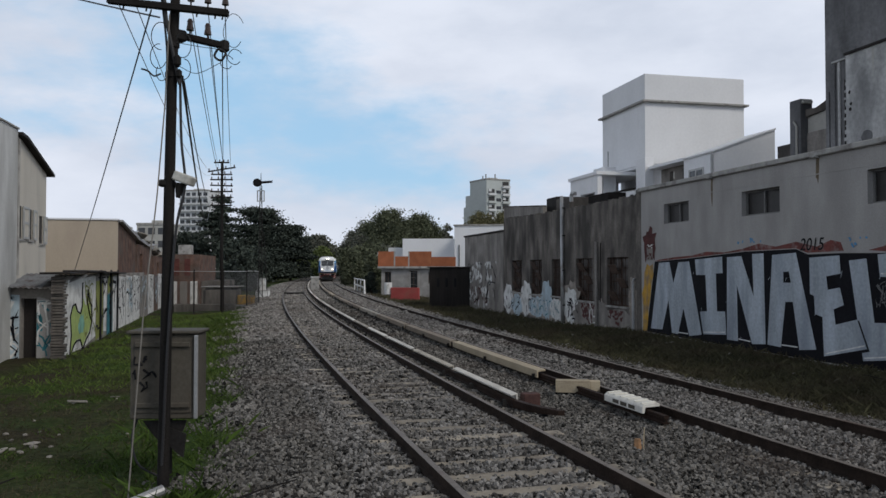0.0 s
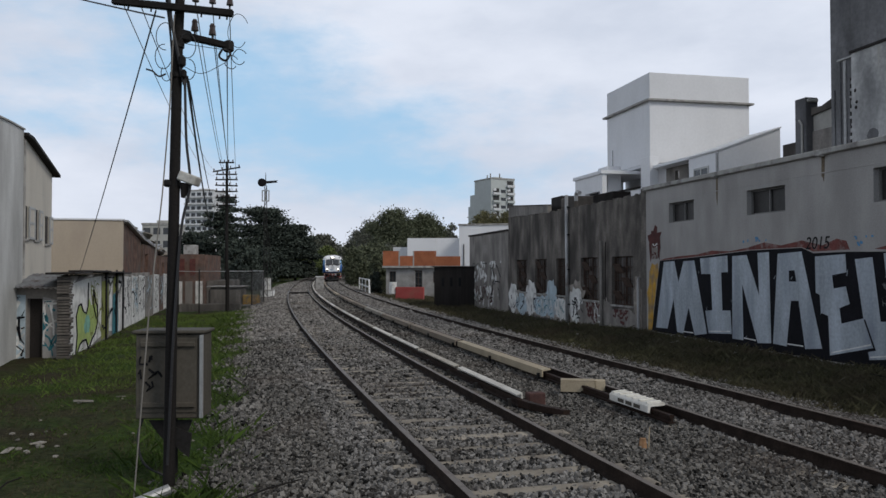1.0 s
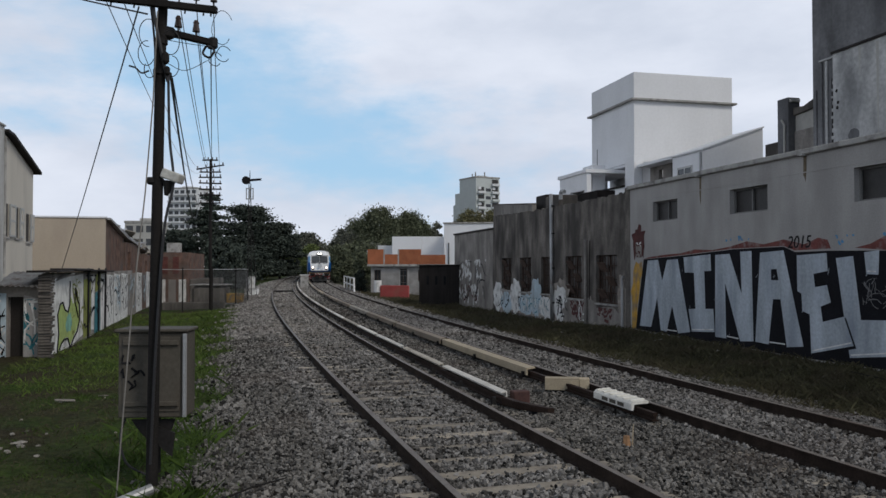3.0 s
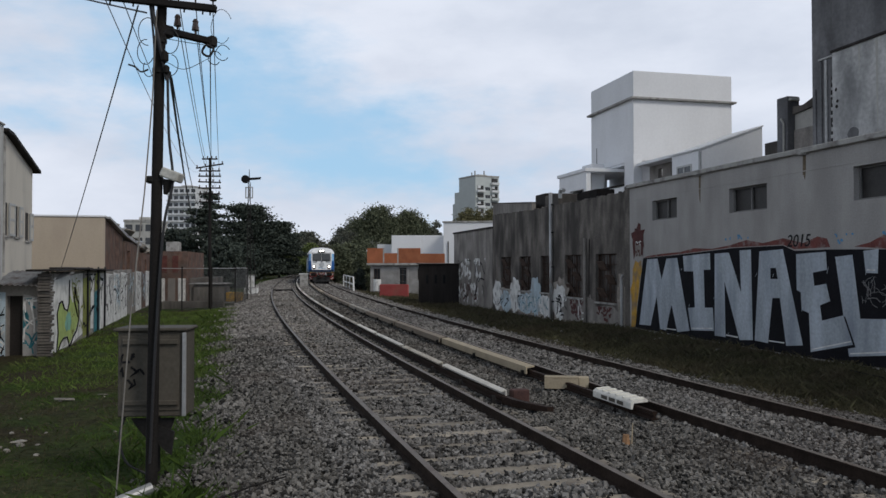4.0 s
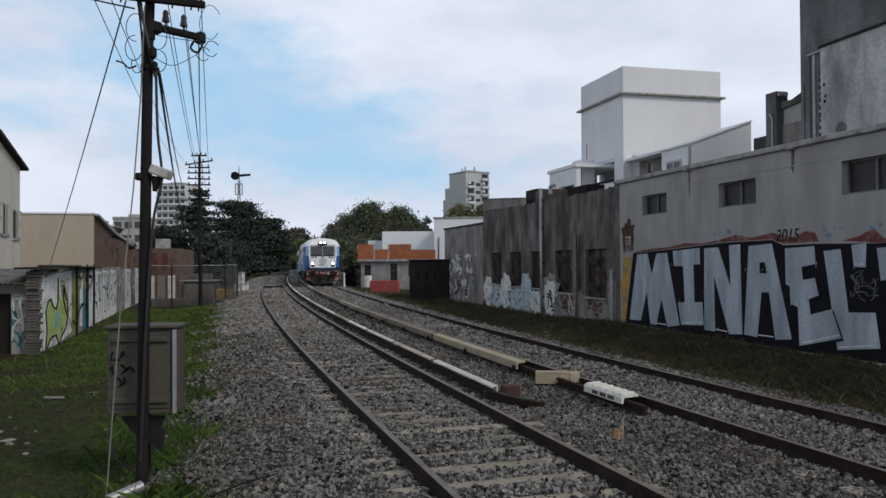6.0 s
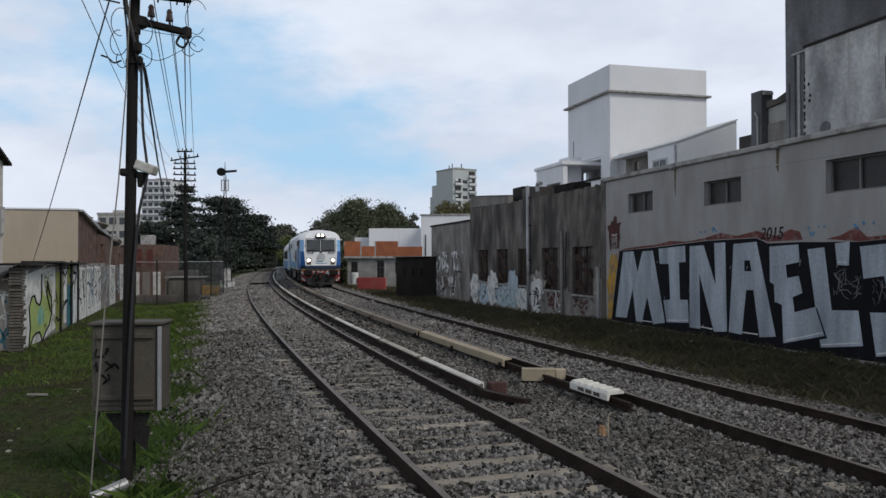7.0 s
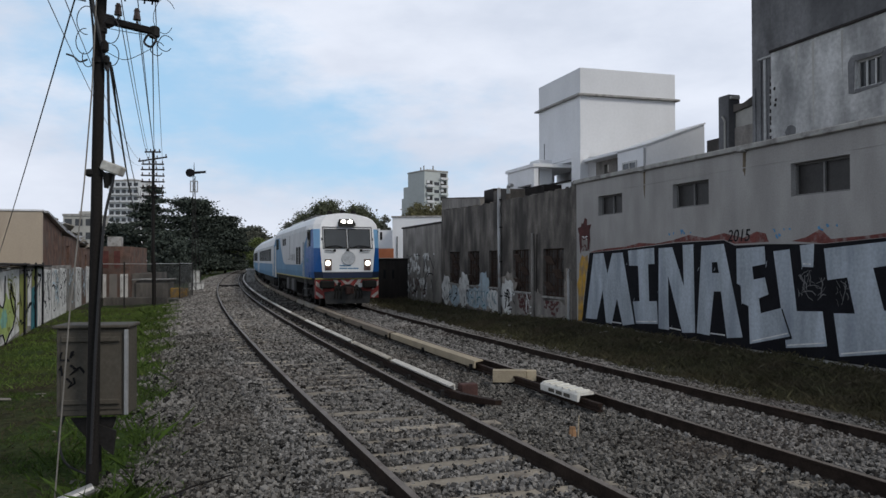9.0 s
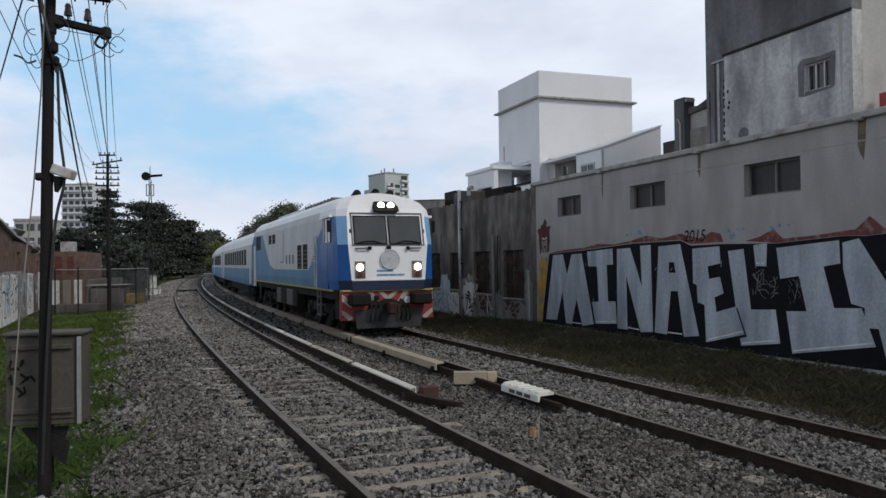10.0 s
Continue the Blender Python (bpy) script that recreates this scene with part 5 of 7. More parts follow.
wire(POLE + Vector((0.20, 0.15, 4.95)), FARPOLE + Vector((0.5, 0, 8.6)), 1.2, 0.006, "thin grey telegraph wire strung between poles", M_WIREGREY)
wire(POLE + Vector((0.35, 0.31, 4.95)), FARPOLE + Vector((0.8, 0, 8.2)), 1.3, 0.006, "thin grey telegraph wire strung between poles", M_WIREGREY)
wire(POLE + Vector((0.17, 0.0, 4.30)), FARPOLE + Vector((-0.9, 0, 7.4)), 1.6, 0.016, "thick black cable sagging between poles")
wire(POLE + Vector((0.19, 0.0, 4.25)), FARPOLE + Vector((-0.5, 0, 7.9)), 1.3, 0.009, "black cable sagging between poles")
wire(POLE + Vector((0.48, 0.45, 4.72)), FARPOLE + Vector((0.1, 0, 10.3)), 0.9, 0.008, "black cable sagging between poles")
wire(POLE + Vector((-0.14, -0.1, 5.0)), (-11.0, 23.6, 2.1), 0.06, 0.009, "grey stay wire running down to the wall", M_WIREGREY)
wire(POLE + Vector((-0.05, -0.1, 4.92)), (-12.2, 17.3, 9.4), 0.1, 0.010, "black cable running to the white house")

# ---- left side: graffiti wall, shed and houses; u away from the camera, v away from the track ----
LEFT = pose(-10.85, 22.6, 0, 0, 0, math.degrees(math.atan2(0.969, -0.247)))
lw = thing("boundary_wall", LEFT, "crumbling rendered boundary wall covered in faded graffiti", "wall")
part("wall", box((0.0, 0, -0.8), (10.3, 0.22, 2.02), bevel=0.015), M_WALLLOW, lw)
part("wall", box((10.304, 0.05, -0.8), (20, 0.27, 2.0), bevel=0.015), M_WALLLOW, lw)
part("wall", box((20.004, 0.05, -0.8), (30, 0.25, 1.85), bevel=0.015), M_WALLLOW, lw)
rnd = random.Random(4)
for i in range(30):
    part("brick", box((-0.30 + rnd.uniform(-0.05, 0.05), -0.10 + rnd.uniform(-0.05, 0.05), -0.5 + i * 0.083), (-0.003, 0.25, -0.5 + i * 0.083 + 0.068), bevel=0.008), M_WALLDARK, lw)
for u0, u1, z in ((-0.5, 2.2, 2.10), (2.1, 5.2, 2.14), (5.1, 8.6, 2.09), (8.4, 10.6, 2.05)):
    part("sheet_coping", box((u0, -0.28, z - 0.06), (u1, 0.5, z), bevel=0.01, m=pose(0, 0, 0, rnd.uniform(-2, 3), 0, 0)), M_DARKSHEET, lw, "dark ragged sheet coping")
paint("graffiti_patch", [(0.05, -0.4), (0.05, 1.7), (0.5, 1.85), (2.9, 1.9), (5.2, 1.95), (5.25, -0.15), (3.5, -0.3)], M_PALEPAINT, lw, "white painted field", 0.006)
paint("graffiti_shape", [(0.95, -0.35), (1.15, 0.2), (1.0, 0.75), (1.3, 1.02), (1.65, 1.07), (2.0, 0.85), (2.45, 0.76), (2.75, 0.95), (3.0, 1.25), (3.35, 1.0), (3.9, 1.05), (4.3, 0.9), (4.4, 0.4), (4.0, 0.1), (3.5, -0.05), (2.9, -0.3), (2.5, 0.0), (1.9, 0.0), (1.5, -0.1), (1.2, -0.3)], M_LIME, lw, "lime green painted figure", 0.012)
part("graffiti_line", tube([(u, -0.017, z) for u, z in ((0.9, -0.42), (1.12, 0.2), (0.96, 0.78), (1.3, 1.07), (1.68, 1.12), (2.0, 0.88), (2.5, 0.78), (2.75, 1.0), (2.8, 1.75))], 0.028, sides=4), M_NAVY, lw, "black painted outline")
part("graffiti_line", tube([(u, -0.017, z) for u, z in ((0.95, -0.42), (1.5, -0.12), (1.9, -0.03), (2.5, -0.04), (2.9, -0.38), (3.5, -0.1), (4.05, 0.05), (4.45, 0.4), (4.4, 0.95), (4.0, 1.1), (3.7, 1.5), (3.6, 1.05), (3.95, 0.75), (4.2, 0.5))], 0.03, sides=4), M_NAVY, lw, "black painted outline")
blotch("graffiti_patch", lw, 2.7, 0.45, 0.5, 0.3, M_SEA, 60, 0.016, "teal painted patch")
paint("graffiti_patch", [(5.3, -0.3), (5.3, 1.75), (6.7, 1.8), (6.75, -0.2)], M_OLIVE, lw, "olive painted field", 0.006)
paint("graffiti_patch", [(6.85, -0.1), (6.9, 1.9), (7.6, 1.9), (7.5, -0.15)], M_PALEPAINT, lw, "white painted stripe", 0.007)
paint("graffiti_patch", [(7.6, -0.3), (7.7, 1.2), (8.9, 1.3), (9.0, -0.3)], M_TEAL, lw, "teal painted field", 0.006)
paint("graffiti_patch", [(7.75, 1.25), (7.8, 1.9), (9.0, 1.95), (8.9, 1.35)], M_OLIVE, lw, "olive painted field", 0.007)
for u in (6.0, 8.3, 10.0):
    part("post", box((u, -0.05, -0.5), (u + 0.28, -0.018, 2.15), bevel=0.01), M_BLACKPAINT, lw, "black painted post")
paint("graffiti_patch", [(9.0, -0.3), (9.05, 1.9), (10.0, 1.95), (9.95, -0.3)], M_PALEPAINT, lw, "white painted stripe", 0.008)
for i, (u0, u1, mt) in enumerate(((10.45, 13.0, M_PALEPAINT), (13.1, 15.4, M_PALEPAINT), (15.5, 18.0, M_PALEPAINT), (18.2, 21.6, M_WALLLOW), (21.8, 24.6, M_PALEPAINT), (24.8, 27.0, M_BRICK), (27.2, 29.5, M_PALEPAINT))):
    paint("graffiti_patch", [(u0, -0.3), (u0 + 0.05, 1.9), (u1 - 0.06, 1.82), (u1, -0.3)], mt, lw, "pale painted field", -0.044)
    scrawl(lw, u0 + 0.1, u1 - 0.1, 0.0, 1.8, 24, 0.09, M_NAVY if i < 3 else M_CABINET, 70 + i, y=0.05)
    scrawl(lw, u0 + 0.1, u1 - 0.1, 0.0, 1.8, 14, 0.11, M_PALEPAINT if i % 2 == 0 else M_PALEBLUE, 80 + i, y=0.05, lift=0.018)
scrawl(lw, 3.2, 5.2, -0.1, 1.8, 20, 0.07, M_OLIVE, 90, lift=0.02)
scrawl(lw, 5.3, 9.8, -0.2, 1.9, 20, 0.10, M_NAVY, 91, lift=0.02)

shed = thing("lean_to_shed", pose(-11.05, 22.55, 0, 0, 0, 0), "low graffiti covered shed with a corrugated sheet roof", "shed")
part("wall", holed(-7, -0.05, -0.8, 1.66, 0, 0.2, [(-0.96, -0.52, -0.8, 1.35)]), M_WALLLOW, shed)
part("doorway", box((-1.0, 0.16, -0.8), (-0.48, 0.19, 1.4)), M_DARKSHEET, shed, "dark boarded doorway")
bm = bmesh.new()
strip = []
for i in range(95):
    x = -7.1 + i * 0.076
    dz = 0.022 * (1 if i % 2 else -1)
    strip.append([bm.verts.new((x, -0.35, 1.64 + dz - 0.028 * x)), bm.verts.new((x, 2.0, 2.0 + dz - 0.028 * x))])
for a, b in zip(strip, strip[1:]):
    bm.faces.new((a[0], b[0], b[1], a[1]))
bmesh.ops.solidify(bm, geom=bm.faces[:], thickness=0.01)
part("roof", bm, M_ROOFMETAL, shed, "corrugated metal sheet roof")
paint("graffiti_patch", [(-2.2, -0.5), (-2.2, 1.5), (-1.0, 1.45), (-1.0, -0.5)], M_PALEBLUE, shed, "pale blue painted field", 0.005)
paint("graffiti_patch", [(-0.5, -0.4), (-0.5, 1.4), (-0.08, 1.3), (-0.1, -0.4)], M_WALLGREY, shed, "grey painted field", 0.005)
scrawl(shed, -2.2, -1.02, -0.4, 1.4, 26, 0.08, M_PALEPAINT, 92)
scrawl(shed, -2.2, -1.02, -0.4, 1.4, 16, 0.06, M_NAVY, 93, lift=0.018)
scrawl(shed, -0.5, -0.1, -0.3, 1.3, 14, 0.06, M_TEAL, 94)
scrawl(shed, -0.5, -0.1, -0.3, 1.3, 10, 0.05, M_PALEPAINT, 95, lift=0.018)

house = thing("white_house", LEFT, "stained white rendered house with a dark sloping roof edge", "house")
H_WIN = [(1.31, 1.67, 3.10, 4.09), (2.45, 2.88, 3.10, 4.06), (3.80, 4.24, 3.02, 3.94)]
part("wall", holed(0.86, 4.72, -0.8, 4.6, 1.5, 1.75, H_WIN), M_OFFWHITE, house)
part("gable", plate([(0.86, 4.602), (4.72, 4.602), (4.72, 5.40), (1.5, 6.08), (0.86, 6.12)], 0.25, y=1.75), M_OFFWHITE, house)
part("front_wall", plate([(-7, -0.8), (0.85, -0.8), (0.85, 6.27), (-0.6, 6.24), (-7, 6.0)], 0.35, y=1.77), M_STAINED, house, "grey stained blank wall")
part("wall_cap", plate([(-7, 6.004), (-0.6, 6.244), (0.85, 6.274), (0.87, 6.32), (-0.6, 6.29), (-7, 6.05)], 0.42, y=1.80), M_COPING, house)
part("end_wall", box((4.47, 1.754, -0.8), (4.72, 12, 5.3)), M_OFFWHITE, house)
part("room", box((-6.7, 2.6, -0.8), (4.4, 2.8, 4.6)), M_SHADEBLACK, house)
part("roof", plate([(0.87, 6.125), (1.5, 6.09), (4.72, 5.41), (5.05, 5.34), (5.05, 5.43), (1.55, 6.18), (0.87, 6.21)], 10.9, y=12.2), M_DARKSHEET, house, "dark roof with a deep edge")
for h, s0, s1 in zip(H_WIN, (1.69, 2.90, 4.26), (2.36, 3.34, 4.70)):
    w_ = window(house, *h, 0, 1, M_DARKFRAME, y=1.5, depth=0.012, pane_mat=M_DARKPANE)
    part("shutter", holed(s0, s1, h[2], h[3], 1.44, 1.48, [(s0 + 0.07, s1 - 0.07, h[2] + 0.07, h[2] + 0.46), (s0 + 0.07, s1 - 0.07, h[2] + 0.53, h[3] - 0.07)]), M_ALU, w_, "open pale shutter")
    part("shutter_panel", box((s0 + 0.05, 1.455, h[2] + 0.05), (s1 - 0.05, 1.478, h[3] - 0.05)), M_OFFWHITE, w_)
part("down_pipe", tube([(0.95, 1.42, 2.0), (0.95, 1.42, 6.0)], 0.04, sides=8), M_COPING, house)

beige = thing("beige_building", LEFT, "beige rendered flat roofed building with brown brick side", "building")
part("front_wall", box((13.65, 0.5, -0.8), (13.9, 8, 4.38), bevel=0.01), M_BEIGE, beige)
part("coping", box((13.6, 0.45, 4.382), (13.95, 8, 4.45)), M_WHITE, beige)
part("side_wall", plate([(13.904, -0.8), (20, -0.8), (20, 3.75), (13.904, 4.36)], 0.25, y=0.75), M_BRICK, beige)
part("side_wall", holed(20.004, 27, -0.8, 3.5, 0.4, 0.65, [(21.0, 22.2, 1.6, 3.0)]), M_BRICK, beige)
part("side_wall", holed(27.004, 36, -0.8, 3.0, 0.3, 0.55, [(29, 30, 1.4, 2.6), (32, 33, 1.4, 2.6)]), M_BRICK, beige)
part("roof", plate([(13.92, 4.33), (20, 3.72), (36, 2.9), (36, 3.06), (20, 3.9), (13.92, 4.42)], 6, y=6.3), M_ROOFMETAL, beige, "rusty sheet roof")
part("room", box((20, 1.5, -0.8), (36, 1.7, 2.9)), M_SHADEBLACK, beige)
for i in range(9):
    b_ = box((-0.45, -0.3, -0.02), (0.45, 0.3, 0.02), m=pose(17 + i * 1.7, 0.5 + rnd.uniform(-0.2, 0.2), 4.15 - i * 0.125 + rnd.uniform(0, 0.12), rnd.uniform(-20, 20), rnd.uniform(-15, 15), rnd.uniform(-40, 40)))
    part("roof_sheet", b_, M_ROOFMETAL if i % 2 else M_LITTER, beige, "loose roof sheet")

stripe = thing("striped_shed", pose(-18.5, 56, 0, 0, 0, 8), "low pink and brown boarded shed", "shed")
part("wall", box((-1.6, 0, -0.6), (1.2, 8, 3.2), bevel=0.02), M_BRICK, stripe)
part("annex", box((1.204, 1.0, -0.6), (2.6, 9, 1.3), bevel=0.02), M_WALLDARK, stripe)
for i in range(3):
    part("shutter", box((-1.3 + i * 0.75, -0.03, 1.7), (-0.9 + i * 0.75, -0.004, 2.9)), M_RUSTRED, stripe, "rust red shutter")
for i in range(4):
    part("board", box((-1.5 + i * 0.7, -0.03, -0.4), (-1.0 + i * 0.7, -0.004, 1.3)), M_PALEPAINT if i % 2 else M_WALLLOW, stripe)
part("tank", box((-0.4, 0.8, 3.204), (0.5, 1.8, 3.9), bevel=0.04), M_COPING, stripe)


# ---- chain-link fence and what stands behind it ----
fence = thing("chain_link_fence", Matrix(), "sagging chain-link fence on iron posts", "fence")
F_PTS = [Vector((-15.0, 44.0, 0)), Vector((-13.9, 44.2, 0)), Vector((-12.35, 44.3, 0)), Vector((-11.9, 48.0, 0)), Vector((-12.1, 52.0, 0))]
for i, p in enumerate(F_PTS):
    part("post", tube([(p.x, p.y, -0.6), (p.x, p.y, 2.15)], 0.11 if i == 2 else 0.04, sides=8), M_WOODDARK if i == 2 else M_IRON, fence)
for a, b in zip(F_PTS, F_PTS[1:]):
    bm = tube([a + Vector((0, 0, 2.05)), b + Vector((0, 0, 2.03))], 0.022, sides=5)
    part("top_rail", bm, M_GALV, fence)
    d = b - a
    n = int(d.length / 0.13)
    bm = bmesh.new()
    for sgn in (-1, 1):
        for i in range(-int(2.2 / 0.13), n + int(2.2 / 0.13)):
            f0, f1 = i * 0.13, i * 0.13 + sgn * 2.2
            z0, z1 = -0.25, 1.95
            lo, hi = min(f0, f1), max(f0, f1)
            if hi <= 0 or lo >= d.length:
                continue
            pts = []
            for f in (max(lo, 0.0), min(hi, d.length)):
                pts.append(a + d * (f / d.length) + Vector((0, 0, z0 + (z1 - z0) * (f - f0) / (f1 - f0))))
            if (pts[1] - pts[0]).length > 0.05:
                tube(pts, 0.006, bm, sides=3, closed_ends=False)
    part("mesh", bm, M_MESH, fence, "diamond wire mesh")
block("low_wall", "low grey concrete wall behind the fence", "wall", pose(-14.2, 46.5, 0), [("wall", (-1.6, 0, -0.6), (2.0, 0.3, 0.12), M_WALLDARK, 0.03)])
block("grey_tank", "low sloping grey tank behind the fence", "tank", pose(-13.6, 50, 0), [("body", (-1.6, 0, -0.5), (0.4, 2, 1.0), M_WALLDARK, 0.2), ("lid", (-1.7, -0.1, 1.004), (0.5, 2.1, 1.08), M_CONCRETE, 0.03)])
block("yellow_box", "yellow plastic box by the fence", "box", pose(-12.6, 50.6, -0.35), [("body", (-0.55, 0, 0.25), (0.45, 0.6, 0.85), M_YELLOW, 0.05), ("base", (-0.7, -0.1, 0.0), (0.6, 0.7, 0.246), M_CONCRETE, 0.03)])
for i, (x, y, z, w_) in enumerate(((-14.25, 62.5, -0.45, 0.9), (-14.35, 62.7, 0.5, 0.6), (-14.9, 66.5, -0.45, 0.6))):
    block("concrete_block", "whitewashed pinkish concrete block beside the track", "block", pose(x, y, z, 0, 0, 10 * i), [("block", (-w_ / 2, -0.5, 0), (w_ / 2, 0.5, 0.9), M_PALEPAINT, 0.04), ("cap", (-w_ / 2 - 0.03, -0.53, 0.9), (w_ / 2 + 0.03, 0.53, 0.95), M_COPING, 0.01)], "whitewashed blocks")

signal = thing("semaphore_signal", pose(-14.3, 62, 0), "old lattice semaphore signal mast with a raised arm", "signal")
for sx in (-1, 1):
    part("mast_leg", tube([(sx * 0.16, 0, -0.6), (sx * 0.07, 0, 8.7)], 0.035, sides=6), M_IRON, signal)
for i in range(16):
    z0 = i * 0.54
    part("brace", tube([((-1) ** i * (0.15 - 0.005 * i), 0, z0), (-(-1) ** i * (0.15 - 0.005 * i), 0, z0 + 0.54)], 0.018, sides=4), M_IRON, signal)
part("finial", tube([(0, 0, 8.7), (0, 0, 9.4), (0, 0, 9.75)], 0.05, sides=6, r_end=0.015), M_IRON, signal)
part("lamp_disc", tube([(-0.30, -0.1, 8.95), (-0.30, 0.05, 8.95)], 0.32, sides=18), M_BLACKPAINT, signal)
part("arm", plate([(0.0, 8.86), (0.95, 8.95), (0.85, 9.02), (0.95, 9.12), (0.0, 9.06)], 0.03), M_BLACKPAINT, signal, "swallow-tailed arm")
part("cage", holed(-0.30, 0.30, 7.45, 8.35, -0.06, 0.0, [(-0.22, -0.04, 7.53, 8.27), (0.04, 0.22, 7.53, 8.27)]), M_GALV, signal, "pale lattice cage")
part("ladder", tube([(0.55, 0.2, -0.5), (0.22, 0.05, 5.0)], 0.03, sides=5), M_IRON, signal)


# ---- trees ----
def tree(label, x, y, height, spread, leaf, clumps, per, size, seed, layered=False, bottom=0.25, z0=-0.5, name="tree"):
    """A tapered trunk with limbs and a crown of clumps of small leaf faces."""
    rnd = np.random.RandomState(seed)
    t = thing(name, pose(x, y, z0), label, "tree")
    top = height * (0.95 if layered else 0.72)
    r0 = max(0.12, height * 0.022)
    bend_x, bend_y = rnd.uniform(-0.04, 0.04, 2) * height
    trunk = [(bend_x * f * f, bend_y * f * f, top * f) for f in np.linspace(0, 1, 7)]
    bm = tube(trunk, r0, sides=8, r_end=r0 * 0.25)
    centres = []
    for i in range(clumps):
        f = rnd.uniform(0, 1)
        a = rnd.uniform(0, math.tau)
        if layered:
            h = bottom + (1 - bottom) * (math.floor(f * 9) + rnd.uniform(-0.3, 0.3)) / 9
            rr = spread * (1.15 - 0.85 * max(0, (h - bottom) / (1 - bottom)) ** 1.6) * math.sqrt(rnd.uniform(0.08, 1.0)) * (0.7 + 0.3 * math.sin(a * 2 + seed + h * 9))
            c = (math.cos(a) * rr, math.sin(a) * rr, h * height + 0.06 * rr)
        else:
            h = rnd.uniform(-1, 1)
            w = math.sqrt(max(0.02, 1 - h * h)) * (0.72 + 0.28 * math.sin(a * 3 + seed) * math.cos(h * 4 + seed))
            q = rnd.uniform(0.35, 1) ** 0.5
            c = (math.cos(a) * w * spread * q, math.sin(a) * w * spread * q, height * (bottom + 1) / 2 + h * q * height * (1 - bottom) / 2)
        centres.append(c)
    for c in centres[:: max(1, clumps // 14)]:
        f = min(0.92, max(0.2, (c[2] / height) * (0.85 if layered else 0.6)))
        k = np.array((bend_x * f * f, bend_y * f * f, top * f))
        mid = (k + np.array(c)) / 2 + np.array((0, 0, -0.03 * height if layered else 0.03 * height))
        tube([k, mid, c], r0 * 0.32, bm, sides=5, r_end=r0 * 0.06)
    part("trunk", bm, M_BARK, t)
    cs = np.array(centres)
    clump_r = spread * (0.24 if not layered else 0.30) * rnd.uniform(0.6, 1.25, (clumps, 1))
    off = rnd.normal(0, 0.55, (clumps, per, 3)) * clump_r[:, None, :]
    off[:, :, 2] *= 0.24 if layered else 0.75
    p = (cs[:, None, :] + off).reshape(-1, 3)
    n = len(p)
    u = rnd.normal(0, 1, (n, 3))
    if layered:
        u[:, 2] *= 0.35
    u /= np.linalg.norm(u, axis=1)[:, None]
    v = np.cross(u, rnd.normal(0, 1, (n, 3)))
    v /= np.linalg.norm(v, axis=1)[:, None] + 1e-6
    s = size * rnd.uniform(0.5, 1.3, (n, 1))
    quad_ = np.stack([p - u * s, p + v * s * 0.55, p + u * s, p - v * s * 0.55], 1).reshape(-1, 3)
    ob = raw("crown", quad_.tolist(), np.arange(n * 4).reshape(-1, 4).tolist(), leaf, t)
    return t


tree("dark conical conifer behind the sheds", -36.3, 130, 15.6, 3.0, M_CEDAR, 130, 90, 0.24, 1, True, 0.1)
tree("dark conifer behind the telegraph pole", -35.5, 122, 12.0, 3.6, M_CEDAR, 120, 60, 0.30, 12, True, 0.08)
tree("wide spreading dark cedar beside the railway", -34.0, 146, 14.4, 7.4, M_CEDAR, 260, 130, 0.26, 2, True, 0.12)
tree("wide spreading dark cedar beside the railway", -29.3, 152, 11.6, 5.0, M_CEDAR, 200, 120, 0.26, 3, True, 0.12)
tree("dark evergreen under the cedars", -41, 128, 8.5, 4.2, M_CEDAR, 120, 70, 0.30, 4, False, 0.0)
tree("dark evergreen under the cedars", -31, 124, 6.0, 3.4, M_CEDAR, 120, 70, 0.28, 5, False, 0.0)
tree("tall dense broadleaf tree beside the line", -41.5, 262, 14.0, 6.0, M_LEAFGREY, 150, 90, 0.45, 6, False, 0.05)
tree("tall dense broadleaf tree beside the line", -52, 250, 15.5, 8.0, M_LEAFHAZE, 150, 90, 0.45, 16, False, 0.05)
tree("light green bushy tree beside the line", -33.0, 215, 8.5, 4.2, M_LEAFLIGHT, 110, 90, 0.32, 7, False, 0.0)
tree("large full broadleaf tree beyond the houses", -13.5, 205, 18.0, 7.6, M_LEAFHAZE, 300, 120, 0.30, 8, False, 0.1)
tree("large full broadleaf tree beyond the houses", -6.0, 212, 17.5, 6.6, M_LEAFHAZE, 240, 120, 0.30, 9, False, 0.1)
tree("greyish thin tree beyond the line", -22.5, 232, 13.5, 6.5, M_LEAFGREY, 180, 110, 0.30, 10, False, 0.0)
tree("greyish thin tree beyond the line", -29.0, 262, 14.5, 6.0, M_LEAFGREY, 180, 110, 0.34, 11, False, 0.0)
tree("greyish thin tree beyond the line", -24.5, 250, 17.0, 6.5, M_LEAFGREY, 190, 110, 0.34, 23, False, 0.0)
tree("greyish thin tree beyond the line", -33.0, 330, 15.0, 8.5, M_LEAFGREY, 150, 90, 0.45, 21, False, 0.0)
for i in range(7):
    tree("far greyish tree closing the end of the line", -84 + i * 9.0, 428 + 6 * (i % 3), 14.0 + 2.5 * ((i * 5) % 3), 9.5, M_LEAFGREY if i % 2 else M_LEAFHAZE, 110, 70, 0.7, 110 + i, False, -0.05)
tree("dark bush beside the brick house", -7.0, 79.5, 4.4, 1.1, M_LEAFHAZE, 90, 80, 0.13, 121, False, -0.05, name="shrub")
tree("dark bush beside the brick house", -6.9, 75.5, 2.4, 0.7, M_CEDAR, 70, 70, 0.11, 122, False, -0.1, name="shrub")
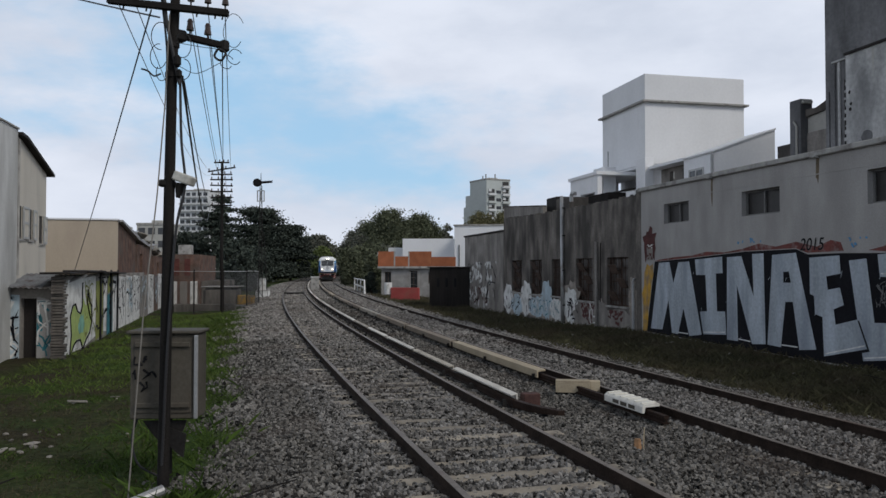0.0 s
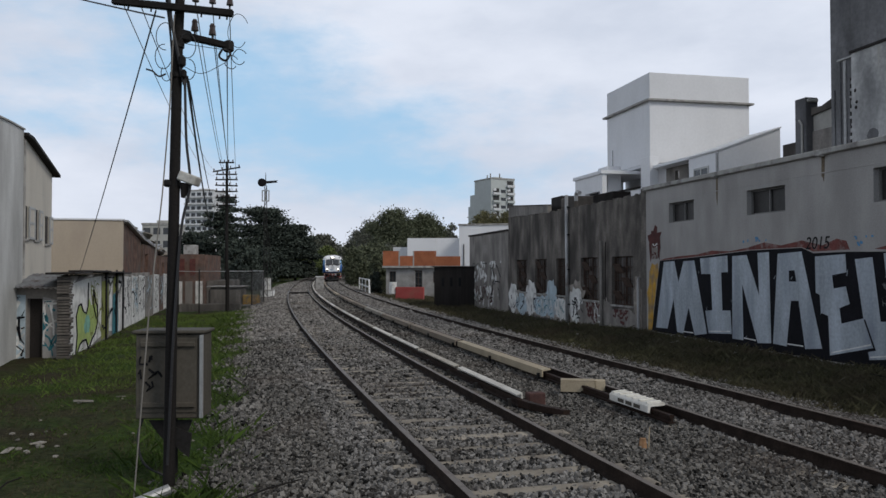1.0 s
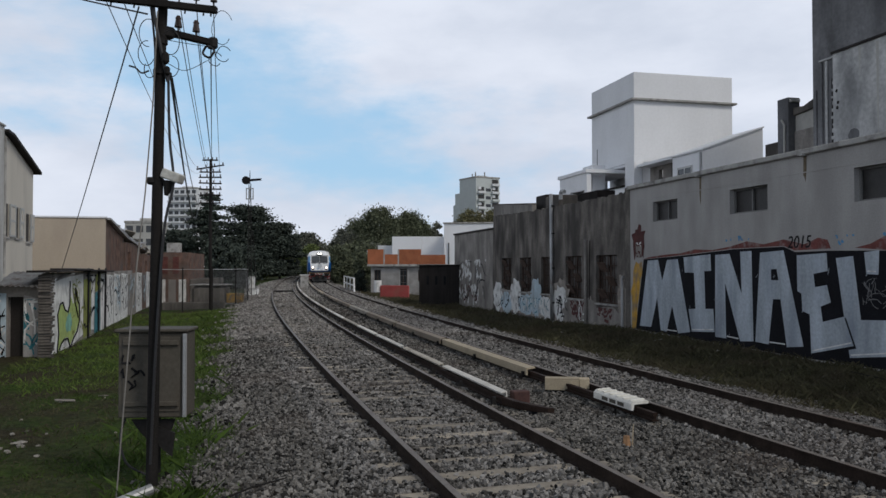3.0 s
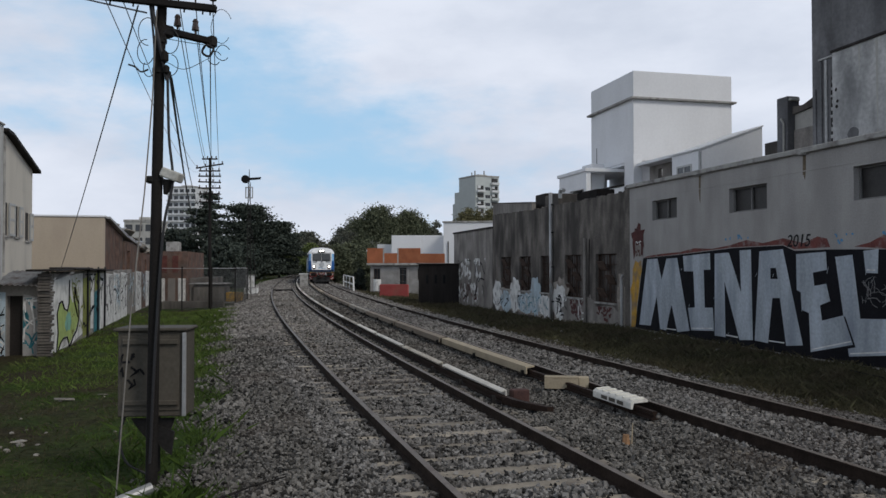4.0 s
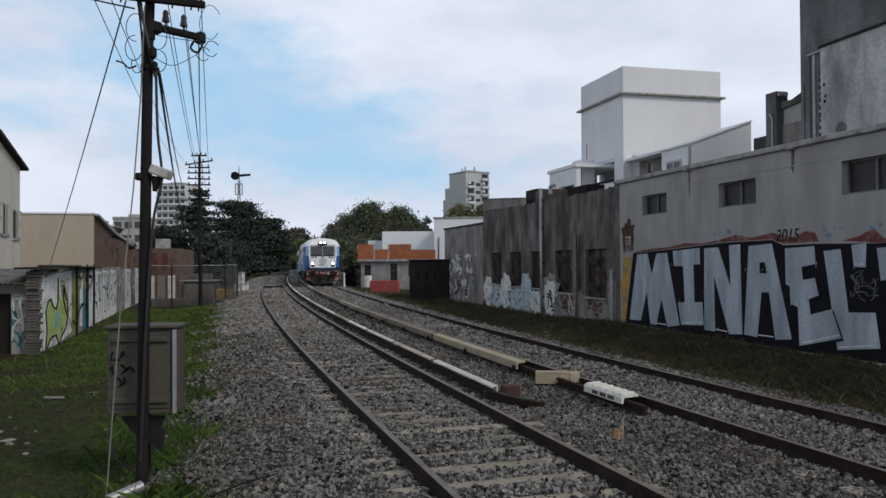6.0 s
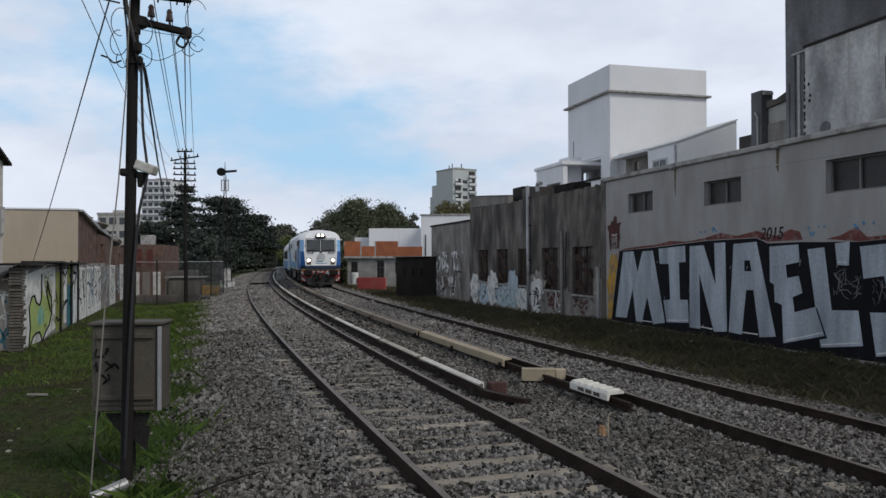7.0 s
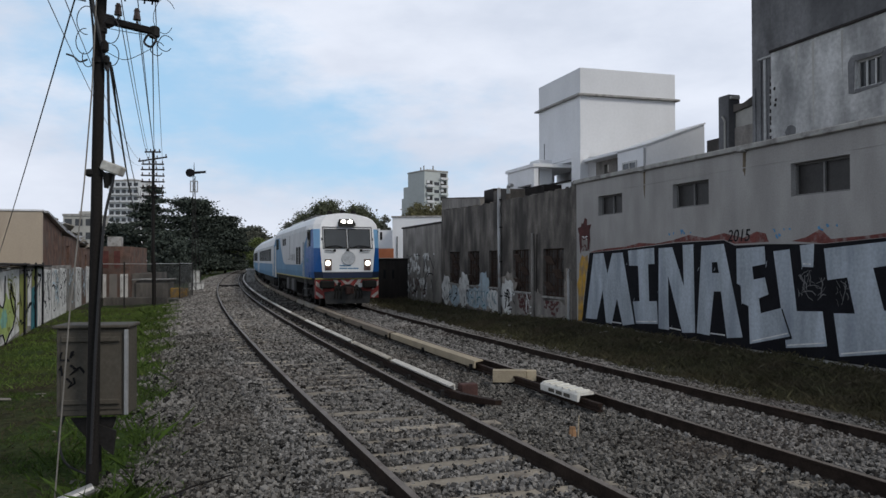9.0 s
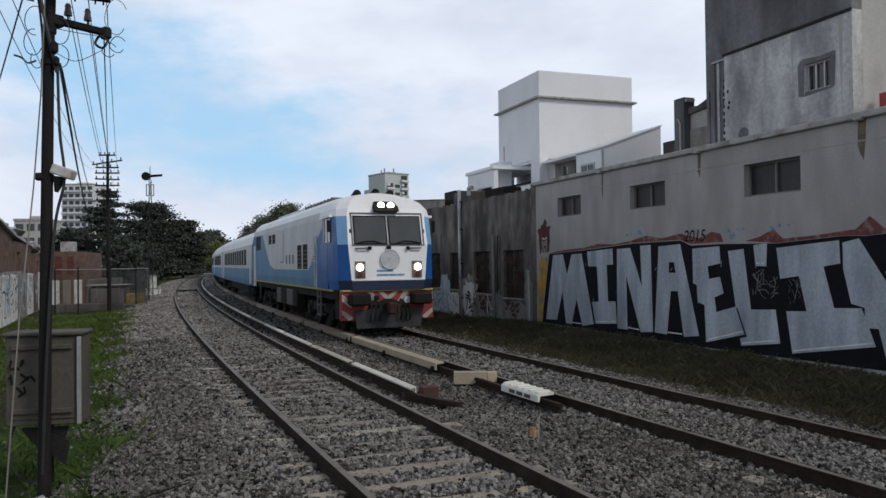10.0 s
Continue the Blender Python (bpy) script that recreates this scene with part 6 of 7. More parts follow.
tree("dark bush beside the brick house", -12.2, 104, 5.6, 2.0, M_LEAFHAZE, 90, 80, 0.16, 123, False, -0.05, name="shrub")
tree("dark dense tree behind the houses", -15.0, 160, 7.2, 5.5, M_LEAFHAZE, 150, 90, 0.34, 13, False, -0.05)
tree("dark dense tree behind the houses", -8.0, 165, 7.8, 6.0, M_LEAFHAZE, 150, 90, 0.34, 14, False, -0.05)
tree("slender dark tree behind the white houses", 0.8, 230, 15.5, 3.2, M_LEAFGREY, 80, 80, 0.36, 15, False, 0.1)
tree("slender dark tree behind the white houses", -5.0, 235, 13.0, 6.0, M_LEAFHAZE, 110, 80, 0.36, 17, False, 0.05)
tree("slender dark tree behind the white houses", 5.0, 225, 10.5, 5.0, M_LEAFGREY, 90, 70, 0.36, 22, False, 0.05)
tree("yellowish thin tree before the apartment block", 8.8, 190, 16.8, 4.6, M_LEAFDRY, 170, 90, 0.24, 18, False, 0.15)
tree("yellowish thin tree before the apartment block", 14.5, 192, 16.0, 4.6, M_LEAFDRY, 170, 90, 0.24, 19, False, 0.15)
tree("yellowish tree before the apartment block", 20.5, 188, 13.0, 5.0, M_LEAFLIGHT, 110, 80, 0.28, 20, False, 0.05)
for i in range(15):
    s = 92 + i * 15
    p = place(s, -6.2 - 2.2 * (i % 2) - 0.012 * (s - 90))
    tree("dense dark shrub along the line", p.x, p.y, 3.0 + 2.2 * ((i * 7) % 4) / 3 + 0.012 * s, 2.6 + 0.5 * (i % 3), M_CEDAR if i < 4 else M_LEAFLIGHT if i % 3 else M_LEAFHAZE, 60, 70, 0.26, 30 + i, False, -0.05, name="shrub")
for i in range(12):
    s = 105 + i * 16
    p = place(s, GAP + 7.5 + 2.5 * (i % 2) + 0.03 * (s - 100))
    tree("dense dark shrub along the line", p.x, p.y, 3.2 + 1.8 * ((i * 5) % 4) / 3 + 0.014 * s, 2.8 + 0.5 * (i % 3), M_LEAFGREY if i % 2 else M_LEAFHAZE, 60, 70, 0.26, 60 + i, False, -0.05, name="shrub")

# ---- far buildings ----
def flats(name, label, m, w, d, h, floors, cols, wall, side_cols, gap=0.0, balconies=False):
    """A slab of flats with a window grid on its front (-y) and on its left end."""
    b = thing(name, m, label, "building")
    part("wall", box((0, 0, -0.5), (w, d, h), bevel=0.05), wall, b)
    part("roof", box((-0.15, -0.15, h + 0.002), (w + 0.15, d + 0.15, h + 0.6), bevel=0.05), M_COPING, b)
    part("lift_house", box((w * 0.35, d * 0.3, h + 0.604), (w * 0.7, d * 0.7, h + 1.4), bevel=0.05), wall, b)
    fh = h / floors
    for i in range(floors):
        for k in range(cols):
            cw = w / cols
            wd = part("window", box((k * cw + cw * 0.16, -0.10, i * fh + fh * 0.30), (k * cw + cw * 0.84, -0.02, i * fh + fh * 0.80)), M_GLASS, b)
            if balconies:
                part("balcony", box((k * cw + cw * 0.05, -1.2, i * fh + fh * 0.02), (k * cw + cw * 0.95, -0.11, i * fh + fh * 0.27), bevel=0.03), wall, wd)
        for k in range(side_cols):
            cd = d / side_cols
            part("window", box((-0.10, k * cd + cd * 0.35, i * fh + fh * 0.35), (-0.02, k * cd + cd * 0.65, i * fh + fh * 0.80)), M_GLASS, b)
    return b


apt = flats("apartment_block", "grey-green stepped apartment block with balconies, far behind the houses", pose(16.5, 300, 0, 0, 0, 28), 10.6, 12.5, 36.0, 12, 0, M_BLOCKGREY, 0)
for w0, w1, y0, y1, h in ((0.3, 10.0, 12.55, 16.6, 31.0), (0.6, 10.0, 16.65, 18.6, 26.6)):
    part("stepped_wing", box((w0, y0, -0.5), (w1, y1, h), bevel=0.05), M_BLOCKGREY, apt)
for i in range(12):
    z = i * 3.0
    for x0, x1, deep in ((0.9, 3.6, True), (4.4, 6.6, False), (7.2, 9.9, True)):
        if i == 11 and x0 < 7:
            continue
        wd = part("window", box((x0, -0.10, z + 0.9), (x1, -0.02, z + (2.6 if deep else 2.1))), M_DARKPANE if deep else M_GLASS, apt)
        if deep and (i + int(x0)) % 3:
            part("blind", box((x0 + 0.1, -0.16, z + 1.6), (x0 + 1.4, -0.11, z + 2.6)), M_BLOCKWHITE, wd, "pale roller blind")
        if deep:
            part("balcony", box((x0 - 0.3, -1.1, z + 0.05), (x1 + 0.3, -0.11, z + 0.95), bevel=0.03), M_BLOCKWHITE if i % 3 else M_BLOCKGREY, wd)
for x, y in ((1.0, 2.0), (4.5, 1.0), (3.2, 8.0)):
    part("roof_mast", tube([(x, y, 36.6), (x, y, 38.4)], 0.25, sides=6), M_CONCRETE, apt)
flats("high_rise", "distant white high-rise with rows of balconies", pose(-110, 330, 0, 0, 0, -8), 12.5, 12, 34.5, 12, 5, M_BLOCKWHITE, 3, balconies=True)
flats("office_block", "distant low grey block with dark windows", pose(-77.5, 200, 0), 7.5, 10, 13.2, 4, 3, M_TOWERPALE, 0)
flats("office_block", "small distant white block among trees", pose(-10.4, 330, 0), 4.0, 6, 22.0, 7, 2, M_BLOCKWHITE, 0)
flats("office_block", "distant pale block beside the apartment block", pose(26.6, 310, 0), 7.0, 8, 25.5, 8, 3, M_BLOCKWHITE, 0)

# ---- houses at the far end of the wall ----
orange = thing("brick_house", pose(-5.9, 72, 0, 0, 0, -6), "unfinished orange brick upper floor on a grey rendered house", "house")
O_WIN = [(0.6, 1.2, 0.6, 1.9), (2.9, 3.6, 0.2, 2.0), (4.6, 5.1, 0.9, 1.9)]
part("wall", holed(0.3, 7.2, -0.6, 2.2, 0, 0.25, O_WIN), M_CONCRETE, orange)
part("room", box((0.3, 1.2, -0.6), (7.2, 1.4, 2.2)), M_SHADEBLACK, orange)
part("slab", box((0.0, -0.35, 2.202), (7.5, 5, 2.40), bevel=0.02), M_COPING, orange)
for i, (u0, u1, z) in enumerate(((0.05, 1.55, 3.75), (1.56, 2.85, 3.3), (2.86, 4.9, 3.75), (4.91, 7.1, 3.25))):
    part("parapet", box((u0, -0.3, 2.402), (u1, -0.1, z), bevel=0.015), M_ORANGE, orange, "orange hollow brick parapet")
part("pillar", box((1.5, -0.32, 2.402), (1.62, -0.305, 3.75)), M_COPING, orange)
part("pillar", box((2.8, -0.32, 2.402), (2.92, -0.305, 3.75)), M_COPING, orange)
part("side_parapet", box((0.05, -0.09, 2.402), (0.25, 5, 3.7), bevel=0.015), M_ORANGE, orange)
part("side_wall", box((0.3, 0.254, -0.6), (0.5, 5, 2.2)), M_TOWERPALE, orange)
for h in O_WIN:
    window(orange, *h, 0, 1, M_FRAME, depth=0.12)
wb = thing("white_shed", pose(-4.4, 86, 0, 0, 0, -4), "plain white walled industrial shed", "building")
part("wall", box((0, 0, -0.6), (3.2, 7, 5.45), bevel=0.02), M_WHITE, wb)
part("wall", box((3.21, 0.06, -0.6), (5.9, 7, 5.45), bevel=0.02), M_WHITE, wb)
part("low_annex", box((-1.7, 1.0, -0.6), (-0.01, 6, 4.5), bevel=0.02), M_BLOCKWHITE, wb)
wc = thing("white_house_block", pose(1.15, 80, 0, 0, 0, -10), "tall white rendered house with a pale roof edge", "building")
part("wall", box((0, 0, -0.6), (5.2, 9, 6.5), bevel=0.02), M_WHITE, wc)
part("coping", box((-0.1, -0.1, 6.502), (5.3, 9, 6.66), bevel=0.02), M_COPING, wc)
part("drain_pipe", tube([(0.5, -0.08, 0), (0.5, -0.08, 4.6)], 0.05), M_IRON, wc)
ds = thing("dark_shed", pose(-0.86, 50.2, 0, 0, 0, -13), "dark rusty sheet metal shed at the end of the wall", "shed")
part("wall", box((0, 0, -0.7), (2.6, 5, 2.25), bevel=0.02), M_DARKSHEET, ds)
part("roof", box((-0.1, -0.15, 2.252), (2.75, 5.2, 2.32), bevel=0.01), M_DARKSHEET, ds)
for i in range(3):
    part("slot", box((0.5 + 0.55 * i, -0.03, 1.05), (0.65 + 0.55 * i, -0.004, 1.6)), M_BLACKPAINT, ds)
for i in range(13):
    part("corrugation", box((0.05 + 0.2 * i, -0.025, -0.6), (0.11 + 0.2 * i, -0.003, 2.2)), M_DARKSHEET, ds)
rw = thing("red_low_wall", pose(-4.1, 62, 0, 0, 0, -14), "low red painted wall in long grass", "wall")
part("wall", box((0, 0, -0.7), (2.3, 0.25, 0.72), bevel=0.03), M_REDWALL, rw)
part("drum", tube([(-0.3, 0.3, 0.2), (-0.3, 0.3, 1.1)], 0.3, sides=14), M_PALEPAINT, rw)
bar = thing("white_barrier", pose(-9.6, 86, 0), "white painted steel barrier beside the line", "barrier")
for i in range(4):
    part("post", tube([(i * 0.85, -i * 5.0, -0.4), (i * 0.85, -i * 5.0, 1.2)], 0.07), M_PALEPAINT, bar)
for z in (0.5, 1.15):
    part("rail", tube([(0, 0, z), (2.55, -15, z), (2.9, -18, -0.2)], 0.07), M_PALEPAINT, bar)
kiosk = thing("track_box", on_line(86, 2.1, -0.1), "pale concrete relay box between the tracks", "box")
part("body", box((-0.42, -0.4, 0.0), (0.42, 0.4, 1.35), bevel=0.04), M_COPING, kiosk)
part("lid", box((-0.48, -0.46, 1.352), (0.48, 0.46, 1.45), bevel=0.03), M_PALEPAINT, kiosk)
gf = thing("grey_fence", Matrix(), "grey wire fence along the far side", "fence")
for i in range(14):
    p = place(66 + i * 5, GAP + 6.0)
    part("post", tube([(p.x, p.y, -0.5), (p.x, p.y, 1.9)], 0.05, sides=6), M_CONCRETE, gf)
for z in (0.2, 0.8, 1.4, 1.85):
    part("strand", tube([place(66 + i * 5, GAP + 6.0, z) for i in range(14)], 0.015, sides=4), M_MESH, gf)
yh = thing("yard_hut", pose(-9.2, 110, 0), "small white hut with a roof tank beyond the fence", "hut")
part("wall", box((0, 0, -0.5), (3.0, 3, 3.2), bevel=0.02), M_PALEPAINT, yh)
part("tank", tube([(0.5, 0.8, 3.2), (0.5, 0.8, 4.2), (0.5, 0.8, 4.5)], 0.55, sides=12, r_end=0.4), M_WHITE, yh)
for i in range(3):
    part("parapet", box((1.2 + i * 0.7, 0, 3.204), (1.7 + i * 0.7, 0.3, 4.2 + 0.4 * (i % 2))), M_WHITE, yh)
crossing = thing("crossing_panel", on_line(69, 0, 0.155), "narrow dark panel laid across the near track", "panel")
part("panel", box((-0.80, -0.45, -0.16), (0.80, 0.45, 0.03), bevel=0.02), M_WOODDARK, crossing)


# ---- the train: y back from the nose, z up from the rail heads ----
M_TWHITE = mat("train_white_paint", (0.84, 0.845, 0.85), 0.45, var=0.05, scale=1, fine=6, bump=0.03, stain=(0.66, 0.66, 0.65), stain_lo=0.55, stain_hi=0.85, streak=0.4)
M_TGREY = mat("train_pale_grey_paint", (0.60, 0.61, 0.615), 0.6, var=0.08, scale=1, fine=6, bump=0.03, spec=0.25, stain=(0.46, 0.47, 0.48), stain_lo=0.5, stain_hi=0.85, streak=0.4)
M_TBLUE = mat("train_deep_blue_paint", (0.008, 0.105, 0.36), 0.35, var=0.08, scale=1, fine=6, bump=0.03)
M_TMID = mat("train_mid_blue_paint", (0.13, 0.27, 0.42), 0.6, spec=0.25, var=0.1, scale=1, fine=6, bump=0.03, stain=(0.13, 0.24, 0.36), stain_lo=0.5, stain_hi=0.8, streak=0.4)
M_TLIGHT = mat("train_light_blue_paint", (0.22, 0.45, 0.72), 0.4, var=0.06, scale=1, fine=6, bump=0.03)
M_TNAVY = mat("train_navy_paint", (0.008, 0.018, 0.05), 0.45, var=0.1, bump=0.03)
M_TRED = mat("train_red_paint", (0.27, 0.032, 0.026), 0.5, var=0.12, scale=3, bump=0.03)
M_TSTRIPE = mat("train_white_stripe", (0.66, 0.64, 0.6), 0.5, var=0.12, scale=3, bump=0.03)
M_TYELLOW = mat("train_yellow_line", (0.42, 0.36, 0.10), 0.5, var=0.1)
M_TBLACK = mat("underframe_black", (0.014, 0.013, 0.012), 0.8, 0.0, var=0.3, scale=3, spec=0.2)
# Base is lifted to a grey that stands in for reflections in the panes.
M_TSHEENGLASS = mat("sheen_grey_glass", (0.06, 0.065, 0.068), 0.10, var=0.1, bump=0.0)
M_TDARKGLASS = mat("cab_side_glass", (0.015, 0.017, 0.02), 0.12, var=0.1, bump=0.0)
M_PLOUGH = mat("grimy_plough_steel", (0.05, 0.05, 0.05), 0.7, 0.2, var=0.3, scale=4, spec=0.2)
M_TRUBBER = mat("rubber_seal", (0.10, 0.10, 0.10), 0.7, var=0.1)
M_TCREST = mat("train_emblem_grey", (0.48, 0.50, 0.52), 0.5, var=0.2, scale=8)
M_LAMP = glow("lit_headlamp", (1.0, 0.97, 0.88), 6.0)
M_LAMPSIDE = glow("lit_marker_lamp", (1.0, 0.95, 0.8), 5.0)

HALF = [(1.46, 1.29), (1.50, 1.56), (1.50, 2.58), (1.50, 3.40), (1.46, 3.62), (1.33, 3.83), (1.12, 3.99), (0.70, 4.09), (0.30, 4.13), (0.0, 4.14)]
OUTLINE = HALF + [(-x, z) for x, z in HALF[-2::-1]]


def rake(z):
    """How far the nose leans back at a height."""
    return float(np.interp(z, [1.0, 2.55, 3.55, 3.85, 4.14], [0.0, 0.03, 0.30, 0.62, 1.10]))


def narrow(z):
    """The nose's share of the body's width at a height."""
    return float(np.interp(z, [1.29, 1.56, 2.57, 3.40, 4.14], [0.72, 0.73, 0.79, 0.775, 0.70]))


def wheelset(parent, y, r, name="wheelset"):
    bm = tube([(-0.85, 0, 0), (0.85, 0, 0)], 0.09, sides=8)
    for sx in (-1, 1):
        tube([(sx * 0.80, 0, 0), (sx * 0.935, 0, 0)], r, bm, sides=20)
        tube([(sx * 0.77, 0, 0), (sx * 0.80, 0, 0)], r + 0.03, bm, sides=20)
        for k in range(4):
            a = k * math.tau / 4
            tube([(sx * 0.93, math.cos(a) * r * 0.55, math.sin(a) * r * 0.55), (sx * 0.945, math.cos(a) * r * 0.55, math.sin(a) * r * 0.55)], 0.06, bm, sides=6)
    ob = part(name, bm, M_TBLACK, parent)
    ob.location = (0, y, r)
    return ob


def bogie(parent, y, axles, r):
    span = (axles - 1) * 1.75
    bm = bmesh.new()
    for sx in (-1, 1):
        box((sx * 1.12 - 0.09, y - span / 2 - 0.6, 0.50), (sx * 1.12 + 0.09, y + span / 2 + 0.6, 0.80), bm, 0.03)
        for i in range(axles):
            ya = y - span / 2 + i * 1.75
            box((sx * 1.16 - 0.12, ya - 0.2, 0.32), (sx * 1.16 + 0.12, ya + 0.2, 0.66), bm, 0.03)
            for d in (-0.36, 0.36):
                tube([(sx * 1.16, ya + d, 0.42), (sx * 1.16, ya + d, 0.86)], 0.085, bm, sides=8)
    box((-1.0, y - 0.25, 0.5), (1.0, y + 0.25, 0.85), bm)
    bo = part("bogie", bm, M_TBLACK, parent, "black bogie frame with springs")
    return [wheelset(bo, y - span / 2 + i * 1.75, r) for i in range(axles)]


loco = thing("locomotive", Matrix(), "blue and white diesel locomotive with striped nose, headlamps lit", "locomotive")
LOCO_LEN = 18.1
bm = bmesh.new()
rings = [[bm.verts.new((x * narrow(z), rake(z), z)) for x, z in OUTLINE]]
for scale, back, lean in ((0.945, 0.30, 0.95), (0.985, 0.62, 0.9), (1.0, 1.0, 0.8), (1.0, 2.4, 0.0)):
    rings.append([bm.verts.new((x * scale, rake(z) * lean + back, z - 0.02 * (1 - scale) * 10 * (z > 3.9))) for x, z in OUTLINE])
rings.append([bm.verts.new((x, LOCO_LEN, z)) for x, z in OUTLINE])
k = len(OUTLINE)
for j, (a, b) in enumerate(zip(rings, rings[1:])):
    for i in range(k - 1):
        f = bm.faces.new((a[i], a[i + 1], b[i + 1], b[i]))
        zc = (OUTLINE[i][1] + OUTLINE[i + 1][1]) / 2
        if zc > 3.6:
            f.material_index = 0
        elif zc > 3.4:
            f.material_index = 0 if j < 4 else 5
        elif j < 1:
            f.material_index = 6 if zc < 1.5 else 1 if zc < 2.5 else 2
        elif j < 4:
            f.material_index = 1
        else:
            f.material_index = 3
    f = bm.faces.new((a[k - 1], a[0], b[0], b[k - 1]))
    f.material_index = 4
for i in range((k - 1) // 2):
    f = bm.faces.new((rings[0][i], rings[0][i + 1], rings[0][k - 2 - i], rings[0][k - 1 - i])) if i < (k - 1) // 2 - 1 else bm.faces.new((rings[0][i], rings[0][i + 1], rings[0][i + 2]))
    f.material_index = 6 if i == 0 else 0
f = bm.faces.new(rings[-1])
f.material_index = 3
bmesh.ops.recalc_face_normals(bm, faces=bm.faces[:])
part("body", bm, [M_TWHITE, M_TBLUE, M_TLIGHT, M_TMID, M_TBLACK, M_TGREY, M_TNAVY], loco, "welded steel body in white and blues")


def facing(name, pts, lift, thick, material, parent, label=""):
    """A plate on the raked nose, with the outline pts (x, z)."""
    b = bmesh.new()
    fr = [b.verts.new((x, rake(z) - lift - thick, z)) for x, z in pts]
    bk = [b.verts.new((x, rake(z) - lift + 0.02, z)) for x, z in pts]
    n = len(pts)
    b.faces.new(fr)
    for i in range(n):
        b.faces.new((fr[i], bk[i], bk[(i + 1) % n], fr[(i + 1) % n]))
    bmesh.ops.recalc_face_normals(b, faces=b.faces[:])
    return part(name, b, material, parent, label)


def quad(x0, x1, z0, z1):
    return [(x0, z0), (x1, z0), (x1, z1), (x0, z1)]


def frame_of(name, x0, x1, z0, z1, t, lift, thick, material, parent):
    b = bmesh.new()
    for q in (quad(x0, x1, z0, z0 + t), quad(x0, x1, z1 - t, z1), quad(x0, x0 + t, z0 + t, z1 - t), quad(x1 - t, x1, z0 + t, z1 - t)):
        fr = [b.verts.new((x, rake(z) - lift - thick, z)) for x, z in q]
        bk = [b.verts.new((x, rake(z) - lift + 0.02, z)) for x, z in q]
        b.faces.new(fr)
        for i in range(4):
            b.faces.new((fr[i], bk[i], bk[(i + 1) % 4], fr[(i + 1) % 4]))
    bmesh.ops.recalc_face_normals(b, faces=b.faces[:])
    return part(name, b, material, parent)


facing("nose_sill", quad(-1.07, 1.07, 1.545, 1.575), 0.0, 0.03, M_TGREY, loco, "thin pale lip under the white nose")
frame_of("windscreen_surround", -1.07, 1.09, 2.545, 3.50, 0.035, 0.004, 0.012, M_TRUBBER, loco)
for sx in (-1, 1):
    pane = facing("windscreen", quad(min(sx * 0.045, sx * 0.97), max(sx * 0.045, sx * 0.97), 2.61, 3.38), 0.02, 0.012, M_TSHEENGLASS, loco, "dark grey windscreen pane")
    frame_of("seal", min(sx * 0.025, sx * 1.0), max(sx * 0.025, sx * 1.0), 2.585, 3.41, 0.03, 0.022, 0.018, M_TBLACK, pane)
    part("wiper", tube([(sx * 0.20, rake(2.64) - 0.07, 2.60), (sx * 0.45, rake(2.70) - 0.07, 2.68), (sx * 0.72, rake(2.72) - 0.07, 2.66), (sx * 0.93, rake(2.66) - 0.07, 2.62)], 0.016), M_TBLACK, pane)
    part("wiper_motor", box((sx * 0.57 - 0.05, -0.06, 2.42), (sx * 0.57 + 0.05, 0.02, 2.52), bevel=0.02), M_TBLACK, pane)
    facing("step_plate", quad(min(sx * 0.62, sx * 0.98), max(sx * 0.62, sx * 0.98), 2.46, 2.49), 0.01, 0.05, M_TRUBBER, loco)
    facing("step_plate", quad(min(sx * 0.66, sx * 0.94), max(sx * 0.66, sx * 0.94), 2.40, 2.455), 0.01, 0.03, M_TCREST, loco)
    lampbox = facing("headlight", quad(min(sx * 0.70, sx * 0.99), max(sx * 0.70, sx * 0.99), 1.62, 2.10), 0.01, 0.02, mat("lamp_recess", (0.13, 0.085, 0.07), 0.6, var=0.2), loco, "lamp cluster with lit round headlamp")
    part("lamp", tube([(sx * 0.86, rake(1.95) - 0.028, 1.93), (sx * 0.86, rake(1.95) - 0.06, 1.93)], 0.105, sides=20), M_LAMPSIDE, lampbox, "lit round headlamp")
    part("tail_lamp", tube([(sx * 0.86, -0.022, 1.72), (sx * 0.86, -0.045, 1.72)], 0.075, sides=16), mat("dark_red_lens", (0.09, 0.04, 0.035), 0.3, var=0.1), lampbox)
    part("hinge", box((sx * 1.10 - 0.02, 0.12, 2.9), (sx * 1.10 + 0.02, 0.20, 3.02), bevel=0.008), M_TBLACK, loco)
top = facing("top_headlight", [(-0.36, 3.53), (0.36, 3.53), (0.37, 3.66), (0.28, 3.84), (-0.28, 3.84), (-0.37, 3.66)], -0.02, 0.20, M_TBLACK, loco, "black twin headlamp housing")
for sx in (-1, 1):
    part("lamp", tube([(sx * 0.145, rake(3.70) - 0.17, 3.71), (sx * 0.145, rake(3.70) - 0.22, 3.71)], 0.098, sides=20), M_LAMP, top, "lit round headlamp")
crest = part("emblem", tube([(0.03, -0.012, 2.15), (0.03, -0.03, 2.15)], 0.29, sides=36), M_TCREST, loco, "round grey emblem disc")
part("ring", tube([(0.03 + 0.275 * math.cos(a), -0.034, 2.15 + 0.275 * math.sin(a)) for a in np.linspace(0, math.tau, 33)], 0.014), M_TGREY, crest)
part("bell", box((-0.07, -0.06, 2.44), (0.06, 0.03, 2.54), bevel=0.02), M_TBLACK, loco)
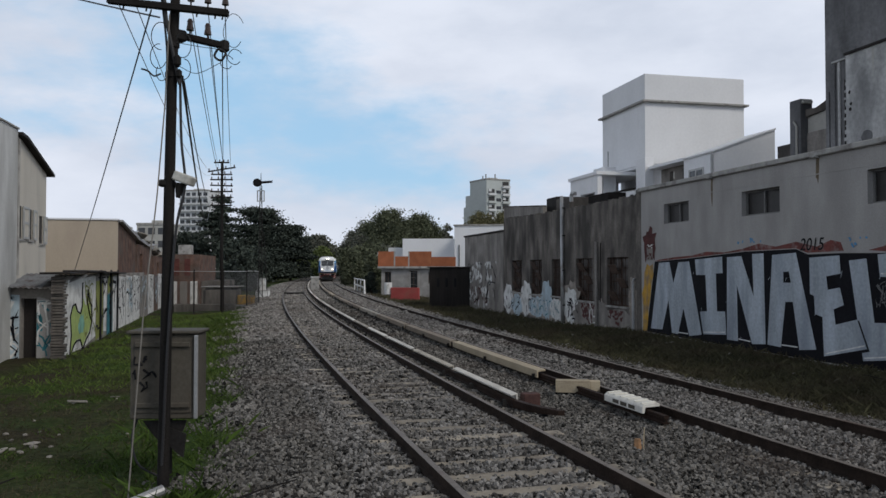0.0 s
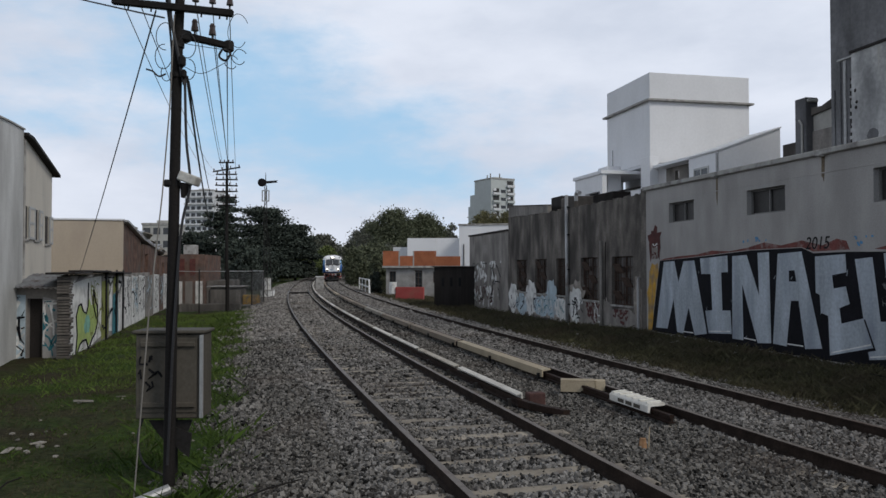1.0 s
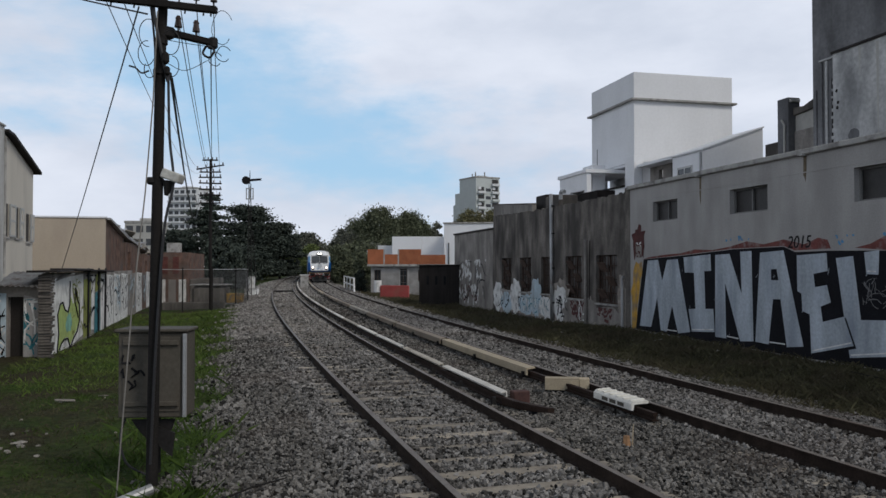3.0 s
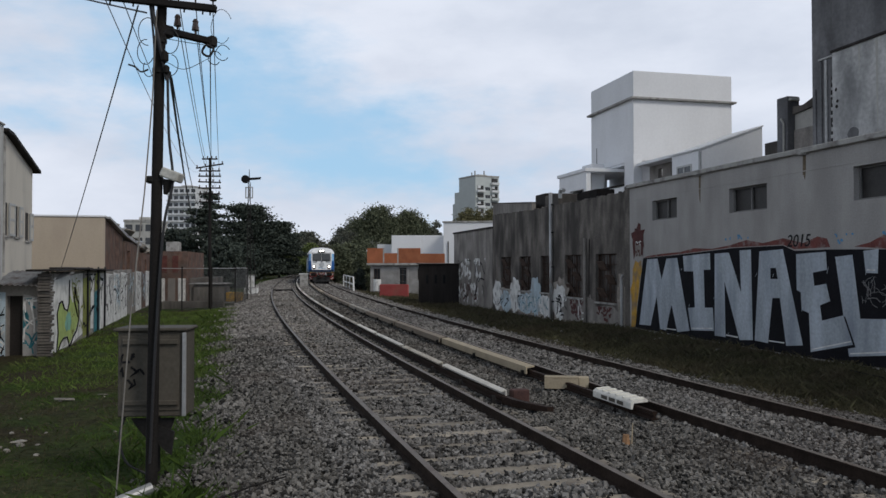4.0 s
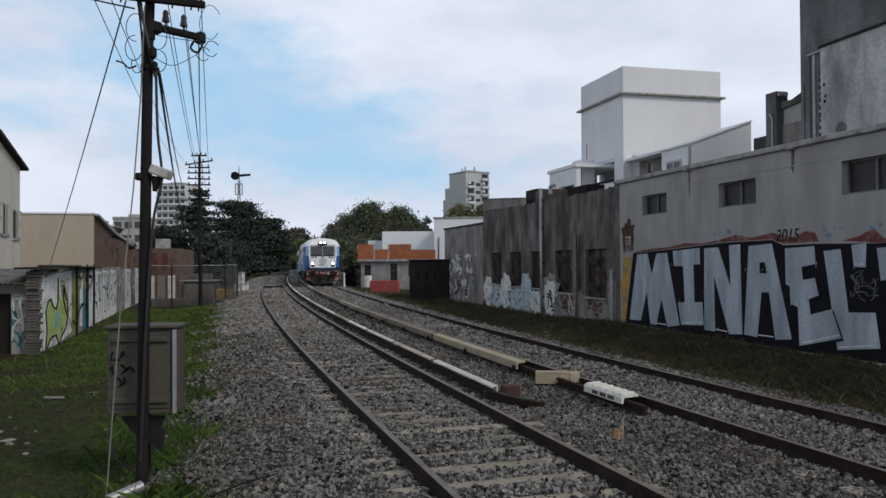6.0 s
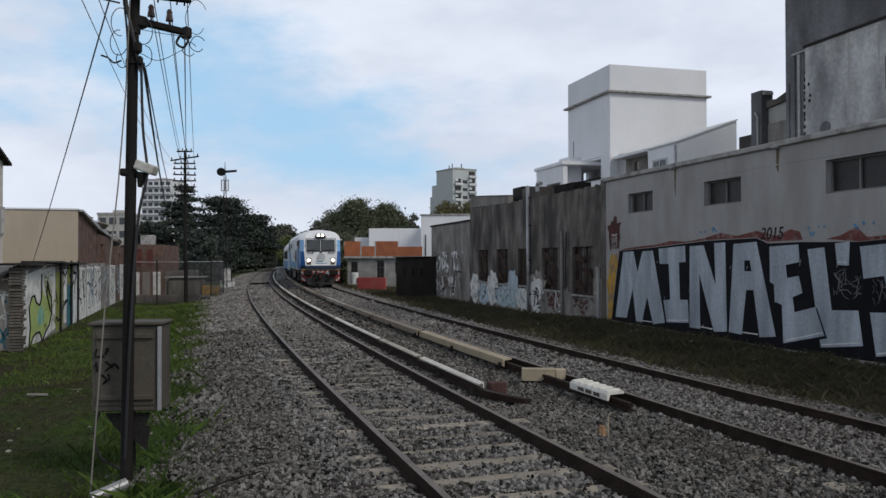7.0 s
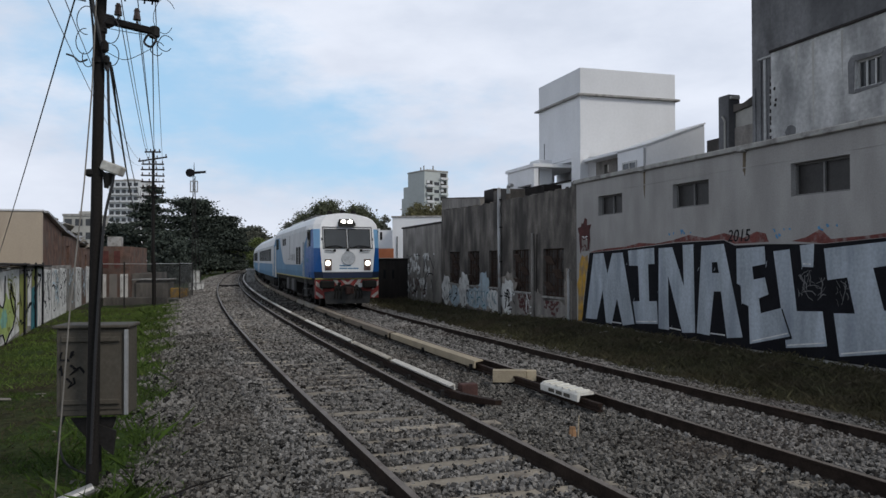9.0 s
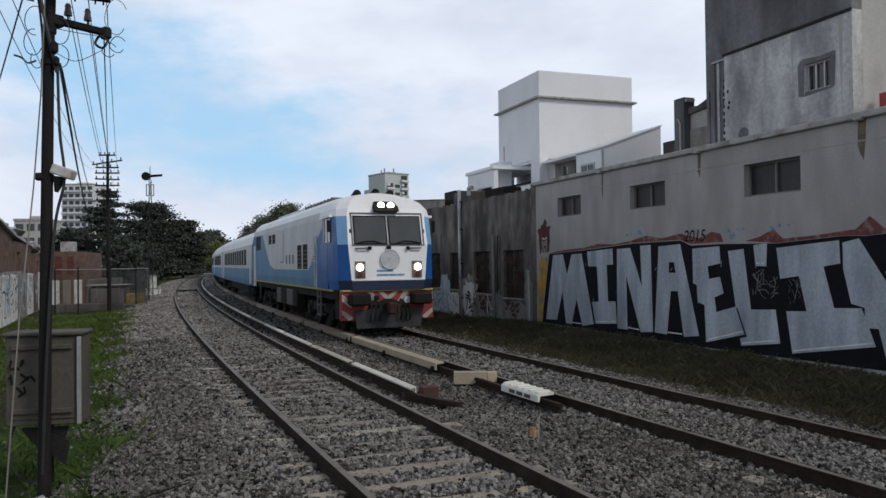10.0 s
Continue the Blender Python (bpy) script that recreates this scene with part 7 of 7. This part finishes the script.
for i, (x0, x1, z) in enumerate(((-0.36, -0.10, 1.80), (-0.08, 0.12, 1.80), (-0.36, -0.02, 1.68), (0.0, 0.22, 1.68), (0.24, 0.46, 1.68))):
    facing("lettering_bar", quad(x0, x1, z, z + 0.05), 0.006, 0.004, M_TMID, loco, "blue bar of small lettering")
# striped pilot below the nose
pilot = part("pilot", box((-1.37, 0.12, 0.42), (1.37, 0.40, 1.235), bevel=0.02), M_TRED, loco, "red and white chevron striped pilot plate")
for sx in (-1, 1):
    for pts in ([(0.0, 1.10), (0.0, 0.93), (0.30, 1.225), (0.16, 1.225)], [(0.22, 0.88), (0.38, 0.84), (0.62, 1.225), (0.46, 1.225)], [(1.08, 0.76), (1.355, 0.98), (1.355, 1.18), (1.08, 0.94)],
                [(1.05, 0.46), (1.16, 0.43), (1.355, 0.60), (1.355, 0.74), (1.05, 0.52)]):
        b = bmesh.new()
        b.faces.new([b.verts.new((sx * x, 0.114, z)) for x, z in pts])
        for v in b.faces[:]:
            if v.normal.y > 0:
                v.normal_flip()
        bmesh.ops.solidify(b, geom=b.faces[:], thickness=0.004)
        part("stripe", b, M_TSTRIPE, pilot, "white diagonal stripe")
part("sill_line", box((-1.36, 0.06, 1.238), (1.36, 0.4, 1.286), bevel=0.01), M_TYELLOW, loco, "thin yellow line")
for sx in (-1, 1):
    part("buffer", box((sx * 0.91 - 0.29, -0.34, 0.86), (sx * 0.91 + 0.29, 0.118, 1.19), bevel=0.05), M_TBLACK, loco, "black box buffer")
    part("pilot_bracket", plate([(sx * 0.25, 0.72), (sx * 0.60, 0.70), (sx * 0.56, 0.95), (sx * 0.35, 1.02)], 0.05, y=0.10), M_IRON, loco)
    for i, x in enumerate((0.30, 0.44, 0.55)):
        part("brake_hose", tube(eased([(sx * x, 0.10, 0.86), (sx * x, -0.12, 0.80), (sx * (x + 0.03), -0.16, 0.60), (sx * (x + 0.02 * i), -0.06, 0.42)], 4), 0.026), M_TBLACK, loco)
part("grimy_plate", plate([(-0.30, 0.70), (0.30, 0.70), (0.34, 0.92), (0.12, 1.02), (-0.12, 1.02), (-0.34, 0.92)], 0.03, y=0.11), M_IRON, loco, "grimy drawgear plate")
part("snow_plough", plate([(-0.95, 0.20), (0.93, 0.20), (1.02, 0.70), (0.6, 0.74), (-0.6, 0.74), (-1.02, 0.70)], 0.06, y=0.06), M_PLOUGH, loco, "dark grey steel cow catcher")
bm = box((-0.13, -0.40, 0.66), (0.13, 0.2, 0.92), bevel=0.04)
box((-0.18, -0.56, 0.60), (0.06, -0.36, 0.94), bm, 0.05)
box((0.06, -0.52, 0.64), (0.17, -0.4, 0.90), bm, 0.03)
part("coupler", bm, mat("rusty_coupler", (0.05, 0.022, 0.018), 0.8, 0.3, var=0.3), loco, "rusty knuckle coupler")
part("horn_pipe", tube([(0.55, 0.10, 0.98), (0.55, 0.02, 0.98)], 0.10, sides=12), M_TCREST, loco)
part("jumper_socket", box((-0.42, 0.02, 0.98), (-0.28, 0.118, 1.12), bevel=0.02), M_TBLACK, loco)
for x, y, z in ((-0.58, 1.6, 3.97), (0.02, 1.7, 4.02), (0.50, 1.8, 3.99)):
    bm = tube([(x, y - 0.28, z + 0.16), (x, y - 0.10, z + 0.16), (x, y + 0.25, z + 0.14)], 0.13, sides=10, r_end=0.06)
    box((x - 0.06, y - 0.1, z - 0.12), (x + 0.06, y + 0.1, z + 0.06), bm)
    part("roof_horn", bm, M_TBLACK, loco, "black roof horn")

for sx in (-1, 1):
    def side(name, pts, material, lift=0.004, label="", parent=loco, thick=0.004):
        """A plate on the flank, outline (y, z)."""
        b = bmesh.new()
        o = [b.verts.new((sx * (1.50 + lift + thick), y, z)) for y, z in pts]
        i_ = [b.verts.new((sx * 1.47, y, z)) for y, z in pts]
        n = len(pts)
        f = b.faces.new(o)
        for q in range(n):
            b.faces.new((o[q], i_[q], i_[(q + 1) % n], o[(q + 1) % n]))
        bmesh.ops.recalc_face_normals(b, faces=b.faces[:])
        bmesh.ops.triangulate(b, faces=[f])
        return part(name, b, material, parent, label)

    side("flank_panel", [(1.25, 1.30), (2.5, 1.30), (2.62, 1.8), (2.55, 2.35), (2.25, 2.66), (1.8, 2.88), (1.25, 2.90)], M_TBLUE, 0.003, "deep blue flank")
    side("flank_panel", [(1.55, 2.91), (1.85, 2.90), (2.3, 2.68), (2.58, 2.37), (3.3, 2.42), (2.75, 2.82), (1.9, 3.12), (1.85, 3.38), (1.55, 3.38)], M_TMID, 0.005, "mid blue sweep behind the cab")
    side("flank_panel", [(4.3, 1.84), (11.6, 1.84), (12.6, 1.98), (13.2, 2.25), (14.2, 2.85), (15.0, 3.395), (1.95, 3.395), (2.0, 3.14), (2.84, 2.80), (3.5, 2.30), (3.8, 2.02)], M_TGREY, 0.003, "pale grey flank panel")
    cab = side("cab_window", quad(0.86, 1.62, 2.66, 3.36), M_TDARKGLASS, 0.012, "dark cab side window")
    side("window_hood", quad(0.72, 1.86, 3.385, 3.46), M_TWHITE, 0.07, "white hood over the cab window", cab)
    side("post", quad(1.20, 1.26, 2.66, 3.36), M_TCREST, 0.02, "", cab)
    side("post", quad(1.63, 1.71, 2.62, 3.38), M_TGREY, 0.03, "", cab)
    part("mirror", box((sx * 1.60 - 0.05, 0.62, 2.95), (sx * 1.60 + 0.05, 0.70, 3.3), bevel=0.02), M_TBLACK, cab)
    for y0 in (2.62, 2.95):
        part("handrail", tube([(sx * 1.56, y0, 1.35), (sx * 1.56, y0, 2.9)], 0.018), M_TCREST, loco)
    for i in range(7):
        side("vent_slot", quad(3.02, 3.5, 2.12 + i * 0.085, 2.16 + i * 0.085), M_TSTRIPE, 0.008)
    for y0, y1, z0, z1 in ((4.35, 5.15, 1.87, 2.70), (5.4, 6.2, 1.87, 2.70), (11.25, 12.05, 2.90, 3.28), (12.3, 13.1, 2.90, 3.28)):
        gr = side("grille", quad(y0, y1, z0, z1), M_TBLACK, 0.010, "black louvred grille")
        for i in range(int((z1 - z0) / 0.14)):
            side("louvre", quad(y0 + 0.03, y1 - 0.03, z0 + 0.05 + i * 0.14, z0 + 0.08 + i * 0.14), M_TRUBBER, 0.016, "", gr)
    for i in range(3):
        side("access_slot", quad(6.95 + i * 0.72, 7.2 + i * 0.72, 2.05, 2.38), M_TRUBBER, 0.008)
    side("door_seam", quad(9.2, 9.30, 2.12, 3.34), M_TRUBBER, 0.008)
    side("door_seam", quad(9.30, 9.98, 2.10, 2.14), M_TRUBBER, 0.008)
    part("side_ladder", tube([(sx * 1.53, 2.82, 1.30), (sx * 1.53, 2.82, 1.75)], 0.02), M_TSTRIPE, loco)
    side("cab_window", quad(15.7, 17.2, 2.72, 3.35), M_TDARKGLASS, 0.012, "dark rear cab window")
    side("rear_flank", quad(17.5, 18.08, 1.0, 2.95), M_TSTRIPE, 0.03, "white rear edge")
    side("lettering_bar", quad(1.35, 2.05, 1.98, 2.14), M_TMID, 0.008, "faint light lettering bar")
    part("sill_line", box((sx * 1.47 - 0.03, 0.75, 1.238), (sx * 1.47 + 0.03, 18.08, 1.286)), M_TYELLOW, loco)
    part("skirt", box((sx * 1.33 - 0.03, 0.42, 0.45), (sx * 1.33 + 0.03, 0.95, 1.235), bevel=0.01), M_TBLACK, loco)
    for z in (0.45, 0.75, 1.0):
        part("step", box((sx * 1.40 - 0.1, 2.45, z), (sx * 1.40 + 0.1, 2.95, z + 0.04), bevel=0.01), M_TRUBBER, loco)
    for y0 in (2.45, 2.95, 16.2):
        part("step_hanger", box((sx * 1.46 - 0.02, y0 - 0.04, 0.42), (sx * 1.46 + 0.02, y0 + 0.04, 1.235)), M_TRUBBER, loco)
    for i, (y0, y1) in enumerate(((6.7, 7.6), (7.7, 9.0), (9.1, 10.3), (10.4, 11.4))):
        part("battery_box", box((sx * 1.28 - 0.16, y0, 0.50), (sx * 1.28 + 0.16, y1, 1.10), bevel=0.03), M_TRUBBER if i % 2 else M_TBLACK, loco)
part("fuel_tank", box((-1.1, 6.8, 0.30), (1.1, 11.2, 1.1), bevel=0.08), M_TBLACK, loco)
part("underframe", box((-1.4, 0.42, 1.0), (1.4, 18.0, 1.285)), M_TBLACK, loco)
part("roof_hatch", box((-0.8, 6, 4.05), (0.8, 15, 4.20), bevel=0.05), M_TGREY, loco)
for i in range(9):
    part("roof_rib", box((-0.95, 3.2 + i * 0.55, 4.05), (0.95, 3.3 + i * 0.55, 4.17), bevel=0.02), M_TRUBBER, loco)
loco_wheels = bogie(loco, 3.6, 3, 0.52) + bogie(loco, 14.4, 3, 0.52)


# ---- coaches ----
C_HALF = [(1.46, 0.96), (1.52, 1.25), (1.52, 3.05), (1.44, 3.45), (1.18, 3.74), (0.65, 3.92), (0.0, 3.98)]
C_OUT = C_HALF + [(-x, z) for x, z in C_HALF[-2::-1]]
COACH_LEN = 24.2


def coach_body():
    car = thing("passenger_coach", Matrix(), "blue and pale grey passenger coach with dark windows", "coach", "coaches behind the locomotive")
    b = bmesh.new()
    rr = [[b.verts.new((x, y, z)) for x, z in C_OUT] for y in (0.0, COACH_LEN - 0.5)]
    n = len(C_OUT)
    for i in range(n):
        f = b.faces.new((rr[0][i], rr[0][(i + 1) % n], rr[1][(i + 1) % n], rr[1][i]))
        zc = (C_OUT[i][1] + C_OUT[(i + 1) % n][1]) / 2
        f.material_index = 0 if zc > 3.0 else 2 if i == n - 1 else 1
    for r in rr:
        b.faces.new(r).material_index = 1
    bmesh.ops.recalc_face_normals(b, faces=b.faces[:])
    part("body", b, [M_TWHITE, M_TMID, M_TBLACK], car)
    for sx in (-1, 1):
        part("upper_band", box((sx * 1.525 - 0.006, 0.3, 1.84), (sx * 1.525 + 0.006, COACH_LEN - 0.8, 3.04)), M_TGREY, car)
        for i in range(11):
            y = 3.4 + i * 1.65
            w_ = part("window", box((sx * 1.535 - 0.006, y, 2.02), (sx * 1.535 + 0.006, y + 1.2, 2.86)), M_TSHEENGLASS, car)
            part("post", box((sx * 1.54 - 0.01, y + 0.6, 2.02), (sx * 1.54 + 0.01, y + 0.65, 2.82)), M_TRUBBER, w_)
        for y in (0.7, COACH_LEN - 2.0):
            part("door", box((sx * 1.53 - 0.01, y, 1.05), (sx * 1.53 + 0.01, y + 0.85, 2.95)), M_TGREY, car, "pale grey door")
    part("underframe", box((-1.2, 5.5, 0.45), (1.2, 19, 0.98), bevel=0.05), M_TBLACK, car)
    part("gangway", box((-0.6, -0.28, 1.1), (0.6, -0.004, 3.3), bevel=0.04), M_TRUBBER, car)
    part("roof_vent", box((-0.5, 3, 3.9), (0.5, 8, 4.05), bevel=0.04), M_TGREY, car)
    bogie(car, 3.6, 2, 0.46)
    bogie(car, COACH_LEN - 4.1, 2, 0.46)
    return car


coaches = [coach_body()]
for i in range(3):
    coaches.append(copy_thing(coaches[0], Matrix()))


# ---- loose stones of the ballast ----
def scatter_stones(name, label, s0, s1, n0, n1, density, size, seed, material):
    rnd = np.random.RandomState(seed)
    count = int((s1 - s0) * (n1 - n0) * density)
    s = rnd.uniform(s0, s1, count)
    n = rnd.uniform(n0, n1, count)
    h = np.interp(s, LINE_S, LINE_H)
    x = np.interp(s, LINE_S, LINE_X) + n * np.cos(h)
    y = np.interp(s, LINE_S, LINE_Y) - n * np.sin(h)
    # keep the rails clear, and let the bed run out raggedly at its edges
    clear = np.ones(count, bool)
    for rail_n in (-0.873, 0.873, GAP - 0.873, GAP + 0.873):
        clear &= np.abs(n - rail_n) > 0.085
    ragged = 0.35 * np.sin(s * 1.7) + 0.25 * np.sin(s * 4.1 + 1) + rnd.normal(0, 0.22, count)
    clear &= (n > -3.0 + ragged) & (n < 6.65 + 0.6 * ragged)
    # thinner over the sleepers of the near track
    over = (np.abs(n) < 1.25) & (np.abs(((s + 19.7) % 0.62) - 0.31) > 0.20) & (np.sin(s * 0.9) + 0.6 * np.sin(s * 2.3 + n * 2) - 0.5 * n > -0.5)
    clear &= ~(over & (rnd.uniform(0, 1, count) < 0.9))
    x, y, z = x[clear], y[clear], lie_all(s[clear], n[clear])
    m = len(x)
    base = np.array([(-1, -1, -1), (1, -1, -1), (1, 1, -1), (-1, 1, -1), (-1, -1, 1), (1, -1, 1), (1, 1, 1), (-1, 1, 1)], float)
    v = base[None] * (1 + rnd.uniform(-0.45, 0.25, (m, 8, 3)))
    v[:, 4:, :2] *= rnd.uniform(0.45, 0.9, (m, 1, 1))
    v *= (size * rnd.gamma(6, 1 / 6, (m, 1, 1)).clip(0.35, 2.2)) * 0.5
    v[:, :, 2] *= 0.95
    a, t = rnd.uniform(0, math.tau, m), rnd.normal(0, 0.7, m)
    ca, sa, ct, st = np.cos(a)[:, None], np.sin(a)[:, None], np.cos(t)[:, None], np.sin(t)[:, None]
    vy, vz = v[:, :, 1] * ct - v[:, :, 2] * st, v[:, :, 1] * st + v[:, :, 2] * ct
    vx = v[:, :, 0]
    px, py = vx * ca - vy * sa, vx * sa + vy * ca
    lift = rnd.uniform(-0.016, 0.026, m) + size * 0.12
    verts = np.stack([px + x[:, None], py + y[:, None], vz + (z + lift)[:, None]], 2).reshape(-1, 3)
    quads = np.array([(4, 5, 6, 7), (0, 1, 5, 4), (1, 2, 6, 5), (2, 3, 7, 6), (3, 0, 4, 7)])
    faces = (quads[None] + (np.arange(m) * 8)[:, None, None]).reshape(-1, 4)
    ob = raw(name, verts.tolist(), faces.tolist(), material)
    return tagged(ob, label, "ballast", kind="stuff")


for i, (n0, n1, mt, tone) in enumerate(((-3.9, -1.7, M_STONEDARK, "dirty grey"), (-1.7, 1.05, M_STONE, "grey"), (1.05, 3.15, M_STONEDARK, "oily dark"), (3.15, 7.2, M_STONE, "pale grey"))):
    scatter_stones("ballast", f"loose {tone} crushed stone ballast close by", 5.5, 14.0, n0, n1, 1350, 0.031, 1 + i, mt)
    scatter_stones("ballast", f"loose {tone} crushed stone ballast", 14.0, 26.0, n0, n1, 520, 0.041, 41 + i, mt)
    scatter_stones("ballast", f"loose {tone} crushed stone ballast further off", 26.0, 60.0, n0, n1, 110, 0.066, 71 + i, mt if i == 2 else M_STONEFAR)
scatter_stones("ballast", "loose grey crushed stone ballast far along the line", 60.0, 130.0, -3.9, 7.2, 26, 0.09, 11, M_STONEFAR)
scatter_stones("ballast", "loose grey crushed stone ballast behind the camera", -10.0, 5.5, -3.9, 7.2, 120, 0.07, 10, M_STONE)


# ---- grass ----
def scatter_grass(name, label, s0, s1, n0, n1, density, tall, material, seed, patchy=0.0):
    rnd = np.random.RandomState(seed)
    count = int((s1 - s0) * (n1 - n0) * density)
    s, n = rnd.uniform(s0, s1, count), rnd.uniform(n0, n1, count)
    keep = np.ones(count, bool)
    if patchy:
        tufts = np.array([noise.noise(Vector((a * 0.9, b * 0.9, seed))) + 0.6 * noise.noise(Vector((a * 2.7, b * 2.7, seed))) for a, b in zip(s, n)])
        keep = tufts + rnd.normal(0, 0.25, count) + 0.20 * (n + 4.5) * (n < 0) > patchy - 0.75
    edge = rnd.normal(0, 0.2, count) + 0.3 * np.sin(s * 1.7)
    keep &= ((n < -2.95 + edge) | (n > 6.65 - edge))
    s, n = s[keep], n[keep]
    z = lie_all(s, n)
    h = np.interp(s, LINE_S, LINE_H)
    base = np.stack([np.interp(s, LINE_S, LINE_X) + n * np.cos(h), np.interp(s, LINE_S, LINE_Y) - n * np.sin(h), z - 0.02], 1)
    m = len(s)
    a = rnd.uniform(0, math.tau, m)
    ht = tall * rnd.gamma(5, 0.2, m).clip(0.3, 2.4)
    w = 0.004 + 0.05 * ht
    side = np.stack([np.cos(a), np.sin(a), np.zeros(m)], 1) * w[:, None]
    lean = np.stack([rnd.normal(0, 0.5, m), rnd.normal(0, 0.5, m), np.ones(m)], 1) * ht[:, None]
    v = np.stack([base - side, base + side, base + lean * 0.6 + side * 0.7, base + lean * np.array((1.4, 1.4, 1.0))], 1).reshape(-1, 3)
    ob = raw(name, v.tolist(), np.arange(m * 4).reshape(-1, 4).tolist(), material)
    return tagged(ob, label, "grass", kind="stuff")


scatter_grass("grass", "short green grass on the left bank", 5.5, 18, -9.0, -2.7, 1700, 0.045, M_GRASS, 1, 0.92)
scatter_grass("grass", "sparse dry grass over bare soil", 5.5, 20, -9.0, -3.6, 600, 0.035, M_GRASSDRY, 11, 0.0)
scatter_grass("grass", "short green grass further along the bank", 18, 46, -8.2, -2.6, 300, 0.07, M_GRASSPALE, 2, 0.1)
scatter_grass("grass", "tall grass tufts along the track edge", 4, 40, -4.3, -2.6, 60, 0.13, M_GRASS, 3, 0.5)
scatter_grass("grass", "rough dark grass below the grey wall", 8, 30, 6.2, 10.4, 600, 0.09, M_GRASSDRY, 4, 0.3)
scatter_grass("grass", "rough dark grass below the workshop wall", 30, 75, 6.2, 10.6, 130, 0.11, M_GRASSDRY, 5, 0.2)
scatter_grass("weeds", "tall green weeds round the pole foot", 6.6, 9.6, -5.2, -3.1, 220, 0.16, M_GRASS, 6, 0.5)

# ---- litter and small stones in the grass ----
rnd = random.Random(21)
rock = bmesh.new()
bmesh.ops.create_icosphere(rock, subdivisions=1, radius=1.0)
for v in rock.verts:
    v.co *= rnd.uniform(0.7, 1.15)
    v.co.z *= 0.6
first_rock = tagged(part("rubble_stone", rock, M_LITTER), "pale lump of rubble lying in the grass", "stone", "rubble in the grass")
SPOTS = [(13.9, -5.88, 0.07), (13.05, -5.58, 0.10), (12.95, -5.84, 0.08), (14.1, -5.73, 0.05), (13.85, -5.41, 0.05), (16.6, -5.71, 0.06), (17.2, -5.07, 0.05), (14.0, -6.17, 0.07), (12.6, -5.64, 0.09), (13.0, -5.35, 0.06), (13.3, -5.75, 0.05), (13.6, -6.0, 0.06),
         (15.05, -6.02, 0.05), (12.2, -5.2, 0.06), (9.6, -3.6, 0.05), (13.5, -4.4, 0.05), (12.4, -3.5, 0.05), (14.6, -3.4, 0.05), (10.8, -3.3, 0.06), (16.0, -3.8, 0.06), (19.5, -5.0, 0.07), (24, -4.2, 0.07), (22, 8.8, 0.10), (18.5, 9.3, 0.12), (15.2, 8.6, 0.08), (14.1, 9.0, 0.09), (26, 8.2, 0.10), (30, 9.0, 0.12)]
for i, (s, n, r) in enumerate(SPOTS):
    r *= 0.62
    m = on_line(s, n, lie(s, n) + r * 0.3) @ pose(0, 0, 0, 0, 0, 47 * i)
    if i == 0:
        first_rock.matrix_basis = m @ Matrix.Diagonal((r, r * 1.3, r, 1))
    else:
        o = first_rock.copy()
        scene.collection.objects.link(o)
        o.matrix_basis = m @ Matrix.Diagonal((r, r * 1.3, r, 1))
for i, (s, n, l) in enumerate(((16.6, -5.65, 0.34), (13.2, -5.62, 0.26), (17.3, -5.1, 0.18), (21.5, 9.3, 0.35), (12.7, -5.9, 0.2))):
    bm = box((-l / 2, -0.05, 0), (l / 2, 0.05, 0.02), bevel=0.004)
    o = tagged(part("litter", bm, M_LITTER), "crumpled pale scrap of litter on the ground", "litter", "scraps of litter")
    o.matrix_basis = on_line(s, n, lie(s, n) + 0.03) @ pose(0, 0, 0, 8, 6, 60 * i + 20)
for i, (s, n, l) in enumerate(((8.9, -2.6, 0.8), (10.8, -5.4, 0.35), (13.4, 9.2, 0.9))):
    o = tagged(part("stick", tube([(-l / 2, 0, 0), (0, 0.03, 0.03), (l / 2, -0.02, 0.05)], 0.014, sides=5, r_end=0.008), M_WOODDARK), "dark dead stick lying on the ground", "stick", "dead sticks")
    o.matrix_basis = on_line(s, n, lie(s, n) + 0.05) @ pose(0, 0, 0, 0, 0, 35 + 30 * i)


# ---- what moves ----
NOSE = [(0.0, 137.5), (1.0, 126.4), (2.0, 115.3), (2.7, 107.5), (3.8, 95.3), (4.5, 87.5), (5.5, 75.8), (7.0, 57.8), (7.5, 51.9), (8.0, 46.0), (8.5, 40.25), (9.0, 34.35), (9.5, 28.4), (10.0, 22.45)]


def nose(t):
    """Metres along the line at which the train's nose stands at t seconds."""
    return float(np.interp(t, [a for a, b in NOSE], [b for a, b in NOSE]))


def vehicle_pose(s, front, rear):
    """Both bogies on the second track; s is the vehicle's front end."""
    a, b = place(s + front, GAP, RAIL), place(s + rear, GAP, RAIL)
    d = (b - a).normalized()
    o = a - d * front
    return pose(o.x, o.y, o.z, 0, 0, -math.degrees(math.atan2(d.x, d.y)))


def motions():
    ts = [i * 0.5 for i in range(21)]
    walk(loco, [(t, vehicle_pose(nose(t), 3.6, 14.4)) for t in ts])
    for i, car in enumerate(coaches):
        walk(car, [(t, vehicle_pose(nose(t) + LOCO_LEN + 0.6 + COACH_LEN * i, 3.6, COACH_LEN - 4.1)) for t in ts])
    roll = [i / 15 for i in range(151)]
    for w_ in loco_wheels:
        x, y, z = w_.location
        walk(w_, [(t, pose(x, y, z, math.degrees((nose(0) - nose(t)) / 0.52))) for t in roll])


motions()
